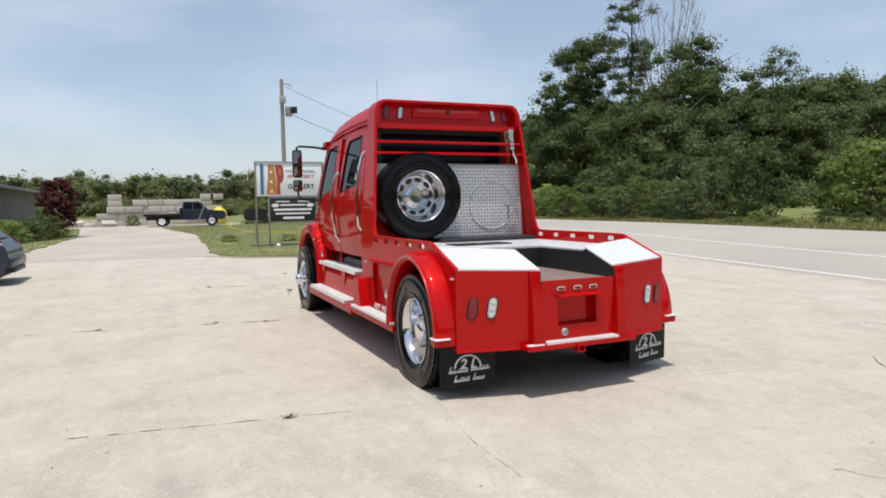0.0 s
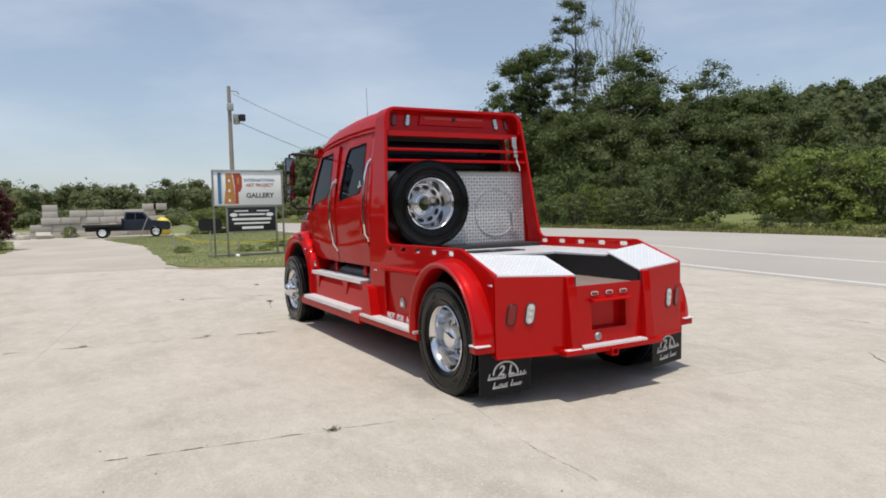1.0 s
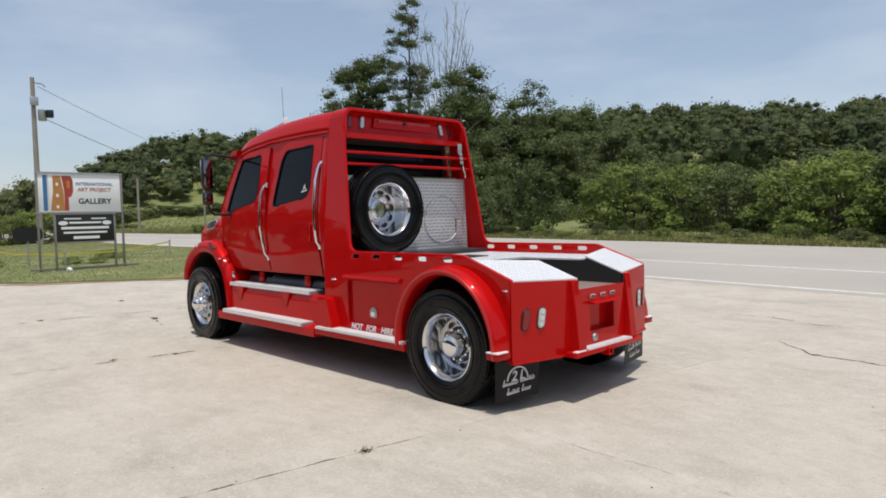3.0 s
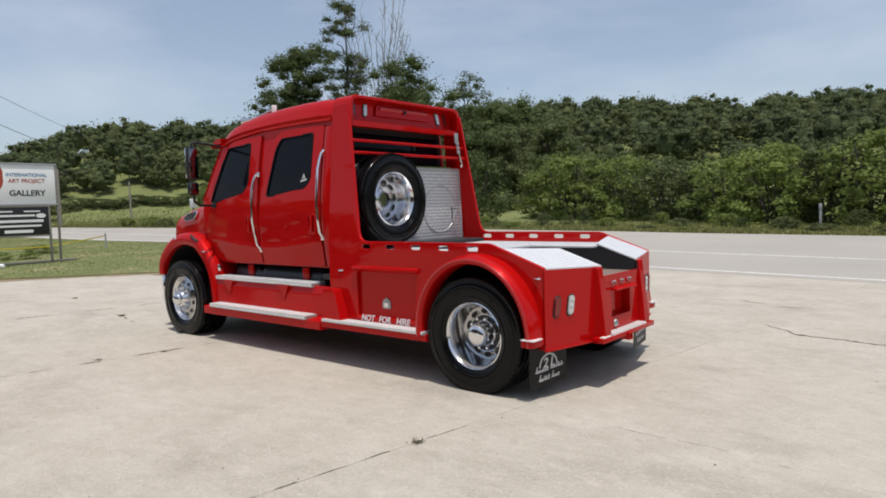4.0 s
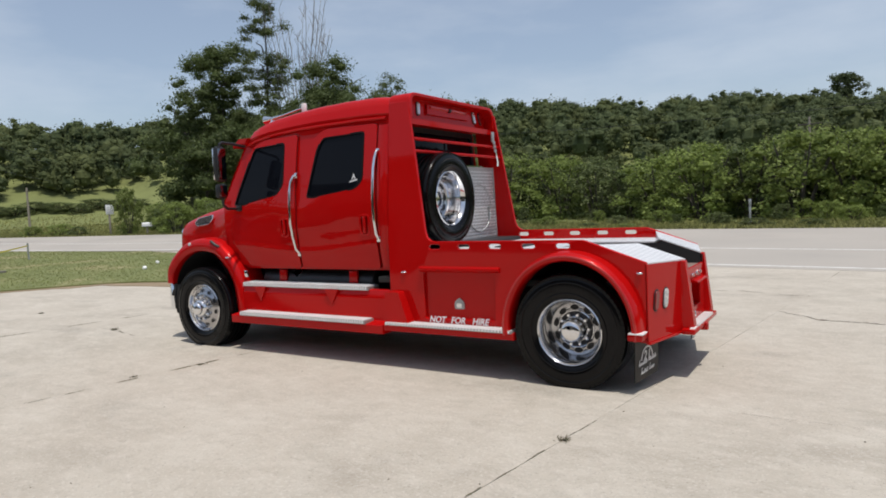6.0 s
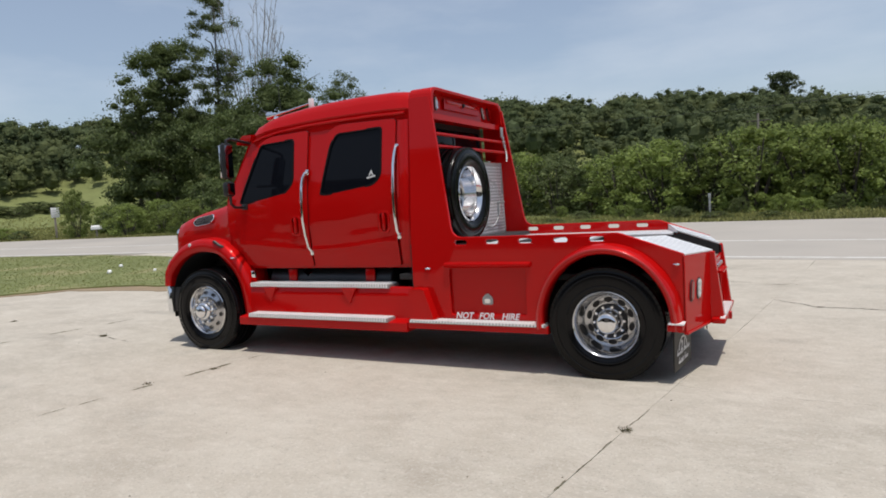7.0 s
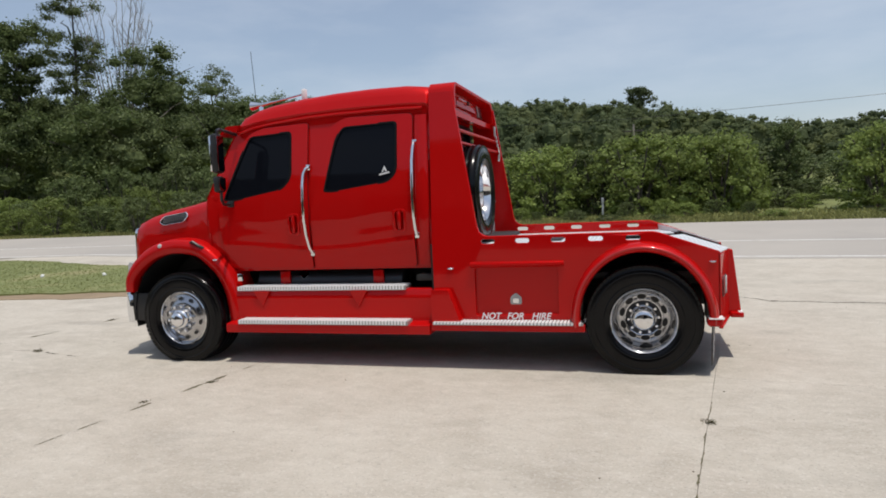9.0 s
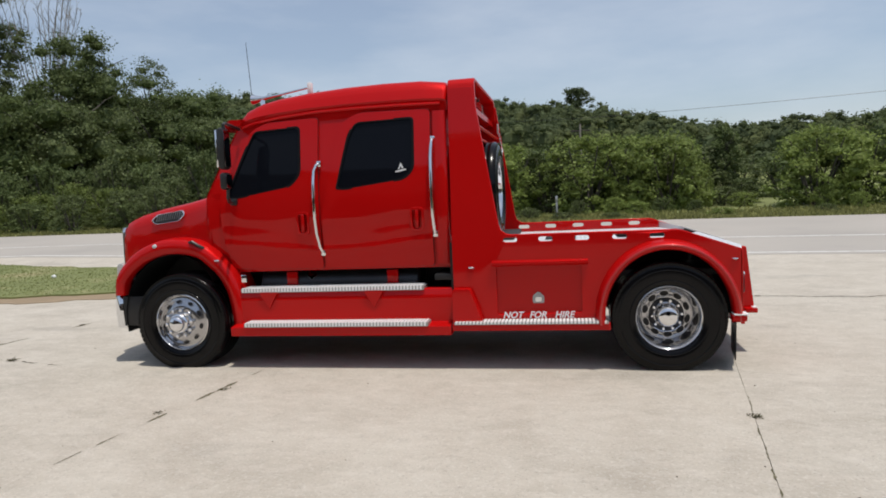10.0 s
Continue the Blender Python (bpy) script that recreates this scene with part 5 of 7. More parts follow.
    for c in wob.children:
        if not c.name.startswith("tread_lug"):
            c.scale = (0.95, 1.0, 0.95)
    wob.matrix_basis = pose(x, y, z) @ (Matrix.Rotation(math.pi, 4, "Z") if side < 0 else Matrix.Identity(4)) @ Matrix.Rotation(turn, 4, "Y")
    return wob


# cap face of the near rear wheel at y = 0
RW, FW = 0.40, 0.40
wheel("rear_wheel", "black tyre on a deep polished rim", 0.0, 0.165, 0.490, RW, "dish", turn=0.25)
wheel("rear_wheel", "black tyre on a deep polished rim", 0.0, flip(0.165), 0.490, RW, "dish", -1)
FX = -4.91
for s in (1, -1):
    wheel("front_wheel", "black tyre on a polished convex wheel", FX, 0.178 if s == 1 else flip(0.178), 0.490, FW, "convex", s, turn=0.2)
spare = thing("spare_wheel", "spare truck tyre with a polished rim standing in the rack", "wheel")
sw = wheel("tyre", "black spare tyre", 0, 0, 0, 0.41, "spare", parent=spare, turn=0.15, R=0.502)
sw.matrix_basis = pose(-1.758, 0.712, 1.722, 0, -7, 90)

# axles and frame
bm = boxes((-5.5, 0.75, 0.72, 0.80, 0.52, 0.72), (-5.5, 0.75, flip(0.80), flip(0.72), 0.52, 0.72), (-2.2, 0.58, 0.16, flip(0.16), 0.86, 0.92), bev=0.006)
tube(bm, [(0, 0.4, 0.5), (0, flip(0.4), 0.5)], 0.09, 12)
tube(bm, [(FX, 0.3, 0.46), (FX, flip(0.3), 0.46)], 0.06, 12)
part("chassis_frame", bm, UNDER, truck)
part("inner_floor", boxes((-1.98, -0.55, 0.14, flip(0.14), 0.42, 0.47), (-4.2, -2.02, 0.22, flip(0.22), 0.42, 0.60), (-4.3, -2.05, 0.66, flip(0.66), 0.60, 0.98)), UNDER, truck)
part("inner_wall", boxes((-2.03, -1.99, 0.14, flip(0.14), 0.45, 1.23)), UNDER, truck)

# ---- cab ----
PROF = [(0.98, 0.232), (1.05, 0.212), (1.24, 0.181), (1.45, 0.163), (1.62, 0.161), (1.75, 0.166), (1.88, 0.177), (2.10, 0.204), (2.35, 0.241), (2.52, 0.269), (2.60, 0.286)]


def cab_y(z):
    return sum(float(np.interp(z + d, [p[0] for p in PROF], [p[1] for p in PROF])) for d in (-0.09, -0.045, 0.0, 0.045, 0.09)) / 5


def cab_row(x, edge, top, bottom=0.98, bulge=0.0):
    row = []
    for k in range(11):
        z = bottom + (edge - bottom) * k / 10
        row.append((x, cab_y(z) + 0.026, z))
    ye = cab_y(edge) + 0.026
    for f, g in ((0.00, 0.20), (0.022, 0.50), (0.060, 0.75), (0.125, 0.89), (0.3, 0.97), (1.0, 1.0)):
        row.append((x - bulge * f, ye + (YC - ye) * f - (0.012 if f == 0 else 0), edge + (top - edge) * g))
    return row + [(p[0], flip(p[1]), p[2]) for p in row[-2::-1]]


STATIONS = [(-2.075, 2.56, 2.70), (-2.06, 2.60, 2.79), (-2.07, 2.62, 2.875), (-2.3, 2.63, 2.905), (-2.7, 2.632, 2.910), (-3.1, 2.632, 2.898), (-3.5, 2.622, 2.870), (-3.85, 2.60, 2.828), (-4.05, 2.58, 2.785), (-4.2, 2.555, 2.72), (-4.28, 2.525, 2.62)]
STATIONS[0], STATIONS[1] = (-2.022, 2.59, 2.80), (-2.035, 2.61, 2.85)
rows = [cab_row(x, e, t) for x, e, t in STATIONS] + [cab_row(-4.50, 2.10, 2.14, bulge=0.08), cab_row(-4.66, 1.80, 1.83, bulge=0.14)]
bm = loft(rows, caps=False)
first = [v for v in bm.verts if abs(v.co.x + 2.022) < 1e-4]
bmesh.ops.contextual_create(bm, geom=[e for e in bm.edges if e.is_boundary and all(v in first for v in e.verts)])
part("cab_shell", bm, RED, truck, smooth=32)
part("windshield", plate(rounded([(0.36, 0.06), (flip(0.36), 0.06), (flip(0.40), 0.74), (0.40, 0.74)], 0.05), (), 0.006, lambda u, v, w: (-4.66 - 0.13 * (1 - ((u - YC) / 0.85) ** 2) + v * 0.53 - w, u, 1.835 + v * 0.93), cuts_u=(0.5, 0.8, 1.165, 1.5, 1.8)), GLASS, truck)
part("cab_back", boxes((-2.03, -2.012, 0.36, flip(0.36), 2.12, 2.50), bev=0.006), GLASS, truck, "dark rear window")
part("rear_window_frame", plate(rounded([(0.31, 2.06), (flip(0.31), 2.06), (flip(0.33), 2.55), (0.33, 2.55)], 0.06), [rounded([(0.37, 2.13), (flip(0.37), 2.13), (flip(0.38), 2.49), (0.38, 2.49)], 0.05)], 0.018, lambda u, v, w: (-2.024 + w, u, v)), BLACK, truck)
# drip moulding over the doors
pair("roof_moulding", lambda: tube(bmesh.new(), [(x, cab_y(z) + 0.006, z) for x, z in ((-2.09, 2.622), (-2.5, 2.632), (-3.0, 2.632), (-3.4, 2.622), (-3.8, 2.592), (-4.1, 2.548), (-4.25, 2.505))], 0.016, 8), RED)
# rear corner post that stands proud of the doors
pair("corner_post", lambda: loft([[(x, cab_y(z) + dy, z) for z in np.linspace(1.02, 2.55, 12)] for x, dy in ((-2.178, 0.03), (-2.176, 0.0), (-2.16, -0.012), (-2.08, -0.012), (-2.04, -0.002), (-2.022, 0.02), (-2.018, 0.07))]), RED, smooth=60)


def door_put(u, v, w):
    dip = 0.011 * math.exp(-((v - 1.42 - 0.05 * math.sin(2.7 * u + 1)) / 0.10) ** 2) * (1 if v < 1.8 else 0)
    fold = 0.010 * math.exp(-((v - 1.235 - 0.045 * math.sin(2.4 * u)) / 0.030) ** 2)
    dip += 0.010 * (noise.noise((u * 2.3, v * 3.4, 4.0)) + 0.4 * noise.noise((u * 5.1, v * 6.5, 8.0))) * min(1.0, max(0.0, (1.85 - v) / 0.25))
    bow = 0.006 * math.cos(math.pi * (u + 2.8) / 1.15) ** 2
    return (u, cab_y(v) - 0.004 + dip * 0.6 - fold - bow + w, v)


DOORS = {
    "front": (rounded([(-4.42, 1.02), (-3.395, 1.0), (-3.385, 2.565), (-3.95, 2.545), (-4.13, 2.475), (-4.50, 1.79), (-4.50, 1.45)], [0.06, 0.03, 0.05, 0.06, 0.08, 0.05, 0.05]),
              rounded([(-4.42, 1.782), (-4.29, 1.772), (-3.70, 1.865), (-3.585, 1.985), (-3.585, 2.485), (-4.095, 2.465), (-4.19, 2.28)], [0.03, 0.06, 0.07, 0.07, 0.06, 0.05, 0.03])),
    "rear": (rounded([(-3.365, 1.0), (-2.205, 1.0), (-2.195, 2.575), (-2.95, 2.585), (-3.12, 2.50), (-3.27, 1.95), (-3.365, 1.55)], [0.03, 0.04, 0.06, 0.06, 0.08, 0.05, 0.1]),
             rounded([(-3.192, 1.822), (-3.09, 1.812), (-2.47, 1.886), (-2.372, 1.98), (-2.37, 2.50), (-2.98, 2.49), (-3.055, 2.36)], [0.03, 0.06, 0.07, 0.07, 0.05, 0.06, 0.04]))}


def shrink(loop, d):
    c = Vector((sum(p[0] for p in loop) / len(loop), sum(p[1] for p in loop) / len(loop)))
    return [tuple(Vector(p) + (c - Vector(p)).normalized() * d) for p in loop]


for side in (1, -1):
    fix = (lambda b: b) if side == 1 else mirror_bm
    for key, (out, win) in DOORS.items():
        hx = -3.575 if key == "front" else -2.355
        grip = rounded([(hx - 0.045, 1.385), (hx + 0.045, 1.385), (hx + 0.05, 1.575), (hx - 0.05, 1.575)], 0.035)
        door = part("door", fix(plate(out, [win, grip], 0.022, door_put, cuts_u=tuple(np.arange(-4.44, -2.2, 0.06)), cuts_v=tuple(np.arange(1.03, 1.78, 0.025)) + (1.7, 1.88, 2.1, 2.35))), RED, truck, "red cab door with dark tinted window", bevel=0.005, smooth=30)
        # black strip added behind the door gap to imitate its shade
        part("door_seam", fix(plate(shrink(out, -0.005), [shrink(out, 0.004)], 0.004, lambda u, v, w: (u, cab_y(v) + 0.010 + w, v), cuts_v=(1.2, 1.5, 1.88, 2.1, 2.35))), BLACK, door)
        part("window_pane", fix(plate(shrink(win, -0.004), (), 0.006, lambda u, v, w: (u, cab_y(v) + 0.008 + w, v), cuts_v=(2.0, 2.2, 2.4))), GLASS, door, "dark tinted window glass")
        part("window_seal", fix(plate(shrink(win, -0.012), [shrink(win, 0.016)], 0.010, lambda u, v, w: (u, cab_y(v) - 0.008 + w, v), cuts_v=(2.0, 2.2, 2.4))), SEAL, door)
        cup = rounded([(hx - 0.07, 1.36), (hx + 0.07, 1.36), (hx + 0.075, 1.60), (hx - 0.075, 1.60)], 0.05)
        hd = part("door_handle", fix(plate(cup, [grip], 0.014, lambda u, v, w: (u, cab_y(v) - 0.010 + w, v))), RED, door, bevel=0.004)
        part("pull", fix(boxes((hx - 0.018, hx + 0.018, cab_y(1.48) - 0.016, cab_y(1.48) + 0.012, 1.39, 1.575), bev=0.008)), RED, hd)
    # sticker in the rear window: a small pale triangular mark
    if side == 1:
        for row in ([(-2.56, 1.955), (-2.45, 1.975), (-2.45, 1.992), (-2.56, 1.972)], [(-2.535, 1.985), (-2.505, 2.055), (-2.475, 1.996), (-2.492, 1.992), (-2.506, 2.018), (-2.520, 1.988)]):
            part("sticker", plate(row, (), 0.001, lambda u, v, w: (u, cab_y(v) + 0.006 + w, v)), GREY, truck, "small pale window sticker", smooth=0)
    for x, z0, z1, bend in ((-3.42, 1.165, 2.085, 0.045), (-2.185, 1.325, 2.27, 0.015)):
        pts = [(x + bend, cab_y(z0) - 0.005, z0), (x + bend * 0.6, cab_y(z0) - 0.045, z0 + 0.06), (x, cab_y(z0) - 0.055, z0 + 0.2)] + \
              [(x, cab_y(z0 + (z1 - z0) * t) - 0.055, z0 + (z1 - z0) * t) for t in (0.4, 0.6, 0.8)] + \
              [(x + 0.003, cab_y(z1) - 0.05, z1 - 0.07), (x + bend * 0.6, cab_y(z1) - 0.03, z1 - 0.01), (x + bend, cab_y(z1), z1)]
        gb = part("grab_handle", fix(tube(bmesh.new(), pts, 0.0165, 10)), CHROME, truck, "chrome grab handle")
        for p in (pts[0], pts[-1]):
            bm = bmesh.new()
            box(bm, p[0] - 0.024, p[0] + 0.024, p[1] - 0.012, p[1] + 0.012, p[2] - 0.03, p[2] + 0.03, 0.006)
            part("handle_foot", fix(bm), CHROME, gb)

# hood, cowl and grille
HOOD = [(-4.64, 1.80, 0.20), (-4.72, 1.80, 0.24), (-5.0, 1.745, 0.285), (-5.35, 1.69, 0.325), (-5.65, 1.625, 0.36), (-5.80, 1.575, 0.385), (-5.865, 1.50, 0.41), (-5.88, 1.35, 0.42)]
rows = []
for x, top, ye in HOOD:
    low = 1.24 if x > -5.7 else 1.0
    edge = top - 0.09
    row = [(x, ye - 0.01, low), (x, ye - 0.012, low + 0.3 * (edge - low)), (x, ye, edge - 0.05), (x, ye + 0.012, edge), (x, ye + 0.05, top - 0.03), (x, ye + 0.14, top + 0.005), (x - 0.02, ye + 0.4, top + 0.03), (x - 0.03, YC, top + 0.04)]
    rows.append(row + [(p[0], flip(p[1]), p[2]) for p in row[-2::-1]])
part("hood", loft(rows), RED, truck, smooth=45)
part("grille", boxes((-5.90, -5.85, 0.48, flip(0.48), 0.85, 1.46), bev=0.02), BLACK, truck)
part("grille_surround", plate(rounded([(0.43, 0.80), (flip(0.43), 0.80), (flip(0.45), 1.50), (0.45, 1.50)], 0.06), [rounded([(0.50, 0.87), (flip(0.50), 0.87), (flip(0.52), 1.44), (0.52, 1.44)], 0.05)], 0.07, lambda u, v, w: (-5.91 + w * 0.5, u, v)), CHROME, truck)
pair("cowl_side", lambda: plate([(-4.78, 1.05), (-4.40, 1.0), (-4.44, 1.83), (-4.60, 1.84), (-4.68, 1.78)], (), 0.02, lambda u, v, w: (u, cab_y(v) + 0.012 + 0.10 * max(0, -4.45 - u) + w, v)), RED, bevel=0.005)


def vent_put(u, v, w):
    return (u, 0.252 + (-4.95 - u) * 0.125 + max(0, v - 1.58) * 0.25 + w, v)


VENT = rounded([(-5.44, 1.565), (-5.36, 1.635), (-5.02, 1.675), (-4.985, 1.63), (-5.06, 1.555), (-5.38, 1.525)], 0.03)


def vent():
    return plate(VENT, [shrink(VENT, 0.016)], 0.02, vent_put)


vents = pair("hood_vent", vent, CHROME, label="chrome-framed hood vent", bevel=0.003)
for i, vo in enumerate(vents):
    fix = (lambda b: b) if i == 0 else mirror_bm
    part("vent_mesh", fix(plate(shrink(VENT, 0.014), (), 0.004, lambda u, v, w: vent_put(u, v, w + 0.008))), BLACK, vo)
    for k in range(12):
        u = -5.37 + k * 0.030
        part("vent_bar", fix(plate([(u, 1.555 + k * 0.0025), (u + 0.005, 1.555 + k * 0.004), (u + 0.021, 1.63 + k * 0.004), (u + 0.016, 1.63 + k * 0.004)], (), 0.006, lambda a, b, w: vent_put(a, b, w + 0.003))), STEEL, vo, smooth=0)

# front fenders
FEND = [(-4.255, 0.34), (-4.275, 0.60), (-4.31, 0.82), (-4.40, 1.02), (-4.545, 1.18), (-4.70, 1.30), (-4.88, 1.355), (-5.08, 1.37), (-5.27, 1.345), (-5.45, 1.28), (-5.60, 1.185), (-5.72, 1.07), (-5.80, 0.94), (-5.82, 0.78)]


def spline(pts, n):
    out = []
    P = [Vector(p) for p in pts]
    for i in range(len(P) - 1):
        p0, p1, p2, p3 = P[max(i - 1, 0)], P[i], P[i + 1], P[min(i + 2, len(P) - 1)]
        for k in range(n):
            t = k / n
            out.append(0.5 * ((2 * p1) + (p2 - p0) * t + (2 * p0 - 5 * p1 + 4 * p2 - p3) * t * t + (3 * p1 - p0 - 3 * p2 + p3) * t ** 3))
    return out + [P[-1]]


def fender():
    path = spline(FEND, 4)
    rows = []
    for i, p in enumerate(path):
        d = (path[min(i + 1, len(path) - 1)] - path[max(i - 1, 0)]).normalized()
        nrm = Vector((-d.y, d.x))
        if nrm.dot(p - Vector((FX - 0.2, 0.5))) < 0:
            nrm = -nrm
        t = i / (len(path) - 1)
        wide = 0.135 + 0.03 * math.sin(math.pi * t)
        row = []
        for out, y in ((-wide, 0.20), (-wide, 0.115), (-wide + 0.012, 0.085), (-wide * 0.55, 0.072), (-0.035, 0.085), (-0.006, 0.125), (0.006, 0.20), (0.008, 0.32), (0.0, 0.46)):
            q = p + nrm * out
            row.append((q.x, y, q.y))
        rows.append(row)
    return loft(rows)


pair("front_fender", fender, RED, smooth=60)
pair("fender_liner", lambda: loft([[(FX - 0.15 + (0.66 if math.cos(a) < 0 else 0.52) * math.cos(a), y, 0.5 + 0.70 * math.sin(a)) for y in (0.14, 0.75)] for a in np.linspace(-0.1, math.pi + 0.2, 22)]), UNDER)
pair("inner_fender_wall", lambda: boxes((-5.75, -4.35, 0.74, 0.76, 0.55, 1.30)), UNDER)
pair("fender_lamp", lambda: marker(-5.26, 1.295, 0.090, 0.026), LENS_WHITE)
pair("fender_lamp", lambda: marker(-4.545, 1.125, 0.088), CHROME)
pair("hood_latch", lambda: tube(bmesh.new(), [(-4.86, 0.11, 1.325), (-4.80, 0.065, 1.335), (-4.73, 0.07, 1.29), (-4.69, 0.10, 1.26)], 0.017, 8), BLACK)


def headlight():
    bm = plate(rounded([(-5.86, 0.92), (-5.73, 0.90), (-5.70, 1.02), (-5.76, 1.12), (-5.85, 1.10)], 0.04), (), 0.2, lambda u, v, w: (u + 0.02 - 0.10 * w, 0.150 + w + 0.35 * (-5.70 - u), v))
    return bm


pair("headlight", headlight, LENS_WHITE, label="clear glass headlight", bevel=0.01)


def bumper():
    rows = []
    for x, y in ((-5.75, 0.150), (-5.78, 0.138), (-5.84, 0.155), (-5.91, 0.24), (-5.96, 0.42), (-5.99, 0.80), (-6.0, YC)):
        rows.append([(x + 0.03, y + 0.03, 0.40), (x, y, 0.41), (x - 0.005, y - 0.005, 0.58), (x, y, 0.745), (x + 0.03, y + 0.03, 0.765), (x + 0.07, y + 0.06, 0.76)])
    bm = loft(rows + [[(p[0], flip(p[1]), p[2]) for p in r] for r in rows[-2::-1]])
    return bm


part("front_bumper", bumper(), CHROME, truck, "chrome front bumper", smooth=50)
pair("bumper_end", lambda: boxes((-5.78, -5.42, 0.150, 0.185, 0.43, 0.75), (-5.86, -5.5, 0.18, 0.6, 0.42, 0.46), bev=0.006), BLACK)

# steps and fairing under the doors
def fairing():
    return plate(rounded([(-0.048, 0.345), (0.20, 0.345), (0.20, 0.785), (0.128, 0.785), (0.105, 0.70), (0.098, 0.455), (-0.048, 0.440)], 0.012), (), 2.34, lambda u, v, w: (-4.36 + w, u, v))


pair("step_fairing", fairing, RED, bevel=0.006)
step_board("cab_step", (-4.295, -2.305, 0.10, 0.30, 0.772, 0.818), "ribbed aluminium cab step")
step_board("cab_step", (-4.205, -2.245, -0.058, 0.10, 0.438, 0.482), "ribbed aluminium cab step")
for x in (-3.98, -2.83):
    pair("step_gusset", lambda: loft([[(x - 0.10, 0.082, 0.772), (x + 0.10, 0.082, 0.772), (x, 0.094, 0.60)], [(x - 0.09, 0.12, 0.772), (x + 0.09, 0.12, 0.772), (x, 0.12, 0.60)]], close=True, caps=True), RED)


def tank():
    bm = tube(bmesh.new(), [(-4.18, 0.52, 0.80), (-4.16, 0.52, 0.80), (-2.42, 0.52, 0.80), (-2.40, 0.52, 0.80)], [0.18, 0.205, 0.205, 0.18], 24)
    return bm


pair("fuel_tank", tank, TANK, label="dull metal fuel tank")
for x in (-3.86, -2.74):
    pair("tank_strap", lambda: boxes((x, x + 0.12, 0.305, 0.33, 0.80, 0.96), bev=0.006), RED)
pair("tank_cap", lambda: tube(bmesh.new(), [(-3.60, 0.40, 0.86), (-3.58, 0.34, 0.93)], 0.05, 12), CHROME)
pair("fender_bracket", lambda: boxes((-4.30, -4.24, 0.13, 0.16, 0.88, 0.96), bev=0.006), CHROME)

# mirrors
for side in (1, -1):
    fix = (lambda b: b) if side == 1 else mirror_bm
    arm = bmesh.new()
    tube(arm, [(-4.25, 0.23, 2.495), (-4.24, 0.05, 2.515), (-4.20, -0.15, 2.52), (-4.19, -0.20, 2.50), (-4.19, -0.20, 2.40)], 0.017, 8)
    low = bmesh.new()
    tube(low, [(-4.19, -0.20, 1.86), (-4.20, -0.19, 1.78), (-4.24, -0.10, 1.735), (-4.32, 0.10, 1.73), (-4.34, 0.18, 1.735)], 0.016, 8)
    mo = part("mirror_arm", fix(arm), BLACK, truck, "black side mirror on a tubular arm")
    part("lower_arm", fix(low), BLACK, mo)
    box_bm = bmesh.new()
    box(box_bm, -4.245, -4.17, -0.265, -0.125, 2.06, 2.47, 0.03)
    mh = part("mirror_head", fix(box_bm), BLACK, mo)
    part("mirror_glass", fix(boxes((-4.171, -4.166, -0.252, -0.138, 2.085, 2.445), bev=0.002)), MIRROR, mo)
    box_bm = bmesh.new()
    box(box_bm, -4.245, -4.17, -0.265, -0.13, 1.86, 2.03, 0.03)
    part("mirror_head", fix(box_bm), BLACK, mo)
    part("mirror_glass", fix(boxes((-4.171, -4.166, -0.252, -0.142, 1.88, 2.01), bev=0.002)), MIRROR, mo)
    part("mirror_back", fix(boxes((-4.262, -4.238, -0.258, -0.132, 2.08, 2.45), bev=0.01)), CHROME, mo)
    part("arm_mount", fix(boxes((-4.37, -4.29, 0.13, 0.19, 1.70, 1.77), bev=0.015)), BLACK, mo)

# sun visor and roof fittings
part("sun_visor", loft([[(-4.22, y, 2.60 + 0.05 * (1 - ((y - YC) / 0.9) ** 2)), (-4.36, y, 2.60 + 0.04 * (1 - ((y - YC) / 0.9) ** 2)), (-4.47, y, 2.515 + 0.04 * (1 - ((y - YC) / 0.9) ** 2)), (-4.46, y, 2.49), (-4.40, y, 2.54), (-4.24, y, 2.53)] for y in np.linspace(0.235, flip(0.235), 15)], close=True, caps=True), RED, truck, smooth=40)
for y in (0.62, flip(0.62)):
    hb = bmesh.new()
    tube(hb, [(-4.27, y, 2.855), (-4.23, y, 2.855), (-4.15, y, 2.86), (-3.95, y, 2.885), (-3.62, y, 2.935), (-3.58, y, 2.94)], [0.055, 0.046, 0.024, 0.013, 0.011, 0.018], 12)
    hn = part("air_horn", hb, CHROME, truck, "chrome roof air horn")
    part("horn_foot", boxes((-4.17, -4.13, y - 0.018, y + 0.018, 2.66, 2.855), bev=0.006), CHROME, hn)
    part("horn_tail", boxes((-3.61, -3.56, y - 0.025, y + 0.025, 2.85, 2.99), bev=0.008), SIGN_WHITE, hn)
an = bmesh.new()
tube(an, [(-4.40, YC, 2.58), (-4.55, YC, 3.0), (-4.58, YC, 3.62)], [0.006, 0.004, 0.003], 6)
part("antenna", an, BLACK, truck)


# the cab was drawn a little long and tall: trim it to the chassis
def trim(co):
    x, z = co.x, co.z
    if x < -2.0:
        x = -2.0 + (x + 2.0) * 0.986
    if z > 1.0:
        z = 1.0 + (z - 1.0) * 0.989
    return Vector((x, co.y, z))


for o in truck.children_recursive:
    if o.type != "MESH" or o.name.startswith(("rear_wheel", "front_wheel")) or (o.parent is not None and o.parent.name.startswith(("rear_wheel", "front_wheel", "tail_light", "bar_"))):
        continue
    if o.matrix_basis != Matrix.Identity(4):
        o.location = trim(o.location)
        continue
    for v in o.data.vertices:
        v.co = trim(v.co)

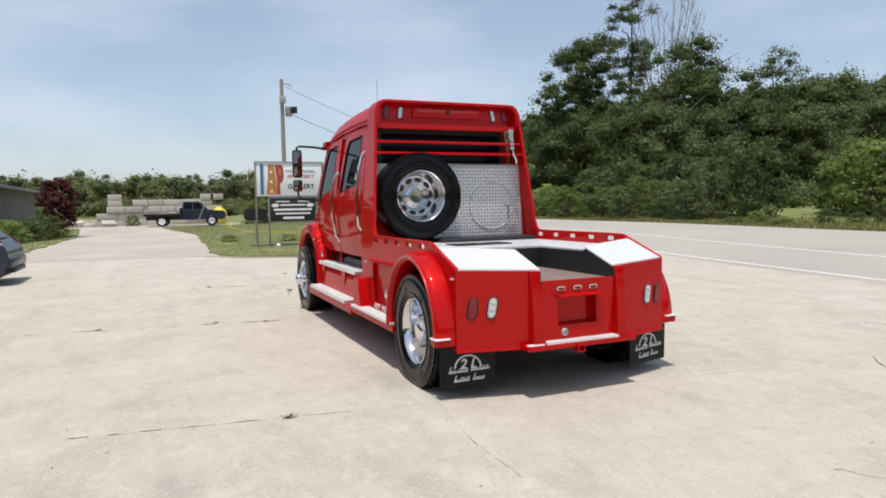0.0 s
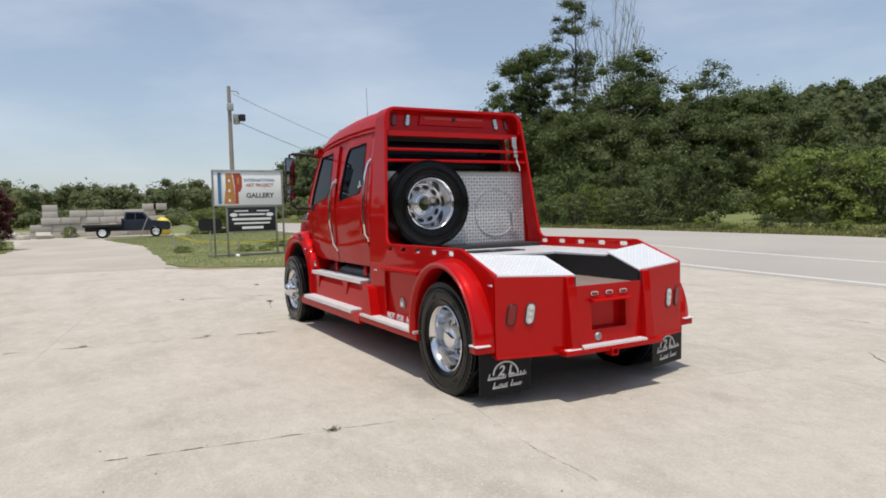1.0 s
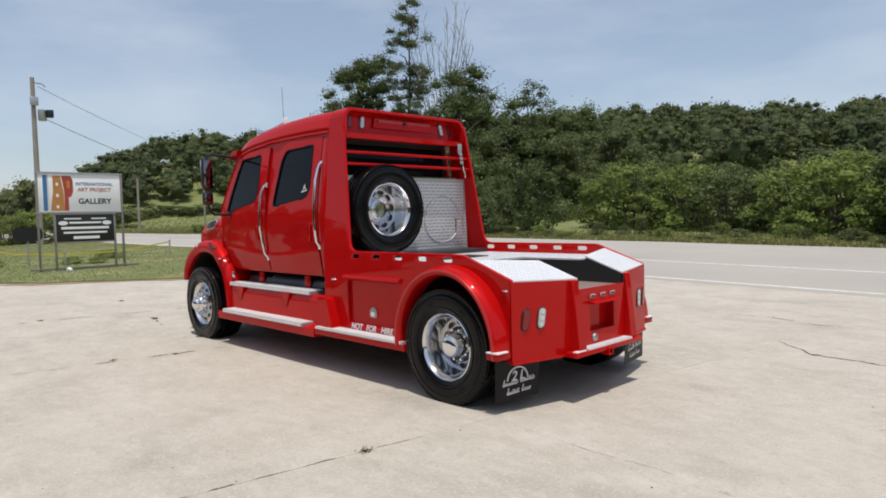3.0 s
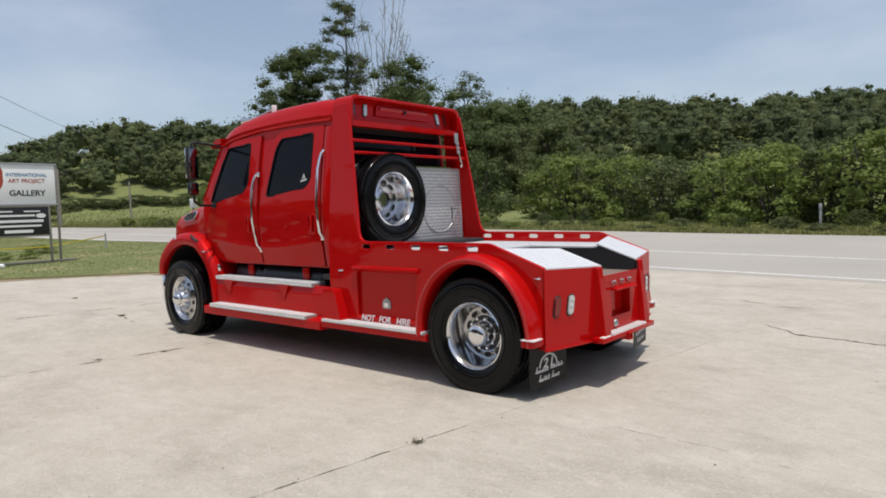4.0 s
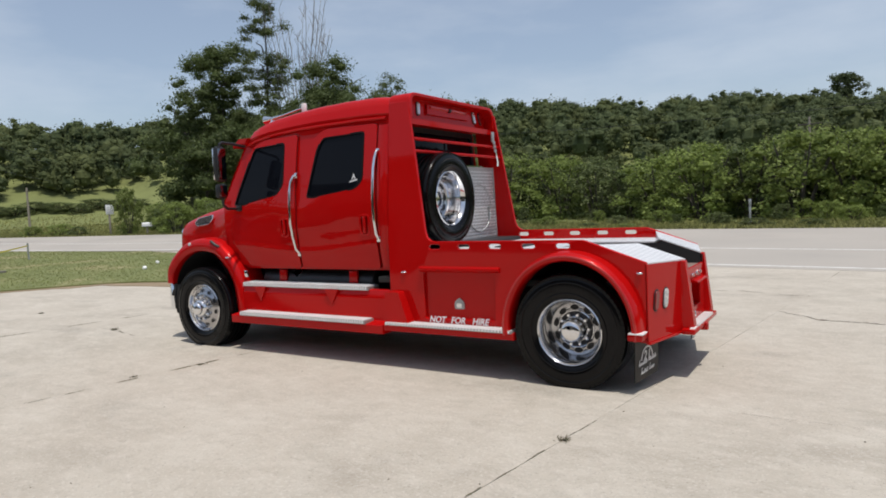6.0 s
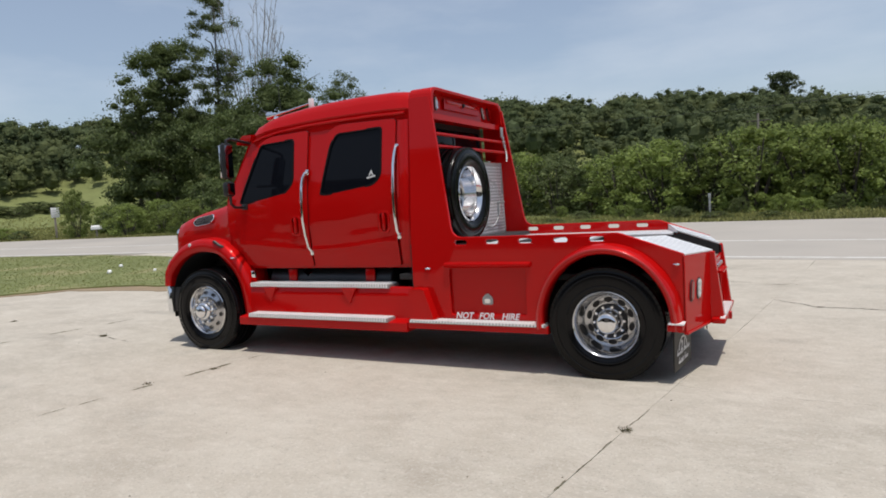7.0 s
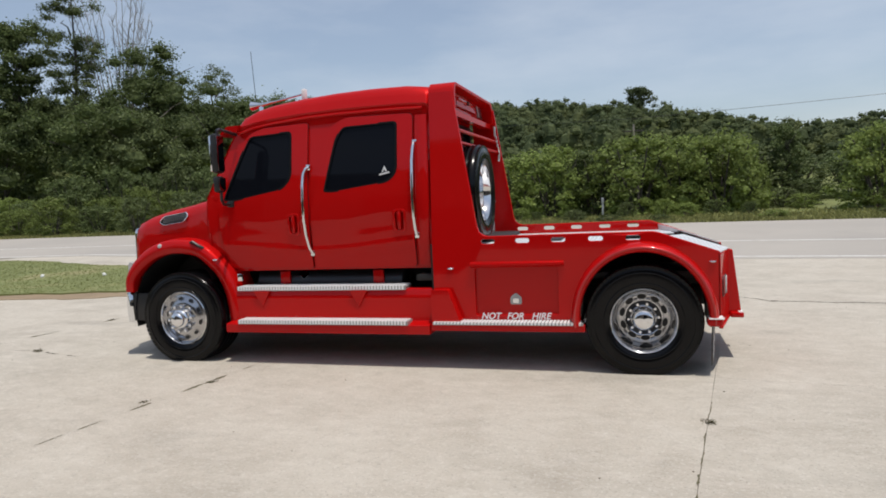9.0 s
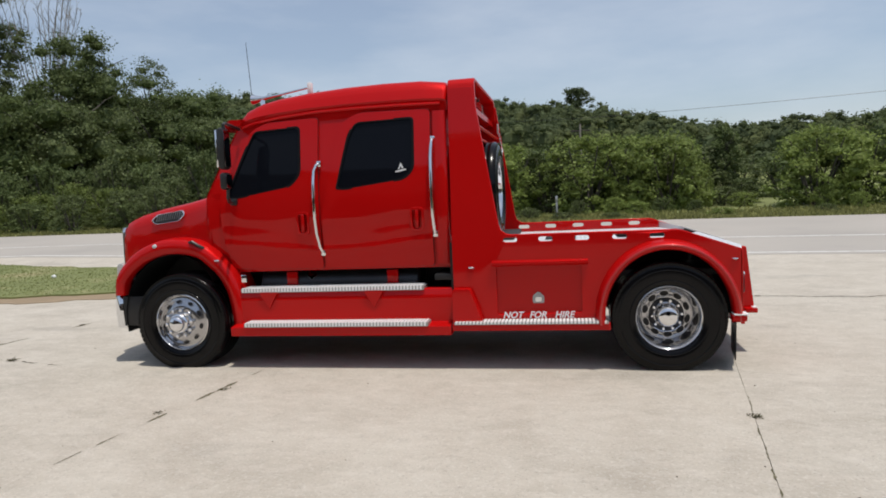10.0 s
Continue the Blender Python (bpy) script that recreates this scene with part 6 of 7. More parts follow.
# ---- roadside sign ----
sign = thing("gallery_sign", "white gallery signboard with coloured stripes above a black board", "sign")
SX, S0, S1 = -19.56, 1.28, 3.72
part("board", boxes((SX - 0.05, SX, S0, S1, 2.09, 3.31), bev=0.004), SIGN_WHITE, sign, "white printed board")
fr = boxes((SX - 0.07, SX + 0.03, S0 - 0.04, S1 + 0.04, 3.31, 3.36), (SX - 0.07, SX + 0.03, S0 - 0.04, S1 + 0.04, 2.05, 2.09))
part("board_frame", fr, STEEL, sign, smooth=0)
for y in (S0 - 0.06, S1 + 0.01):
    part("post", boxes((SX - 0.06, SX + 0.02, y, y + 0.055, 0.15, 3.36), bev=0.004), POST, sign)
for y in (1.66, 3.44):
    part("post", boxes((SX + 0.03, SX + 0.09, y, y + 0.06, 0.15, 2.05), bev=0.004), POST, sign)
part("ground_bar", boxes((SX - 0.05, SX + 0.05, S0 - 0.3, S1 + 0.5, 0.24, 0.30), bev=0.004), POST, sign)
low = part("lower_board", boxes((SX + 0.04, SX + 0.09, 1.72, 3.44, 1.12, 1.99), bev=0.004), SIGN_BLACK, sign, "black board with rows of white print")
part("board_frame", boxes((SX + 0.03, SX + 0.10, 1.66, 3.50, 1.99, 2.04), (SX + 0.03, SX + 0.10, 1.66, 3.50, 1.07, 1.12)), POST, low, smooth=0)


def sput(x):
    return lambda u, v, w: (x + w, u, v)


def stripe(poly, material, x=SX + 0.001, parent=None):
    part("print", plate(poly, (), 0.003, sput(x)), material, parent or sign, smooth=0)


stripe([(1.42, 2.12), (1.54, 2.12), (1.54, 3.26), (1.42, 3.26)], SIGN_BLUE)
stripe([(1.54, 2.12), (1.58, 2.12), (1.58, 3.26), (1.54, 3.26)], GREY)
stripe([(1.62, 2.12), (1.70, 2.75), (1.70, 3.24), (1.92, 3.24), (2.0, 2.75), (2.02, 2.12)], SIGN_ORANGE)
stripe([(2.02, 2.12), (2.14, 2.12), (2.14, 2.55), (2.22, 2.58), (2.28, 2.75), (2.28, 3.1), (2.22, 3.24), (1.95, 3.24), (2.02, 2.75)], SIGN_RED)
for k in range(3):
    stripe([(1.78, 2.2 + k * 0.36), (1.86, 2.2 + k * 0.36), (1.85, 2.3 + k * 0.36), (1.79, 2.3 + k * 0.36)], SIGN_WHITE, SX + 0.005)
stripe([(2.10, 2.85), (2.18, 2.85), (2.18, 3.08), (2.10, 3.08)], SIGN_ORANGE, SX + 0.005)
text_mesh("print", "INTERNATIONAL", 0.145, SIGN_BLUE, sign, pose(SX + 0.003, 2.92, 2.985, 90, 0, 90), 0.001)
text_mesh("print", "ART PROJECT", 0.165, SIGN_RED, sign, pose(SX + 0.003, 2.92, 2.80, 90, 0, 90), 0.001)
text_mesh("print", "GALLERY", 0.245, SIGN_BLACK, sign, pose(SX + 0.003, 2.92, 2.42, 90, 0, 90), 0.003)
for y0, y1, z0, z1 in ((1.95, 2.45, 1.84, 1.88), (2.75, 3.2, 1.84, 1.88), (2.1, 3.05, 1.70, 1.76), (1.86, 3.28, 1.52, 1.60), (1.92, 3.22, 1.38, 1.44), (2.2, 2.98, 1.20, 1.29)):
    stripe([(y0, z0), (y1, z0), (y1, z1), (y0, z1)], SIGN_WHITE, SX + 0.091, low)
for y in (1.92, 3.22):
    stripe(oval(y, 1.72, 0.14, 0.07), SIGN_WHITE, SX + 0.091, low)

# utility poles and wires
def utility_pole(x, y, top, label, gear=True, radius=0.15, arm=(0.6, 0.04)):
    z0 = float(land(x, y)) - 0.2
    ob = thing("utility_pole", label, "pole", "utility poles")
    part("mast", tube(bmesh.new(), [(x, y, z0), (x, y, (z0 + top) / 2), (x, y, top)], [radius * 1.2, radius, radius * 0.8], 12), WOOD_POLE, ob)
    if gear:
        part("transformer", tube(bmesh.new(), [(x + 0.15, y + 0.42, top - 2.6), (x + 0.15, y + 0.42, top - 2.55), (x + 0.15, y + 0.42, top - 1.95), (x + 0.15, y + 0.42, top - 1.9)], [0.2, 0.24, 0.24, 0.12], 14), STEEL, ob, "grey transformer can")
        part("junction_box", boxes((x + 0.1, x + 0.3, y - 0.2, y + 0.22, top - 1.7, top - 1.2), bev=0.02), STEEL, ob)
        part("junction_box", boxes((x + 0.15, x + 0.55, y + 0.6, y + 0.95, top - 2.4, top - 1.95), bev=0.02), BLACK, ob)
        part("cross_arm", tube(bmesh.new(), [(x, y, top - 0.3), (x, y + 0.5, top - 0.32), (x, y + 0.7, top - 0.5)], 0.04, 8), STEEL, ob)
    else:
        part("cross_arm", boxes((x - arm[0], x + arm[0], y - arm[1], y + arm[1], top - 0.45, top - 0.37), bev=0.01), BARK, ob)
    return ob


utility_pole(-42.0, 6.25, 10.7, "weathered wooden utility pole with a grey transformer")
utility_pole(0.05, 36.5, 5.6, "wooden utility pole half hidden by shrubs", False, 0.07)
utility_pole(-62.3, 19.2, 6.1, "weathered wooden pole with a cross arm beyond the meadow", False, 0.12, (0.04, 0.9))
utility_pole(-73, 30.6, 5.6, "thin wooden pole in the sloping field", False, 0.11)


def wire(a, b, sag, radius):
    a, b = Vector(a), Vector(b)
    pts = [a.lerp(b, t) - Vector((0, 0, sag * 4 * t * (1 - t))) for t in np.linspace(0, 1, 17)]
    tagged(part("overhead_wire", tube(bmesh.new(), pts, radius, 5), BLACK), "thin dark overhead wire strung between poles", "wire", "overhead wires")


wire((-42, 6.5, 10.2), (-105, 54.5, 10.5), 1.2, 0.015)
wire((-42, 6.5, 8.4), (-100, 50, 8.0), 1.2, 0.02)
wire((0.05, 36.5, 5.95), (45, 29, 7.2), 0.35, 0.012)
wire((0.05, 36.5, 5.95), (-52, 45, 9.5), 0.5, 0.012)

# verge furniture
mp = thing("marker_post", "grey utility marker post at the road verge", "post", at=pose(-1.34, 22.9, float(land(-1.34, 22.9))))
part("stake", boxes((-0.04, 0.04, -0.03, 0.03, -0.1, 0.98), bev=0.01), STEEL, mp)
part("cap", boxes((-0.05, 0.05, -0.04, 0.04, 0.78, 1.02), bev=0.01), STEEL, mp)
rs = thing("road_sign", "small square white road sign on a wooden post", "sign", at=pose(-40.6, 20.2, float(land(-40.6, 20.2)) + 0.1))
part("post", boxes((-0.05, 0.05, -0.05, 0.05, -0.3, 1.95), bev=0.01), WOOD_POLE, rs)
sb = part("board", boxes((0.05, 0.08, -0.27, 0.27, 1.33, 1.97), bev=0.004), SIGN_WHITE, rs)
for z in (1.45, 1.62, 1.78):
    part("print", boxes((0.08, 0.084, -0.22, 0.22, z, z + 0.06)), GREY, sb, smooth=0)
mb = thing("mailbox", "white mailbox on a short post beside the road", "mailbox", at=pose(-37.15, 20.65, float(land(-37.15, 20.65)) - 0.45, 0, 0, 20))
part("post", boxes((-0.05, 0.05, -0.05, 0.05, -0.1, 1.0), bev=0.01), WOOD_POLE, mb)
part("box", plate(rounded([(-0.13, 0), (0.13, 0), (0.13, 0.26), (-0.13, 0.26)], [0.01, 0.01, 0.12, 0.12]), (), 0.6, lambda u, v, w: (-0.3 + w, u, 1.0 + v)), SIGN_WHITE, mb)
ob_ = thing("stake_board", "dark oval board on a thin stake in the grass", "sign", at=pose(-22.9, 1.62, float(gz(-22.9, 1.62))))
part("stake", boxes((-0.025, 0.025, -0.025, 0.025, -0.1, 1.2), bev=0.004), STEEL, ob_)
part("board", plate(rounded([(-0.46, 0.92), (0.46, 0.92), (0.46, 1.42), (-0.46, 1.42)], 0.2), (), 0.03, lambda u, v, w: (0.03 + w, u, v)), SIGN_BLACK, ob_)
tape = bmesh.new()
tp = [(-26.5, 0.6, 0.85), (-24.0, 1.3, 0.62), (-22.2, 2.6, 0.60), (-22.2, 4.2, 0.60), (-23.0, 5.8, 0.70), (-24.4, 7.2, 0.75)]
for a, b in zip(tp, tp[1:]):
    n = [tape.verts.new((p[0], p[1], float(gz(p[0], p[1])) + p[2] - 0.2 + dz)) for p, dz in ((a, 0), (b, 0), (b, 0.045), (a, 0.045))]
    tape.faces.new(n)
bmesh.ops.remove_doubles(tape, verts=tape.verts[:], dist=0.001)
bmesh.ops.solidify(tape, geom=tape.faces[:], thickness=0.004)
tp_ob = thing("warning_tape", "yellow warning tape strung between stakes", "tape")
part("ribbon", tape, YELLOW, tp_ob)
for p in (tp[0], tp[2], tp[-1]):
    part("stake", boxes((p[0] - 0.025, p[0] + 0.025, p[1] - 0.025, p[1] + 0.025, float(gz(p[0], p[1])) - 0.1, float(gz(p[0], p[1])) + p[2] - 0.08)), STEEL, tp_ob, smooth=0)
lr = random.Random(4)
for x, y, s in ((-18.9, 1.9, 0.09), (-15.3, 6.0, 0.07), (-14.2, 6.6, 0.05), (-16.6, 7.3, 0.06), (-12.6, 6.9, 0.05)):
    bm = bmesh.new()
    bmesh.ops.create_icosphere(bm, subdivisions=2, radius=s)
    for v in bm.verts:
        v.co *= lr.uniform(0.75, 1.15)
    o = part("stone", bm, SIGN_WHITE, smooth=60)
    o.matrix_basis = pose(x, y, float(gz(x, y)) + 0.045 + s * 0.5)
    tagged(o, "small pale stone lying in the grass", "stone", "pale stones on the lawn")

# rough grass clumps round the sign
for x, y, h, w in ((-22.5, 2.9, 0.30, 0.8), (-22.0, 3.6, 0.24, 0.7), (-23.5, 0.6, 0.30, 0.8), (-24.5, 4.8, 0.36, 1.1)):
    ob = thing("weed_clump", "clump of rough weeds in the grass", "weeds", "weed clumps by the sign", at=pose(x, y, float(gz(x, y)) + 0.03, 0, 0, x * 40))
    o = new("foliage", SHRUBS[0][0])
    o.parent, o.scale = ob, (w, w, h)

# ---- far yard: block wall, pickup, maple ----
wall = thing("block_wall", "ruined wall of large pale concrete blocks", "wall")
wr = random.Random(9)
for course in range(4):
    y = -8.2 + 0.55 * (course % 2)
    while y < 2.3:
        ln = wr.choice((1.1, 1.25, 1.4))
        z0 = 0.48 + course * 0.5
        keep = course < 2 or (course == 2 and y > -6.4) or (course == 3 and -4.6 < y < 1.9)
        if course == 1 and y < -7.0:
            keep = False
        if keep:
            part("block", boxes((-50.6, -49.9, y, y + ln - 0.03, z0, z0 + 0.48), bev=0.02), BLOCK, wall).location.x = wr.uniform(-0.05, 0.05)
        y += ln
for y, z in ((-5.6, 1.98), (-5.6, 2.40), (1.0, 2.40), (1.75, 2.40)):
    part("block", boxes((-50.6, -49.9, y, y + 0.95, z, z + 0.48), bev=0.02), BLOCK, wall)
for i in range(16):
    bm = bmesh.new()
    s = wr.uniform(0.2, 0.55)
    box(bm, -s, s, -s * 0.8, s * 0.8, -s * 0.5, s * 0.5, 0.05, m=Euler((wr.uniform(-0.5, 0.5), wr.uniform(-0.5, 0.5), wr.uniform(0, 3))).to_matrix().to_4x4())
    o = part("rubble_block", bm, BLOCK, smooth=30)
    x, y = -49 + wr.uniform(-0.6, 0.9), -6.6 + wr.uniform(-2.4, 1.6)
    o.location = (x, y, float(gz(x, y)) + s * 0.35)
    tagged(o, "broken pale concrete rubble block", "rubble", "rubble by the wall")
bm = bmesh.new()
bmesh.ops.create_icosphere(bm, subdivisions=3, radius=1.0)
for v in bm.verts:
    v.co *= 1 + 0.18 * noise.noise(v.co * 2.2)
bmesh.ops.scale(bm, vec=(0.6, 0.62, 0.75), verts=bm.verts[:])
o = part("covered_heap", bm, YELLOW, smooth=60)
o.location = (-48.6, 2.25, 1.05)
tagged(o, "bright yellow covered heap behind the parked truck", "heap")
shrub(-46.5, 5.2, 2.0, 3.4, 0, 20, "round green shrub by the parked truck", "yard shrubs")
shrub(-47.5, 7.2, 2.3, 3.6, 2, 80, "round green shrub by the parked truck", "yard shrubs")
shrub(-44.0, 8.0, 1.7, 3.0, 1, 140, "round green shrub by the parked truck", "yard shrubs")
shrub(-48.8, -3.9, 0.9, 1.1, 0, 10, "small green bush at the block wall", "yard shrubs")


def car_wheel(parent, x, y, z, r, w, rim_mat, side):
    bm = lathe([(r * 0.62, -w / 2), (r * 0.70, -w / 2 - 0.01), (r * 0.92, -w / 2), (r, -w * 0.38), (r, w * 0.38), (r * 0.92, w / 2), (r * 0.62, w / 2)], 32)
    o = part("wheel", bm, RUBBER, parent)
    rm = lathe([(r * 0.63, -w / 2 + 0.01), (r * 0.55, -w / 2 + 0.02), (r * 0.5, -w / 2 + 0.05), (r * 0.22, -w / 2 + 0.03), (r * 0.1, -w / 2 + 0.0), (0, -w / 2)], 24)
    part("rim", rm, rim_mat, o)
    o.matrix_basis = pose(x, y, z, 0, 0, 0 if side > 0 else 180)
    return o


def car_body(parent, prof, y0, y1, material, name="body", tuck=0.0, ztuck=9.0, bevel=0.03):
    """A body from its side outline, drawn in at the top."""
    bm = plate(prof, (), y1 - y0, lambda u, v, w: (u, y0 + w, v), cuts_v=())
    mid = (y0 + y1) / 2
    for v in bm.verts:
        if v.co.z > ztuck:
            v.co.y = mid + (v.co.y - mid) * (1 - tuck * (v.co.z - ztuck))
    return part(name, bm, material, parent, bevel=bevel)


# flatbed pickup, drawn facing +x and turned to face along the drive
pk = thing("flatbed_pickup", "parked navy blue pickup with a black flatbed", "truck", at=pose(-46.0, -0.15, float(gz(-46, 0)) + 0.0, 0, 0, 84) @ Matrix.Diagonal((0.96, 0.95, 0.91, 1)))
car_body(pk, rounded([(-0.35, 0.55), (2.55, 0.5), (2.75, 0.6), (2.75, 1.05), (2.6, 1.18), (1.45, 1.28), (0.95, 1.3), (-0.35, 1.3)], [0.03, 0.05, 0.08, 0.12, 0.1, 0.08, 0.1, 0.05]), -0.95, 0.95, NAVY)
cabp = car_body(pk, rounded([(-0.38, 1.28), (1.5, 1.28), (0.95, 1.92), (-0.22, 1.95)], [0.02, 0.02, 0.14, 0.1]), -0.9, 0.9, NAVY, "cab", 0.25, 1.3)
for s in (-1, 1):
    part("window", plate(rounded([(-0.22, 1.35), (0.38, 1.35), (0.38, 1.83), (-0.15, 1.85)], 0.04), (), 0.02, lambda u, v, w: (u, s * (0.895 - 0.2 * (v - 1.3)) - 0.005 + w * 0.5, v)), GLASS, cabp)
    part("window", plate(rounded([(0.46, 1.35), (1.22, 1.35), (0.88, 1.82), (0.46, 1.83)], 0.04), (), 0.02, lambda u, v, w: (u, s * (0.895 - 0.2 * (v - 1.3)) - 0.005 + w * 0.5, v)), GLASS, cabp)
part("flatbed", boxes((-3.0, -0.42, -1.05, 1.05, 0.82, 1.02), (-0.5, -0.42, -1.0, 1.0, 1.02, 1.45), bev=0.02), UNDER, pk)
part("chassis", boxes((-2.9, 2.5, -0.45, 0.45, 0.5, 0.85)), UNDER, pk)
for x in (-1.75, 1.75):
    for s in (-1, 1):
        car_wheel(pk, x, s * 0.88, 0.4, 0.4, 0.27, SIGN_WHITE if x < 0 else ALU, -s)
part("bumper", boxes((2.72, 2.86, -0.95, 0.95, 0.5, 0.72), bev=0.03), CHROME, pk)
part("headlight", boxes((2.6, 2.77, -0.92, -0.6, 0.86, 1.06), bev=0.02), LENS_WHITE, pk)
part("headlight", boxes((2.6, 2.77, 0.6, 0.92, 0.86, 1.06), bev=0.02), LENS_WHITE, pk)
st = bmesh.new()
tube(st, [(-43.0, 0.2, float(gz(-43, 0.2)) - 0.1), (-43.2, 1.0, 2.3)], 0.03, 6)
tagged(part("leaning_stake", st, WOOD_POLE), "leaning pale wooden stake at the grass edge", "stake")

mx, my_ = -33.0, -6.75
mt = thing("maple_tree", "small dark maroon ornamental maple", "tree", at=pose(mx, my_, float(gz(mx, my_)) + 0.03))
part("trunk", trunk_bm(12, 2.2, 0.06, 5, 0.9), BARK, mt)
c = new("crown", crown_mesh("crown", 77, 3.05, 1.0, 0.35, 6500, 0.06, LEAF_RED, 46, 1.0, (0.16, 0.36), 0.5, 0.5, 0.14))
c.parent = mt
for x, y, h, w in ((-31.0, -7.3, 1.25, 1.7), (-29.5, -7.7, 1.05, 1.6), (-28.0, -8.2, 1.1, 1.7), (-32.5, -7.0, 1.2, 1.5), (-27.0, -9.0, 1.2, 1.8), (-26.5, -10.2, 1.1, 1.7)):
    ob = thing("shrub", "clipped green shrub in front of the grey building", "shrub", "shrubs by the building", at=pose(x, y, float(gz(x, y)) + 0.02, 0, 0, x * 33))
    for nm, me in (("foliage", SHRUBS[1 if int(x) % 2 else 0][0]), ("stem", STEMS[0])):
        o = new(nm, me)
        o.parent, o.scale = ob, (w, w, h)


def building(name, label, x0, x1, y0, y1, z, eave, ridge, wall_mat, roof_mat, over=0.5, openings=()):
    """A one-storey house with a low gable roof; openings: (face, centre, width, low, high)."""
    ob = thing(name, label, "building")
    faces = {"east": ((y0, y1), lambda u, v, w: (x1 - 0.2 + w, u, z + v)), "west": ((y0, y1), lambda u, v, w: (x0 + w, u, z + v)),
             "north": ((x0 + 0.2, x1 - 0.2), lambda u, v, w: (u, y1 - 0.2 + w, z + v)), "south": ((x0 + 0.2, x1 - 0.2), lambda u, v, w: (u, y0 + w, z + v))}
    for key, ((a, b), put) in faces.items():
        hs = [[(c - wd / 2, lo), (c + wd / 2, lo), (c + wd / 2, hi), (c - wd / 2, hi)] for f, c, wd, lo, hi in openings if f == key]
        part("wall", plate([(a, -0.4), (b, -0.4), (b, eave), (a, eave)], hs, 0.2, put), wall_mat, ob, smooth=0)
        for f, c, wd, lo, hi in openings:
            if f != key:
                continue
            win = part("window", plate([(c - wd / 2, lo), (c + wd / 2, lo), (c + wd / 2, hi), (c - wd / 2, hi)], [[(c - wd / 2 + 0.06, lo + 0.06), (c + wd / 2 - 0.06, lo + 0.06), (c + wd / 2 - 0.06, hi - 0.06), (c - wd / 2 + 0.06, hi - 0.06)]], 0.08, lambda u, v, w: put(u, v, w + 0.06)), BLACK, ob, smooth=0)
            part("pane", plate([(c - wd / 2 + 0.05, lo + 0.05), (c + wd / 2 - 0.05, lo + 0.05), (c + wd / 2 - 0.05, hi - 0.05), (c - wd / 2 + 0.05, hi - 0.05)], (), 0.02, lambda u, v, w: put(u, v, w + 0.09)), GLASS, win, smooth=0)
    mid = (y0 + y1) / 2
    part("roof", loft([[(x, y0 - over, z + eave), (x, mid, z + ridge), (x, y1 + over, z + eave), (x, y1 + over, z + eave - 0.16), (x, mid, z + ridge - 0.2), (x, y0 - over, z + eave - 0.16)] for x in (x0 - over, x1 + over)], close=True, caps=True), roof_mat, ob, smooth=0)
    part("inner_floor", boxes((x0 + 0.2, x1 - 0.2, y0 + 0.2, y1 - 0.2, z - 0.35, z - 0.02)), UNDER, ob, smooth=0)
    return ob


building("grey_building", "low grey rendered building with a shallow roof", -43, -30.3, -20, -9.25, float(gz(-31, -8)) - 0.05, 2.75, 3.9, GREYWALL, ROOFING, 0.55, [("east", -10.2, 1.6, 0.7, 2.1), ("east", -13.6, 1.6, 0.7, 2.1)])
# unseen building, added behind the camera to darken reflections in paint and glass
building("workshop_building", "unseen long brown building behind the camera, added for dark reflections", -18, 30, -29, -15.0, -0.05, 6.4, 8.6, mat("brown_siding", (0.13, 0.105, 0.085), 0.7, vary=0.12, blotch=0.8, grain=20), ROOFING, 0.6,
         [("north", -15, 4, 0.2, 3.8), ("north", -7, 4, 0.2, 3.8), ("north", 2, 4, 0.2, 3.8), ("north", 11, 4, 0.2, 3.8), ("north", 20, 4, 0.2, 3.8)])

# ---- parked hatchback, drawn facing +x and turned ----
hb = thing("hatchback_car", "parked slate blue hatchback beside the lot", "car", at=pose(-11.9, -7.18, float(gz(-12, -6)), 0, 0, -90))
lower = rounded([(-2.08, 0.42), (-1.95, 0.24), (2.0, 0.22), (2.12, 0.35), (2.15, 0.62), (2.0, 0.78), (1.0, 0.95), (-1.7, 1.02), (-1.98, 0.95), (-2.12, 0.70)], [0.05, 0.05, 0.05, 0.06, 0.12, 0.15, 0.2, 0.1, 0.1, 0.1])
car_body(hb, lower, -0.87, 0.87, SLATE, "body", 0.12, 0.7, 0.05)
upper = rounded([(-1.88, 0.98), (1.15, 0.93), (0.35, 1.42), (-0.5, 1.50), (-1.35, 1.40)], [0.05, 0.05, 0.25, 0.25, 0.25])
cb = car_body(hb, upper, -0.78, 0.78, SLATE, "cabin", 0.3, 0.98, 0.04)
for s in (-1, 1):
    part("window", plate(rounded([(-1.45, 1.03), (0.85, 1.0), (0.30, 1.34), (-0.5, 1.41), (-1.2, 1.33)], 0.06), (), 0.012, lambda u, v, w: (u, s * (0.79 - 0.23 * (v - 0.98)) - 0.006 + w, v)), GLASS, cb)
    tl = part("tail_light", plate(rounded([(-2.06, 0.86), (-1.62, 0.90), (-1.66, 0.98), (-1.98, 0.99)], 0.03), (), 0.05, lambda u, v, w: (u, s * 0.82 - 0.025 + w, v)), LENS_RED, hb, "red tail light with a clear strip", bevel=0.01)
    part("clear_strip", plate(rounded([(-2.04, 0.87), (-1.86, 0.885), (-1.88, 0.92), (-2.02, 0.91)], 0.01), (), 0.06, lambda u, v, w: (u, s * 0.825 - 0.03 + w, v)), LENS_WHITE, tl)
    for x in (-1.3, 1.32):
        car_wheel(hb, x, s * 0.77, 0.31, 0.31, 0.2, ALU, -s)
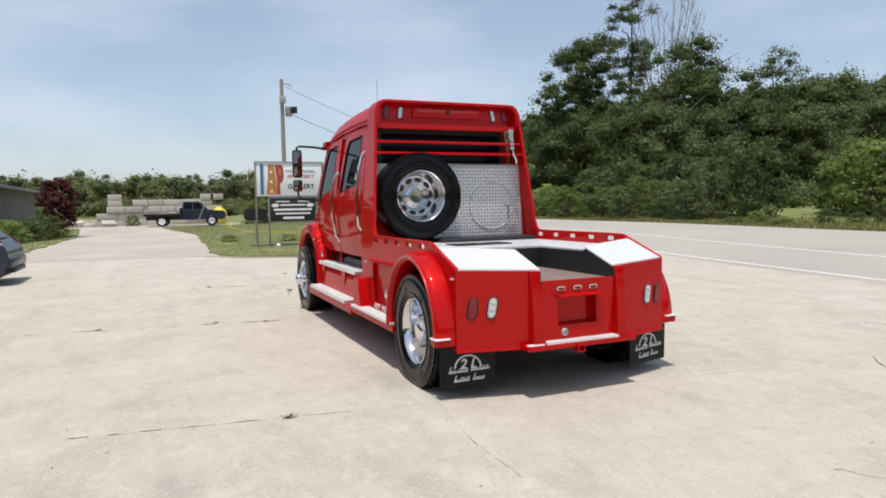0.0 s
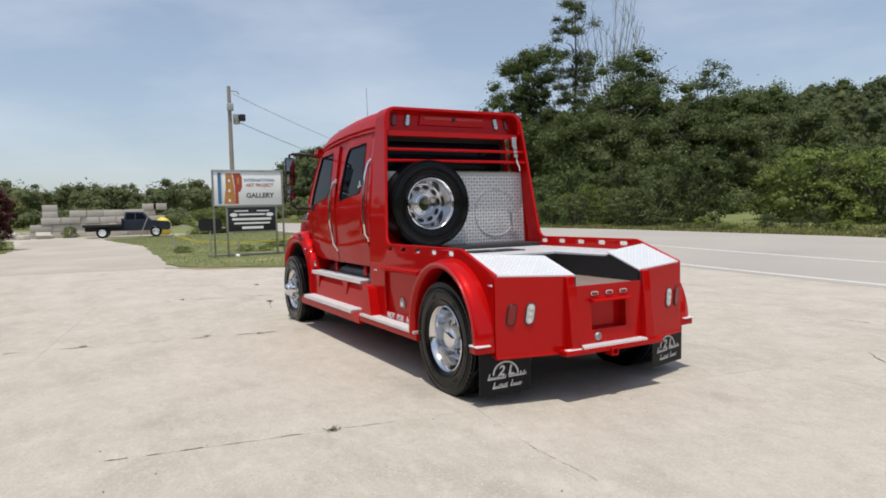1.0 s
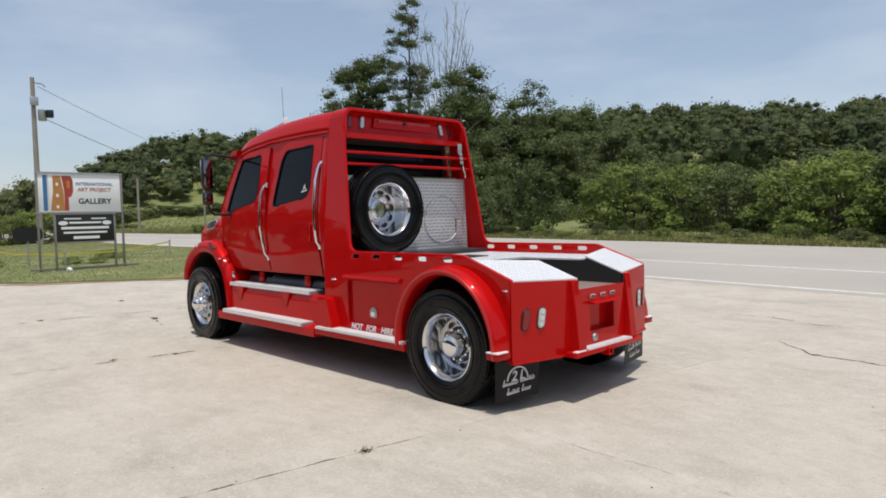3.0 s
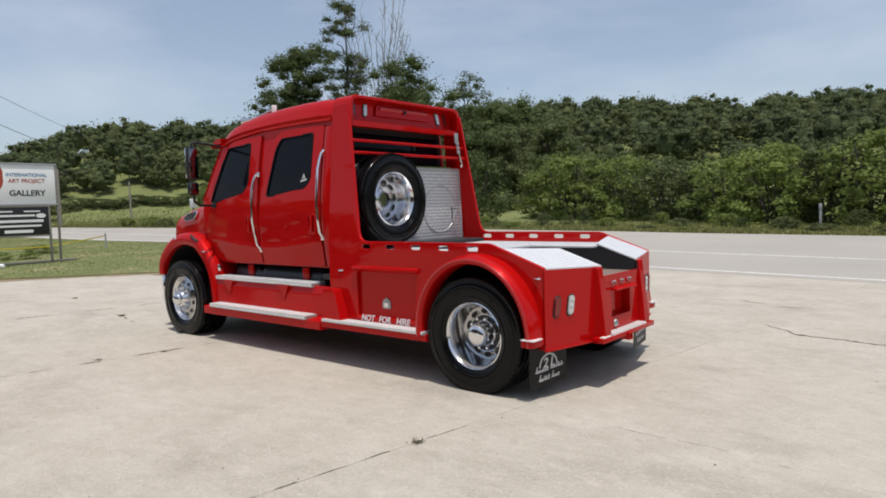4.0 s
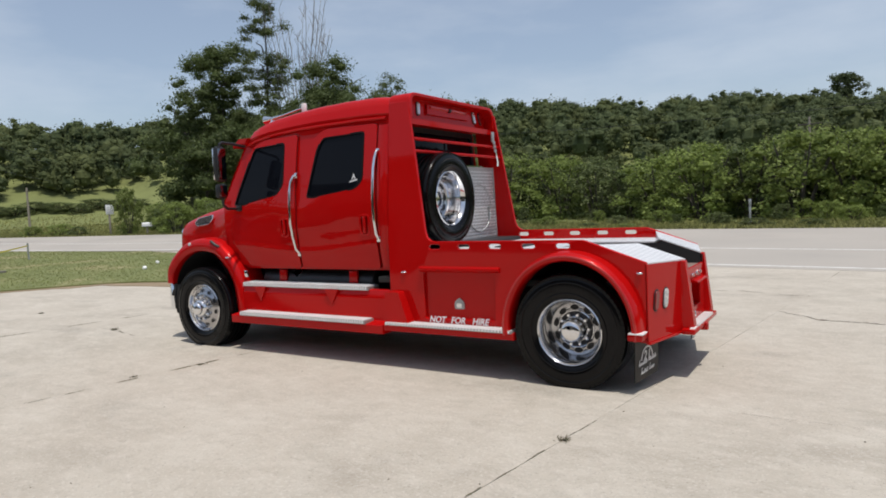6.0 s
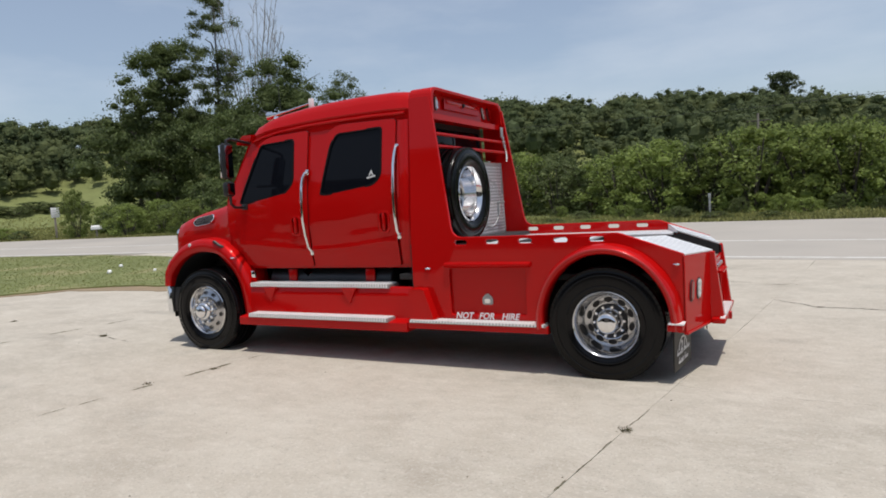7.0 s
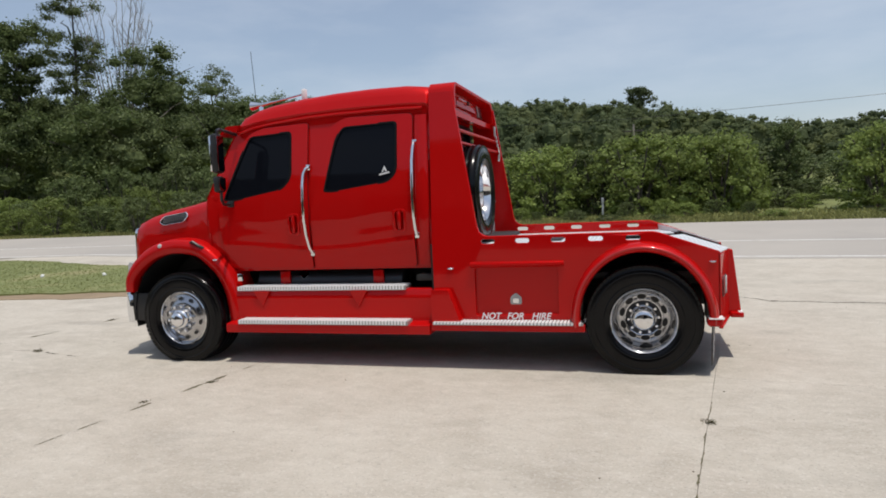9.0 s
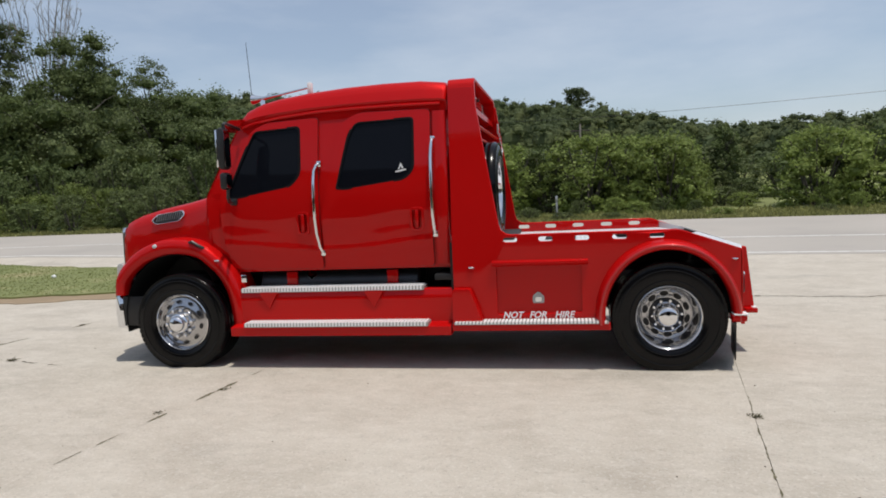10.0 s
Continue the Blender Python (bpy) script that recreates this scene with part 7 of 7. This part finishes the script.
part("rear_window", plate(rounded([(-0.6, 0), (0.6, 0), (0.5, 0.36), (-0.5, 0.36)], 0.05), (), 0.012, lambda u, v, w: (-1.87 + v * 1.12 - w, u, 1.02 + v * 0.95)), GLASS, cb)
part("rear_bumper", boxes((-2.17, -1.9, -0.84, 0.84, 0.36, 0.60), bev=0.06), SLATE, hb)
part("bumper_insert", boxes((-2.185, -1.95, -0.6, 0.6, 0.26, 0.38), bev=0.03), BLACK, hb)
part("underbody", boxes((-1.9, 1.95, -0.7, 0.7, 0.16, 0.3)), UNDER, hb)

# ---- small growth in the joints ----
def tuft(x, y, n, h, seed, label="tuft of dry green weeds in a concrete joint"):
    r = random.Random(seed)
    pts = [(x + r.gauss(0, 0.022), y + r.gauss(0, 0.022), float(gz(x, y)) - 0.005) for _ in range(n)]
    rng = np.random.default_rng(seed)
    P = np.asarray(pts)
    a = rng.uniform(0, 6.28, n)
    side = np.stack([np.cos(a), np.sin(a), np.zeros(n)], 1) * 0.004
    tip = P + np.stack([rng.normal(size=n) * h * 0.9, rng.normal(size=n) * h * 0.9, h * rng.uniform(0.4, 1.1, n)], 1)
    mid = (P + tip) / 2 + np.array([0, 0, h * 0.15])
    v = np.stack([P - side * 0.4, mid + side, tip, mid - side], 1).reshape(-1, 3)
    tagged(new("weed_tuft", from_arrays("weed_tuft", v, quads_for(len(v)), WEED_DRY)), label, "weeds", "weed tufts in the joints", "stuff")


for i, (x, y, n, h) in enumerate(((0.417, -1.22, 60, 0.026), (-7.23, 0.18, 70, 0.04), (-4.29, -1.39, 40, 0.02), (-4.05, -0.75, 40, 0.02), (-4.5, -2.9, 40, 0.02), (-7.9, 2.1, 40, 0.03), (-10.2, 0.6, 50, 0.03), (-8.6, -1.2, 40, 0.025))):
    tuft(x, y, n, h, 50 + i)

# ---- cracks and dirt-filled joints ----
def seam(name, pts, width, material, seed, gap=0.0, wander=0.012, label=""):
    """A ragged strip of dirt along a line, lying in a joint or crack; gap: the share that is closed up."""
    r = random.Random(seed)
    P = [Vector(p) for p in pts]
    bm = bmesh.new()
    row, dist = None, 0.0
    for a, b in zip(P, P[1:]):
        d = (b - a).normalized()
        n = max(2, int((b - a).length / 0.022))
        for k in range(n + 1):
            p = a.lerp(b, k / n)
            nrm = Vector((-d.y, d.x))
            q = p + nrm * wander * (noise.noise((p.x * 3, p.y * 3, seed)) + 0.6 * noise.noise((p.x * 11, p.y * 11, seed)) + 0.3 * noise.noise((p.x * 37, p.y * 37, seed)))
            along = ((p - P[0]).length + 0.001) / ((P[-1] - P[0]).length + 0.002)
            w = width * min(1.0, 0.12 + 4 * min(along, 1 - along)) * (0.35 + 1.6 * abs(noise.noise((p.x * 7, p.y * 7, seed + 4.0)))) * r.uniform(0.45, 1.4) / 2
            shut = gap and noise.noise((p.x * 4.1, p.y * 4.1, seed + 9.0)) < gap * 1.2 - 0.6
            if shut:
                row = None
                continue
            z = float(gz(q.x, q.y)) + 0.003
            new_row = [bm.verts.new((*(q + nrm * w), z)), bm.verts.new((*(q - nrm * w), z))]
            if row:
                bm.faces.new((row[0], row[1], new_row[1], new_row[0]))
            row = new_row
    ob = part(name, bm, material, pavement, label, smooth=0)
    return ob


def joint_line(x0, y0, x1, y1, y):
    return x0 + (x1 - x0) * (y - y0) / (y1 - y0), y


for y0, y1, w in ((-3.78, -3.61, 0.05), (-3.19, -2.79, 0.04), (-2.45, -2.2, 0.018), (-2.1, -1.88, 0.016), (-1.62, -1.40, 0.045), (-1.07, -0.82, 0.05), (-0.82, -0.50, 0.055), (-0.28, -0.12, 0.04)):
    seam("joint_dirt", [joint_line(-4.50, -3.19, -4.0, -0.2, y) for y in (y0, (y0 + y1) / 2, y1)], w, MOSS, 3)
for y0, y1, w in ((-1.53, -1.4, 0.05), (-0.97, -0.46, 0.06), (0.03, 0.55, 0.06), (0.85, 1.3, 0.05), (1.95, 2.3, 0.06), (3.0, 3.5, 0.05)):
    seam("joint_dirt", [joint_line(-8.47, -0.97, -7.88, 2.28, y) for y in (y0, (y0 + y1) / 2, y1)], w, MOSS, 5)
for y0, y1, w in ((-3.34, -3.05, 0.008), (-2.75, -2.56, 0.026), (-2.54, -2.38, 0.020), (-2.28, -2.10, 0.022), (-2.0, -1.75, 0.012), (-1.68, -1.30, 0.014), (-1.15, -0.72, 0.008)):
    seam("joint_dirt", [joint_line(0.10, -3.2, 0.52, -0.5, y) for y in (y0, (y0 + y1) / 2, y1)], w * 1.15, MOSS, 7, 0.2, 0.014)
seam("crack", [(1.18, 4.42), (1.45, 4.20), (1.74, 3.90), (2.15, 3.84), (2.60, 3.76), (3.2, 3.72), (4.1, 3.80)], 0.045, CRACK, 11, wander=0.05)
seam("crack", [(0.9, -0.12), (1.42, -0.155), (1.9, -0.18), (2.3, -0.21), (2.8, -0.32), (3.3, -0.35)], 0.0035, CRACK, 13, 0.62, 0.04)
seam("crack", [(-0.2, 6.02), (0.57, 6.05), (1.33, 5.76), (1.7, 5.72)], 0.03, CRACK, 17, 0.35, 0.06)
seam("crack", [(-7.6, 0.2), (-7.43, 0.2), (-7.2, 0.16), (-6.95, 0.12), (-6.4, 0.0)], 0.03, CRACK, 23, 0.3, 0.04)
seam("crack", [(2.6, 1.4), (3.2, 1.7), (3.9, 1.75)], 0.008, CRACK, 31, 0.4, 0.06)
# loose grit
gr = random.Random(77)
grit = bmesh.new()
for _ in range(90):
    x, y, s = gr.uniform(-9, 3.5), gr.uniform(-4.5, 6), gr.uniform(0.003, 0.008)
    if -6 < x < 1 and 0 < y < 2.4:
        continue
    bmesh.ops.create_icosphere(grit, subdivisions=1, radius=s, matrix=Matrix.Translation((x, y, float(gz(x, y)) + s * 0.4)) @ Matrix.Diagonal((1, gr.uniform(0.6, 1), 0.6, 1)))
tagged(part("loose_grit", grit, CRACK, smooth=0), "dark loose grit scattered on the concrete", "grit", kind="stuff")


# ---- concrete slabs, the pieces of the lot ----
def make_slabs():
    r = random.Random(31)
    P0, DP, J0, DJ = 0.584, 4.52, 0.05, 4.0
    for i in range(-11, 4):
        for k in range(-7, 3):
            p0, p1 = P0 + i * DP, P0 + (i + 1) * DP
            j0, j1 = J0 + k * DJ, J0 + (k + 1) * DJ
            if k == 2:
                j1 = 9.06
            cx, cy = lot((p0 + p1) / 2, (j0 + j1) / 2)
            if cy < -15.5 or cy > near_edge(cx) + 0.5 or (cx < -22 and cy > 3):
                continue
            n = 16
            bm = bmesh.new()
            grid = []
            for a in range(n + 1):
                row = []
                for b in range(n + 1):
                    p, j = p0 + (p1 - p0) * a / n, j0 + (j1 - j0) * b / n
                    gap = lambda s: 0.0004 + 0.004 * max(0.0, noise.noise((p * 0.8, j * 0.8, 3.1)) - 0.05) + 0.006 * max(0.0, noise.noise((p * 4, j * 4, 1.0)) - 0.2)
                    if a == 0:
                        p += gap(0)
                    if a == n:
                        p -= gap(7)
                    if b == 0:
                        j += gap(13)
                    if b == n:
                        j -= gap(19)
                    x, y = lot(p, j)
                    row.append(bm.verts.new((x, y, float(gz(x, y)))))
                grid.append(row)
            for a in range(n):
                for b in range(n):
                    bm.faces.new((grid[a][b], grid[a + 1][b], grid[a + 1][b + 1], grid[a][b + 1]))
            rim = [grid[a][0] for a in range(n)] + [grid[n][b] for b in range(n)] + [grid[a][n] for a in range(n, 0, -1)] + [grid[0][b] for b in range(n, 0, -1)]
            low = [bm.verts.new((v.co.x, v.co.y, v.co.z - 0.03)) for v in rim]
            for a in range(len(rim)):
                c = (a + 1) % len(rim)
                bm.faces.new((rim[a], low[a], low[c], rim[c]))
            part("slab", bm, CONCRETE, pavement, smooth=30)


make_slabs()
